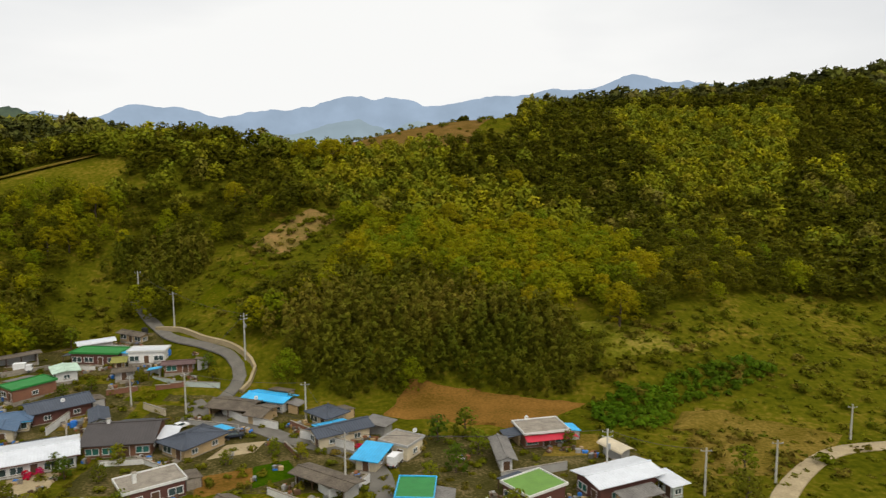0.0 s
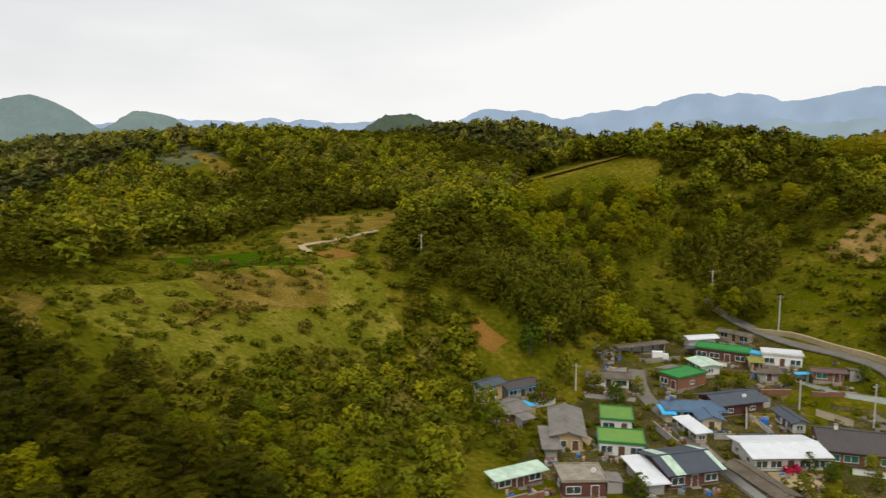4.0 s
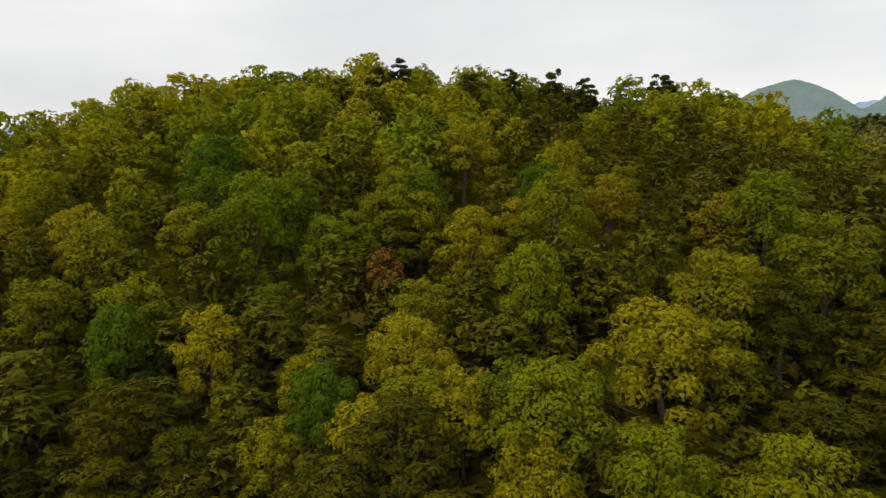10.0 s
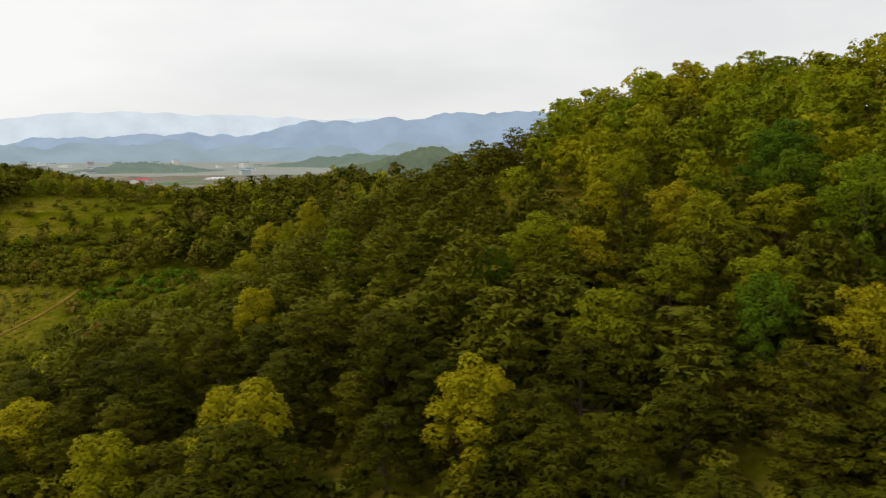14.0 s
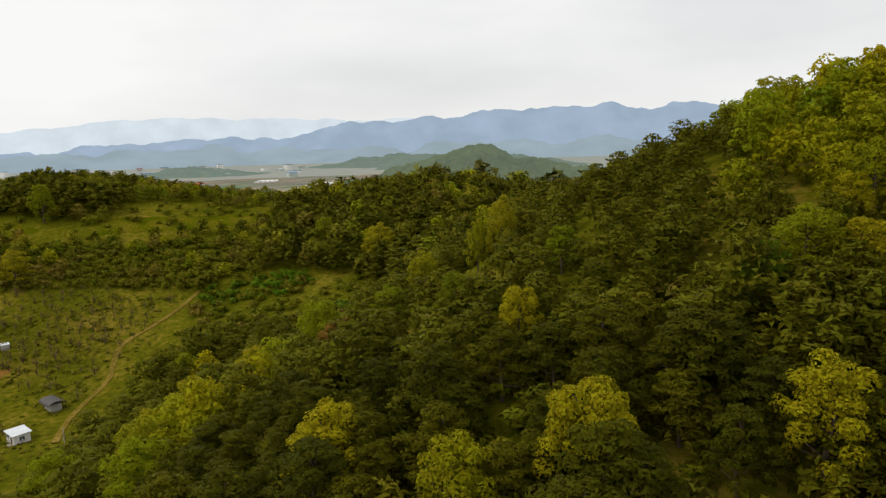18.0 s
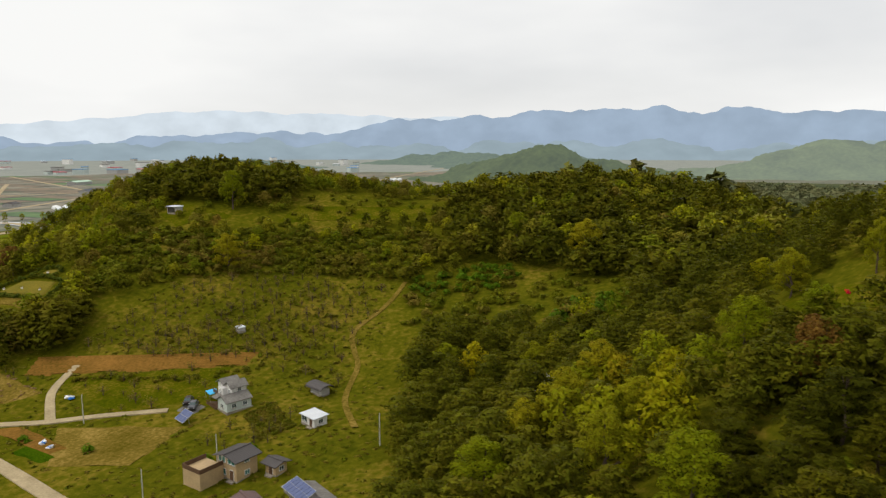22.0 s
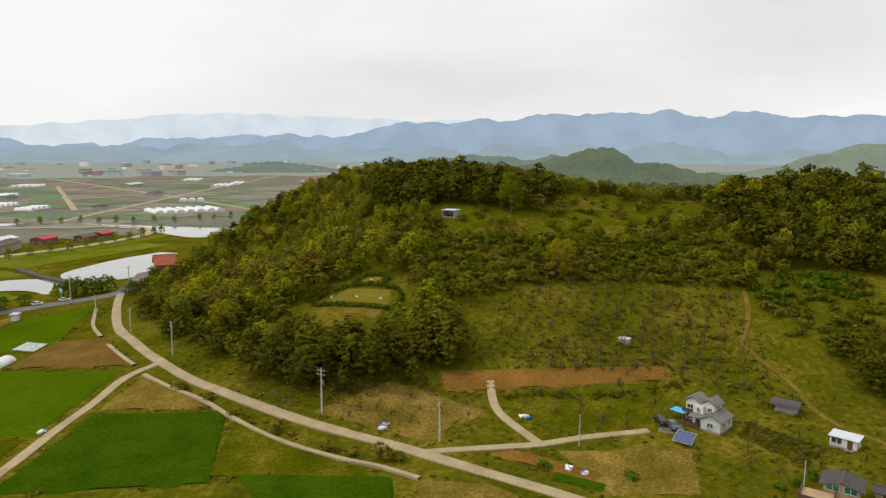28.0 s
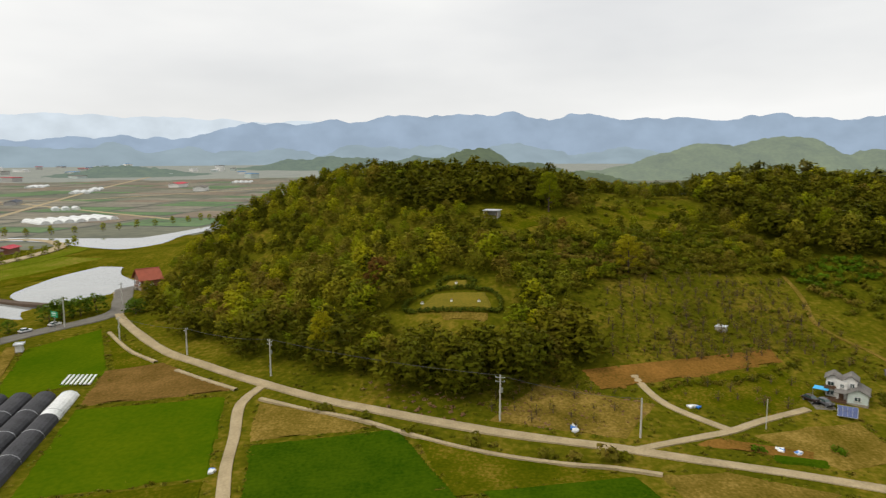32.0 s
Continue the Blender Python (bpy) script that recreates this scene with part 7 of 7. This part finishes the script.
deck.matrix_basis = pose(-158.6, -201.8, ground_z(-158.6, -201.8) + 2.5, 0, 0, 78) @ Matrix.Diagonal((0.8, 0.8, 0.8, 1))
part("floor_slab", Solid().box(-2.6, -2.6, -4.2, 2.6, 2.6, 0.1), tan_wall, deck)
for s in (-1, 1):
    part("railing", Solid().box(s * 2.6 - 0.06, -2.6, 0.1, s * 2.6 + 0.06, 2.6, 0.95), dark_wood, deck)
part("railing", Solid().box(-2.5, -2.66, 0.1, 2.5, -2.54, 0.95), dark_wood, deck)
panel_blue = surface("panel_blue", (0.035, 0.05, 0.12), (0.06, 0.08, 0.19), 0.8, 0.12, 0.0, spec=0.7)


def solar_rack(x, y, z, ang, tilt, cols, rows, stand=True):
    top = tagged(new("solar_panels"), "rack of blue solar panels" + (" on a steel frame" if stand else " on a roof"), "solar panel")
    top.matrix_basis = pose(x, y, z, 0, 0, ang) @ Matrix.Diagonal((0.75, 0.75, 0.75, 1))
    turn = pose(0, 0, 0.0, tilt, 0, 0)
    rack = part("rack", Solid().box(-cols * 0.55, -rows * 0.85, -0.08, cols * 0.55, rows * 0.85, -0.02), steel, top)
    rack.matrix_basis = turn
    for i in range(cols):
        for j in range(rows):
            px, py = (i - cols / 2 + 0.5) * 1.06, (j - rows / 2 + 0.5) * 1.64
            part("panel", Solid().box(px - 0.5, py - 0.79, -0.02, px + 0.5, py + 0.79, 0.03), panel_blue, rack)
    if stand:
        for s in (-1, 1):
            part("leg", Solid().tube((s * cols * 0.4, 0.4, -1.9), (s * cols * 0.4, 0.4, 0), 0.06, None, 6), steel, top)


solar_rack(-173.8, -220, ground_z(-173.8, -220) + 1.25, 70, 32, 4, 2)
solar_rack(-154.9, -181.9, ground_z(-156.5, -181) + 3.45, 62, 20, 7, 2, False)
can = tagged(new("carport"), "blue tarpaulin canopy on thin posts", "carport")
can.matrix_basis = pose(-183, -221.5, ground_z(-183, -221.5), 0, 0, 60) @ Matrix.Diagonal((0.75, 0.75, 0.7, 1))
part("canopy", Solid().slab([(-1.8, -1.3, 2.2), (1.8, -1.3, 2.2), (1.8, 1.3, 2.4), (-1.8, 1.3, 2.4)], 0.06), sky_sheet, can)
for sx in (-1, 1):
    for sy in (-1, 1):
        part("post", Solid().tube((sx * 1.7, sy * 1.2, 0), (sx * 1.7, sy * 1.2, 2.2), 0.04, None, 5), steel, can)

# ---- fruit trees in the orchards ----
bare_leaves = leafage("bud_leaves", [(0.11, 0.09, 0.012), (0.14, 0.125, 0.010), (0.13, 0.085, 0.03)])
fruit = tree_kind("fruit_tree", bush_blobs, 310, 3.0, 3.4, 90, 0.3, bare_leaves, 0.4, 1.2, 6, "pruned fruit tree just coming into leaf")
orchard_rng = np.random.default_rng(6)
n_fruit = 0
for outline, step in (([(-160, -287), (-158, -264), (-175, -259), (-178, -278)], 3.6), ([(-171, -232), (-185, -223), (-194, -227), (-177, -256)], 4.4), (ORCHARD, 4.0), ([(-196, -226), (-206, -216), (-226, -214), (-240, -232), (-216, -262), (-186, -264)], 3.2), ([(-166, -210), (-172, -196), (-182, -202), (-176, -213)], 3.4), ([(-168, 94), (-162, 116), (-180, 128), (-188, 98)], 5.0)):
    for x, y, s, tint in scatter(outline, step, 0.85, 0.75, 0.2, seed=int(step * 10)):
        m = pose(x, y, ground_z(x, y), 0, 0, orchard_rng.uniform(0, 360)) @ Matrix.Diagonal((s, s, s, 1))
        (fruit if n_fruit == 0 else copy_thing(fruit, m)).matrix_basis = m
        n_fruit += 1

drape("yard_parking", [(-176, -225), (-177, -220.5), (-180.5, -220), (-181, -225.5)], asphalt, 8, 8, "grey parking place beside the white house", "yard", 0.14)
drape("net_bed", [(-153.6, -238), (-153.2, -230), (-155.2, -229), (-156, -238)], green_crop, 10, 14, "vegetable bed under green netting", "garden", 0.2, relief=furrows(5, 0.15))
row_rng = np.random.default_rng(19)
for k in range(7):
    a, b = Vector((-180.5, -211.5)).lerp(Vector((-186, -209.5)), k / 6), Vector((-172.5, -202)).lerp(Vector((-177.5, -198.8)), k / 6)
    run = [a.lerp(b, f) for f in np.linspace(0, 1, 16)]
    wood("berry_row", [(p.x + row_rng.normal() * 0.15, p.y + row_rng.normal() * 0.15, row_rng.uniform(0.28, 0.42), row_rng.uniform()) for p in run], bushes, meadow_leaves, "row of low fruit bushes below the white house", "bushes")
wood("terrace_hedge", [(x + row_rng.normal() * 0.5, y + row_rng.normal() * 0.5, row_rng.uniform(0.35, 0.6), row_rng.uniform()) for x, y in smooth_line([(-177, -252), (-182.5, -243), (-187, -232.5), (-194, -224.6), (-198, -221)], 0.9)], bushes, meadow_leaves, "brambles along the terrace edge", "shrubs")
wood("garden_bushes", [(-157.4, -239.7, 0.7, 0.2), (-157, -239, 0.6, 0.4), (-158.9, -226, 0.9, 0.3), (-166, -203.5, 0.8, 0.1), (-168, -201, 0.9, 0.15), (-164, -206, 0.7, 0.3)], bushes, fresh_leaves, "fresh green bushes by the gardens", "shrubs")

# ---- hillside tomb: two lawns within clipped hedges ----
lawn = surface("lawn", (0.085, 0.078, 0.006), (0.17, 0.125, 0.014), 0.2, 0.95, 0.4, 14, spec=0.1)
drape("tomb_lawn", [(-197, -306), (-197, -286.5), (-203.5, -289), (-203.5, -302)], lawn, 16, 12, "mown lawn terrace of a family tomb", "lawn", 0.25)
drape("tomb_lawn_upper", [(-205.5, -300.5), (-205.5, -293.5), (-208.8, -294.5), (-208.8, -299)], lawn, 10, 8, "upper mown lawn of the tomb", "lawn", 0.25)
drape("tomb_apron", [(-192.5, -298), (-193, -287), (-196, -287), (-196, -300)], straw, 10, 8, "sandy apron below the tomb", "lawn", 0.18)
hedge_mat = leafage("hedge_leaves", [(0.045, 0.062, 0.005), (0.075, 0.085, 0.006)], 0.15, "tint")
for pts in ([(-196.3, -306.5), (-196, -300), (-195.8, -293), (-196.3, -286)], [(-197, -285.5), (-200.5, -285.6), (-203.5, -288), (-204.6, -293)], [(-196.8, -307.2), (-200, -308), (-203, -304.5), (-204.6, -300), (-204.8, -293)], [(-205, -301), (-208, -301), (-209.6, -297.5), (-208.2, -293.2), (-205.5, -292.8)]):
    line = smooth_line(pts, 0.8)
    wood("hedge", [(x, y, 0.85, orchard_rng.uniform(0, 1)) for x, y in line], [lump(bush_blobs, 120 + i, 1.8, 1.7, 80, 0.42, 0.4, 1.0) for i in range(3)], hedge_mat, "clipped evergreen hedge round a tomb lawn", "hedge")
for x, y in ((-199.5, -304), (-199.5, -297), (-199.5, -290.5), (-207, -297)):
    top = tagged(new("gravestone"), "small pale stone marker on the lawn", "gravestone", group="stones of the tomb")
    top.matrix_basis = pose(x, y, ground_z(x, y) + 0.2, 0, 0, 80) @ Matrix.Diagonal((0.6, 0.6, 0.6, 1))
    part("slab", Solid().box(-0.55, -0.3, -0.1, 0.55, 0.3, 0.3), frame_white, top)
    part("headstone", Solid().box(-0.3, 0.12, 0.3, 0.3, 0.28, 0.95), old_concrete, top)


# ---- tunnels, river trees, the plain ----
shade_net = surface("shade_net", (0.016, 0.016, 0.018), (0.045, 0.045, 0.05), 0.4, 0.7, 0.2)
film = surface("film", (0.42, 0.43, 0.42), (0.66, 0.67, 0.65), 0.4, 0.35, 0.1)
teal_film = surface("teal_film", (0.13, 0.22, 0.22), (0.24, 0.34, 0.34), 0.5, 0.3, 0.1)


def tunnel(x, y, ang, L, W, cover_mat, end_mat, label, bare=0.0, n=12, group="growing tunnels", worn=()):
    """A plastic tunnel: a ribbed half-round cover, ends, and a stretch rolled back to the film."""
    top = tagged(new("tunnel"), label, "greenhouse", group=group)
    top.matrix_basis = pose(x, y, ground_z(x, y), 0, 0, ang)
    H = W * 0.42

    def arch(x0, x1, swell):
        s = Solid()
        steps = max(1, int((x1 - x0) / 3))
        for i in range(steps + 1):
            px = x0 + (x1 - x0) * i / steps
            for k in range(9):
                a = math.pi * k / 8
                s.v.append((px, -W / 2 * swell * math.cos(a), H * swell * math.sin(a) ** 0.8 + 0.05 * (i % 2)))
        s.f = [tuple(int(q) for q in f) for f in grid_faces(steps + 1, 9)]
        return s

    part("cover", arch(-L / 2, L / 2 - bare, 1.0), cover_mat, top)
    if bare:
        part("film_cover", arch(L / 2 - bare, L / 2, 0.97), film, top)
    for x0, x1 in worn:
        p = arch(x0 - L / 2, x1 - L / 2, 1.008)
        p.f = [f for i, f in enumerate(p.f) if 2 <= i % 8 <= 6]
        part("bare_film", p, film, top, "white film where the net is pulled back")
    for s in (-1, 1):
        e = Solid().poly([(s * (L / 2 - 0.05), -W / 2 * math.cos(math.pi * k / 8) * 0.97, H * 0.97 * math.sin(math.pi * k / 8) ** 0.8) for k in range(9)][:: s])
        part("end_sheet", e, end_mat, top)
    for k in range(3):
        part("hoop", arch(-L / 2 + L * (k + 1) / 4 - 0.06, -L / 2 + L * (k + 1) / 4 + 0.06, 1.012), steel, top)


base_n, base_f = Vector((-118.3, -371.4)), Vector((-157, -386.6))
step_n = Vector((-1.35, 4.35))
for k in range(5):
    a, b = base_n + step_n * k, base_f + step_n * k
    c, d = (a + b) / 2, b - a
    tunnel(c.x, c.y, math.degrees(math.atan2(d.y, d.x)), d.length, 4.1, shade_net, teal_film, "long tunnel under dark grey shade net", (0, 0, 0, 0, 13)[k], worn=(((28, 30), (33, 34.5), (37, 39)), ((20, 23), (26, 30)), ((6, 13),), (), ())[k])
for k in range(3):
    a = Vector((-116.4, -363.1)) + Vector((-1.5, 5.3)) * k
    b = a + Vector((36, 17))
    c, d = (a + b) / 2, b - a
    tunnel(c.x, c.y, math.degrees(math.atan2(d.y, d.x)), d.length, 4.6, shade_net, film, "long tunnel under dark grey shade net", 0, worn=(((0.2, 2.5),), ((0.2, 1.8),), ())[k])
for k in range(7):
    m = Vector((-168.5, -369.5)).lerp(Vector((-168, -375.5)), k / 6)
    strip("mulch_row", [(m.x, m.y), (m.x - 6, m.y - 2.5)], 0.42, film, "row of white plastic mulch", "mulch", 0.3, 0.25, 0.0, kind="")
roadside = leafage("roadside_leaves", [(0.05, 0.085, 0.006), (0.07, 0.11, 0.006)])
road_tree = tree_kind("roadside_tree", oak_blobs, 320, 6.5, 6.5, 520, 0.55, roadside, 0.35, 1.0, 6, "rounded green tree beside the river road")
for i, (x, y, s) in enumerate(((-158, -428, 1), (-163, -427.5, 0.9), (-168, -427, 1), (-173, -426, 0.9), (-178, -425, 1.0), (-184, -425.5, 1.0), (-190, -422, 1.2), (-196, -420, 0.9), (-205, -421, 0.7), (-216, -417, 1.1), (-220, -416, 1.2), (-224, -413, 1.1), (-227, -410, 1.1), (-224, -395, 0.9), (-226, -397, 0.7), (-140, -430, 1.0), (-148, -430, 1.1), (-130, -432, 1.0))):
    m = pose(x, y, ground_z(x, y), 0, 0, i * 51) @ Matrix.Diagonal((s * 1.15, s * 1.15, s * 0.85, 1))
    (road_tree if i == 0 else copy_thing(road_tree, m)).matrix_basis = m
young = leafage("young_leaves", [(0.19, 0.19, 0.02), (0.15, 0.17, 0.02)])
young_tree = tree_kind("young_tree", oak_blobs, 330, 6.0, 3.6, 110, 0.9, young, 0.35, 1.0, 4, "young yellow-green tree on the embankment")
run = smooth_line([(-200, -521), (-247, -518), (-289, -516), (-330, -519), (-372, -528)], 9)
run2 = smooth_line([(-300, -690), (-348, -665), (-386, -629), (-410, -590), (-440, -560), (-520, -530)], 11)
for i, (x, y) in enumerate(list(run) + list(run2)):
    m = pose(x, y, ground_z(x, y), 0, 0, i * 51) @ Matrix.Diagonal((1, 1, 0.9 + 0.2 * (i % 2), 1))
    (young_tree if i == 0 else copy_thing(young_tree, m)).matrix_basis = m
far_rng = np.random.default_rng(21)
for bx, by, k, L, ang in ((-478, -640, 7, 34, 60), (-458, -800, 4, 16, 115), (-447, -746, 4, 14, 115), (-558, -930, 3, 16, 115), (-585, -710, 3, 22, 40), (-836, -883, 3, 50, 30), (-900, -905, 2, 60, 30), (-960, -1050, 3, 60, 30), (-700, -1100, 4, 40, 30), (-1150, -820, 4, 50, 20), (-1050, -640, 3, 50, 20)):
    for i in range(k):
        u = radians(ang + 90)
        tunnel(bx + i * 8 * math.cos(u), by + i * 8 * math.sin(u), ang, L, 7, film, film, "white plastic greenhouse on the plain", 0, group="greenhouses on the plain")
for i, (x, y, ang, L, W, h, rm, wm, lab) in enumerate(((-300, -628, 40, 34, 14, 5, blue_sheet, white_wall, "factory hall with a blue metal roof"), (-322, -655, 40, 40, 14, 5, sky_sheet, white_wall, "factory hall with a bright blue metal roof"), (-282, -598, 40, 26, 12, 5, blue_sheet, white_wall, "factory hall with a blue metal roof"),
        (-262, -534, 30, 24, 12, 4.5, brown_slate, grey_wall, "barn with a dark brown roof by the dyke"), (-285, -545, 30, 22, 11, 4.5, brown_slate, grey_wall, "barn with a dark brown roof by the dyke"), (-312, -550, 20, 14, 9, 4, red_sheet, brick_wall, "farmhouse with a red roof beyond the river"), (-300, -566, 20, 16, 9, 4, white_sheet, white_wall, "shed with a white roof beyond the river"), (-330, -541, 15, 12, 8, 3.5, purple_tile, brick_wall, "farmhouse with a rust-red roof beyond the river"), (-345, -545, 15, 12, 8, 3.5, red_sheet, brick_wall, "farmhouse with a red roof beyond the river"),
        (-520, -870, 30, 26, 12, 4, navy_tile, grey_wall, "dark-roofed barn on the plain"), (-640, -800, 30, 30, 12, 4, navy_tile, grey_wall, "dark-roofed barn on the plain"), (-760, -960, 20, 40, 14, 5, mint_sheet, grey_wall, "long green-roofed barn on the plain"), (-900, -745, 20, 36, 16, 6, grey_slate, white_wall, "grey-roofed farm hall on the plain"), (-990, -830, 10, 40, 16, 6, red_sheet, white_wall, "red-roofed hall on the plain"), (-480, -700, 30, 16, 10, 4, black_tile, grey_wall, "dark-roofed barn on the plain"))):
    house(lab, x, y, ang, L, W, h, "gable", rm, wm, pitch=0.25, windows=i < 9)
for i in range(46):
    a, r = far_rng.uniform(118, 146), far_rng.uniform(1500, 3000)
    x, y = -30 - r * math.sin(radians(a)), -170 + r * math.cos(radians(a))
    if ground_z(x, y) < 6:
        top = tagged(new("town_building"), "pale building of a distant town", "building", group="distant town")
        w, d, h = far_rng.uniform(14, 40), far_rng.uniform(12, 24), far_rng.uniform(4, 9) if i % 9 else far_rng.uniform(12, 17)
        top.matrix_basis = pose(x, y, ground_z(x, y), 0, 0, far_rng.uniform(0, 90))
        part("wall", Solid().box(-w / 2, -d / 2, -2, w / 2, d / 2, h), (white_wall, mint_wall, grey_wall)[i % 3], top)
        part("roof", Solid().box(-w / 2 - 0.4, -d / 2 - 0.4, h, w / 2 + 0.4, d / 2 + 0.4, h + 1), (blue_sheet, grey_slate, white_sheet, red_sheet)[i % 4], top)
sign = tagged(new("road_sign"), "green road sign on a grey post", "road sign")
sign.matrix_basis = pose(-209.5, -410, ground_z(-209.5, -410), 0, 0, 70)
part("post", Solid().tube((0, 0, -0.3), (0, 0, 5.4), 0.1, None, 6), steel, sign)
part("board", Solid().box(-1.5, -0.05, 3.6, 1.5, 0.05, 5.2), paint("sign_green", (0.02, 0.28, 0.13)), sign)
part("lettering_bar", Solid().box(-1.1, -0.07, 4.6, 1.1, -0.05, 4.85).box(-0.9, -0.07, 4.0, 0.7, -0.05, 4.25), frame_white, sign)
house("small white hut with a red door by the track", -189.5, -404, 30, 2.6, 2.2, 2.2, "flat", white_sheet, white_wall, name="hut", windows=False)
for i, (x, y, s) in enumerate(((-159.5, -269, 1.0), (-172, -247, 0.8), (-205, -300, 0), (-157, -233.5, 0.5), (-158, -236, 0.45), (-136.2, -324.6, 0.5), (-127, -381, 1.0))):
    if s:
        top = tagged(new("field_rubbish"), "heap of white plastic sheet at a field edge", "rubbish", group="heaps at the field edges")
        top.matrix_basis = pose(x, y, ground_z(x, y) + 0.15, 0, 0, i * 40)
        for k in range(4):
            px, py = far_rng.uniform(-1, 1) * s, far_rng.uniform(-0.6, 0.6) * s
            part("sheet", Solid().slab([(px - 0.7 * s, py - 0.4, 0.3), (px + 0.7 * s, py - 0.5, 0.15 * k), (px + 0.6 * s, py + 0.4, 0.35), (px - 0.6 * s, py + 0.5, 0.1)], 0.3), (film, frame_white, blue_plastic, film)[k], top)
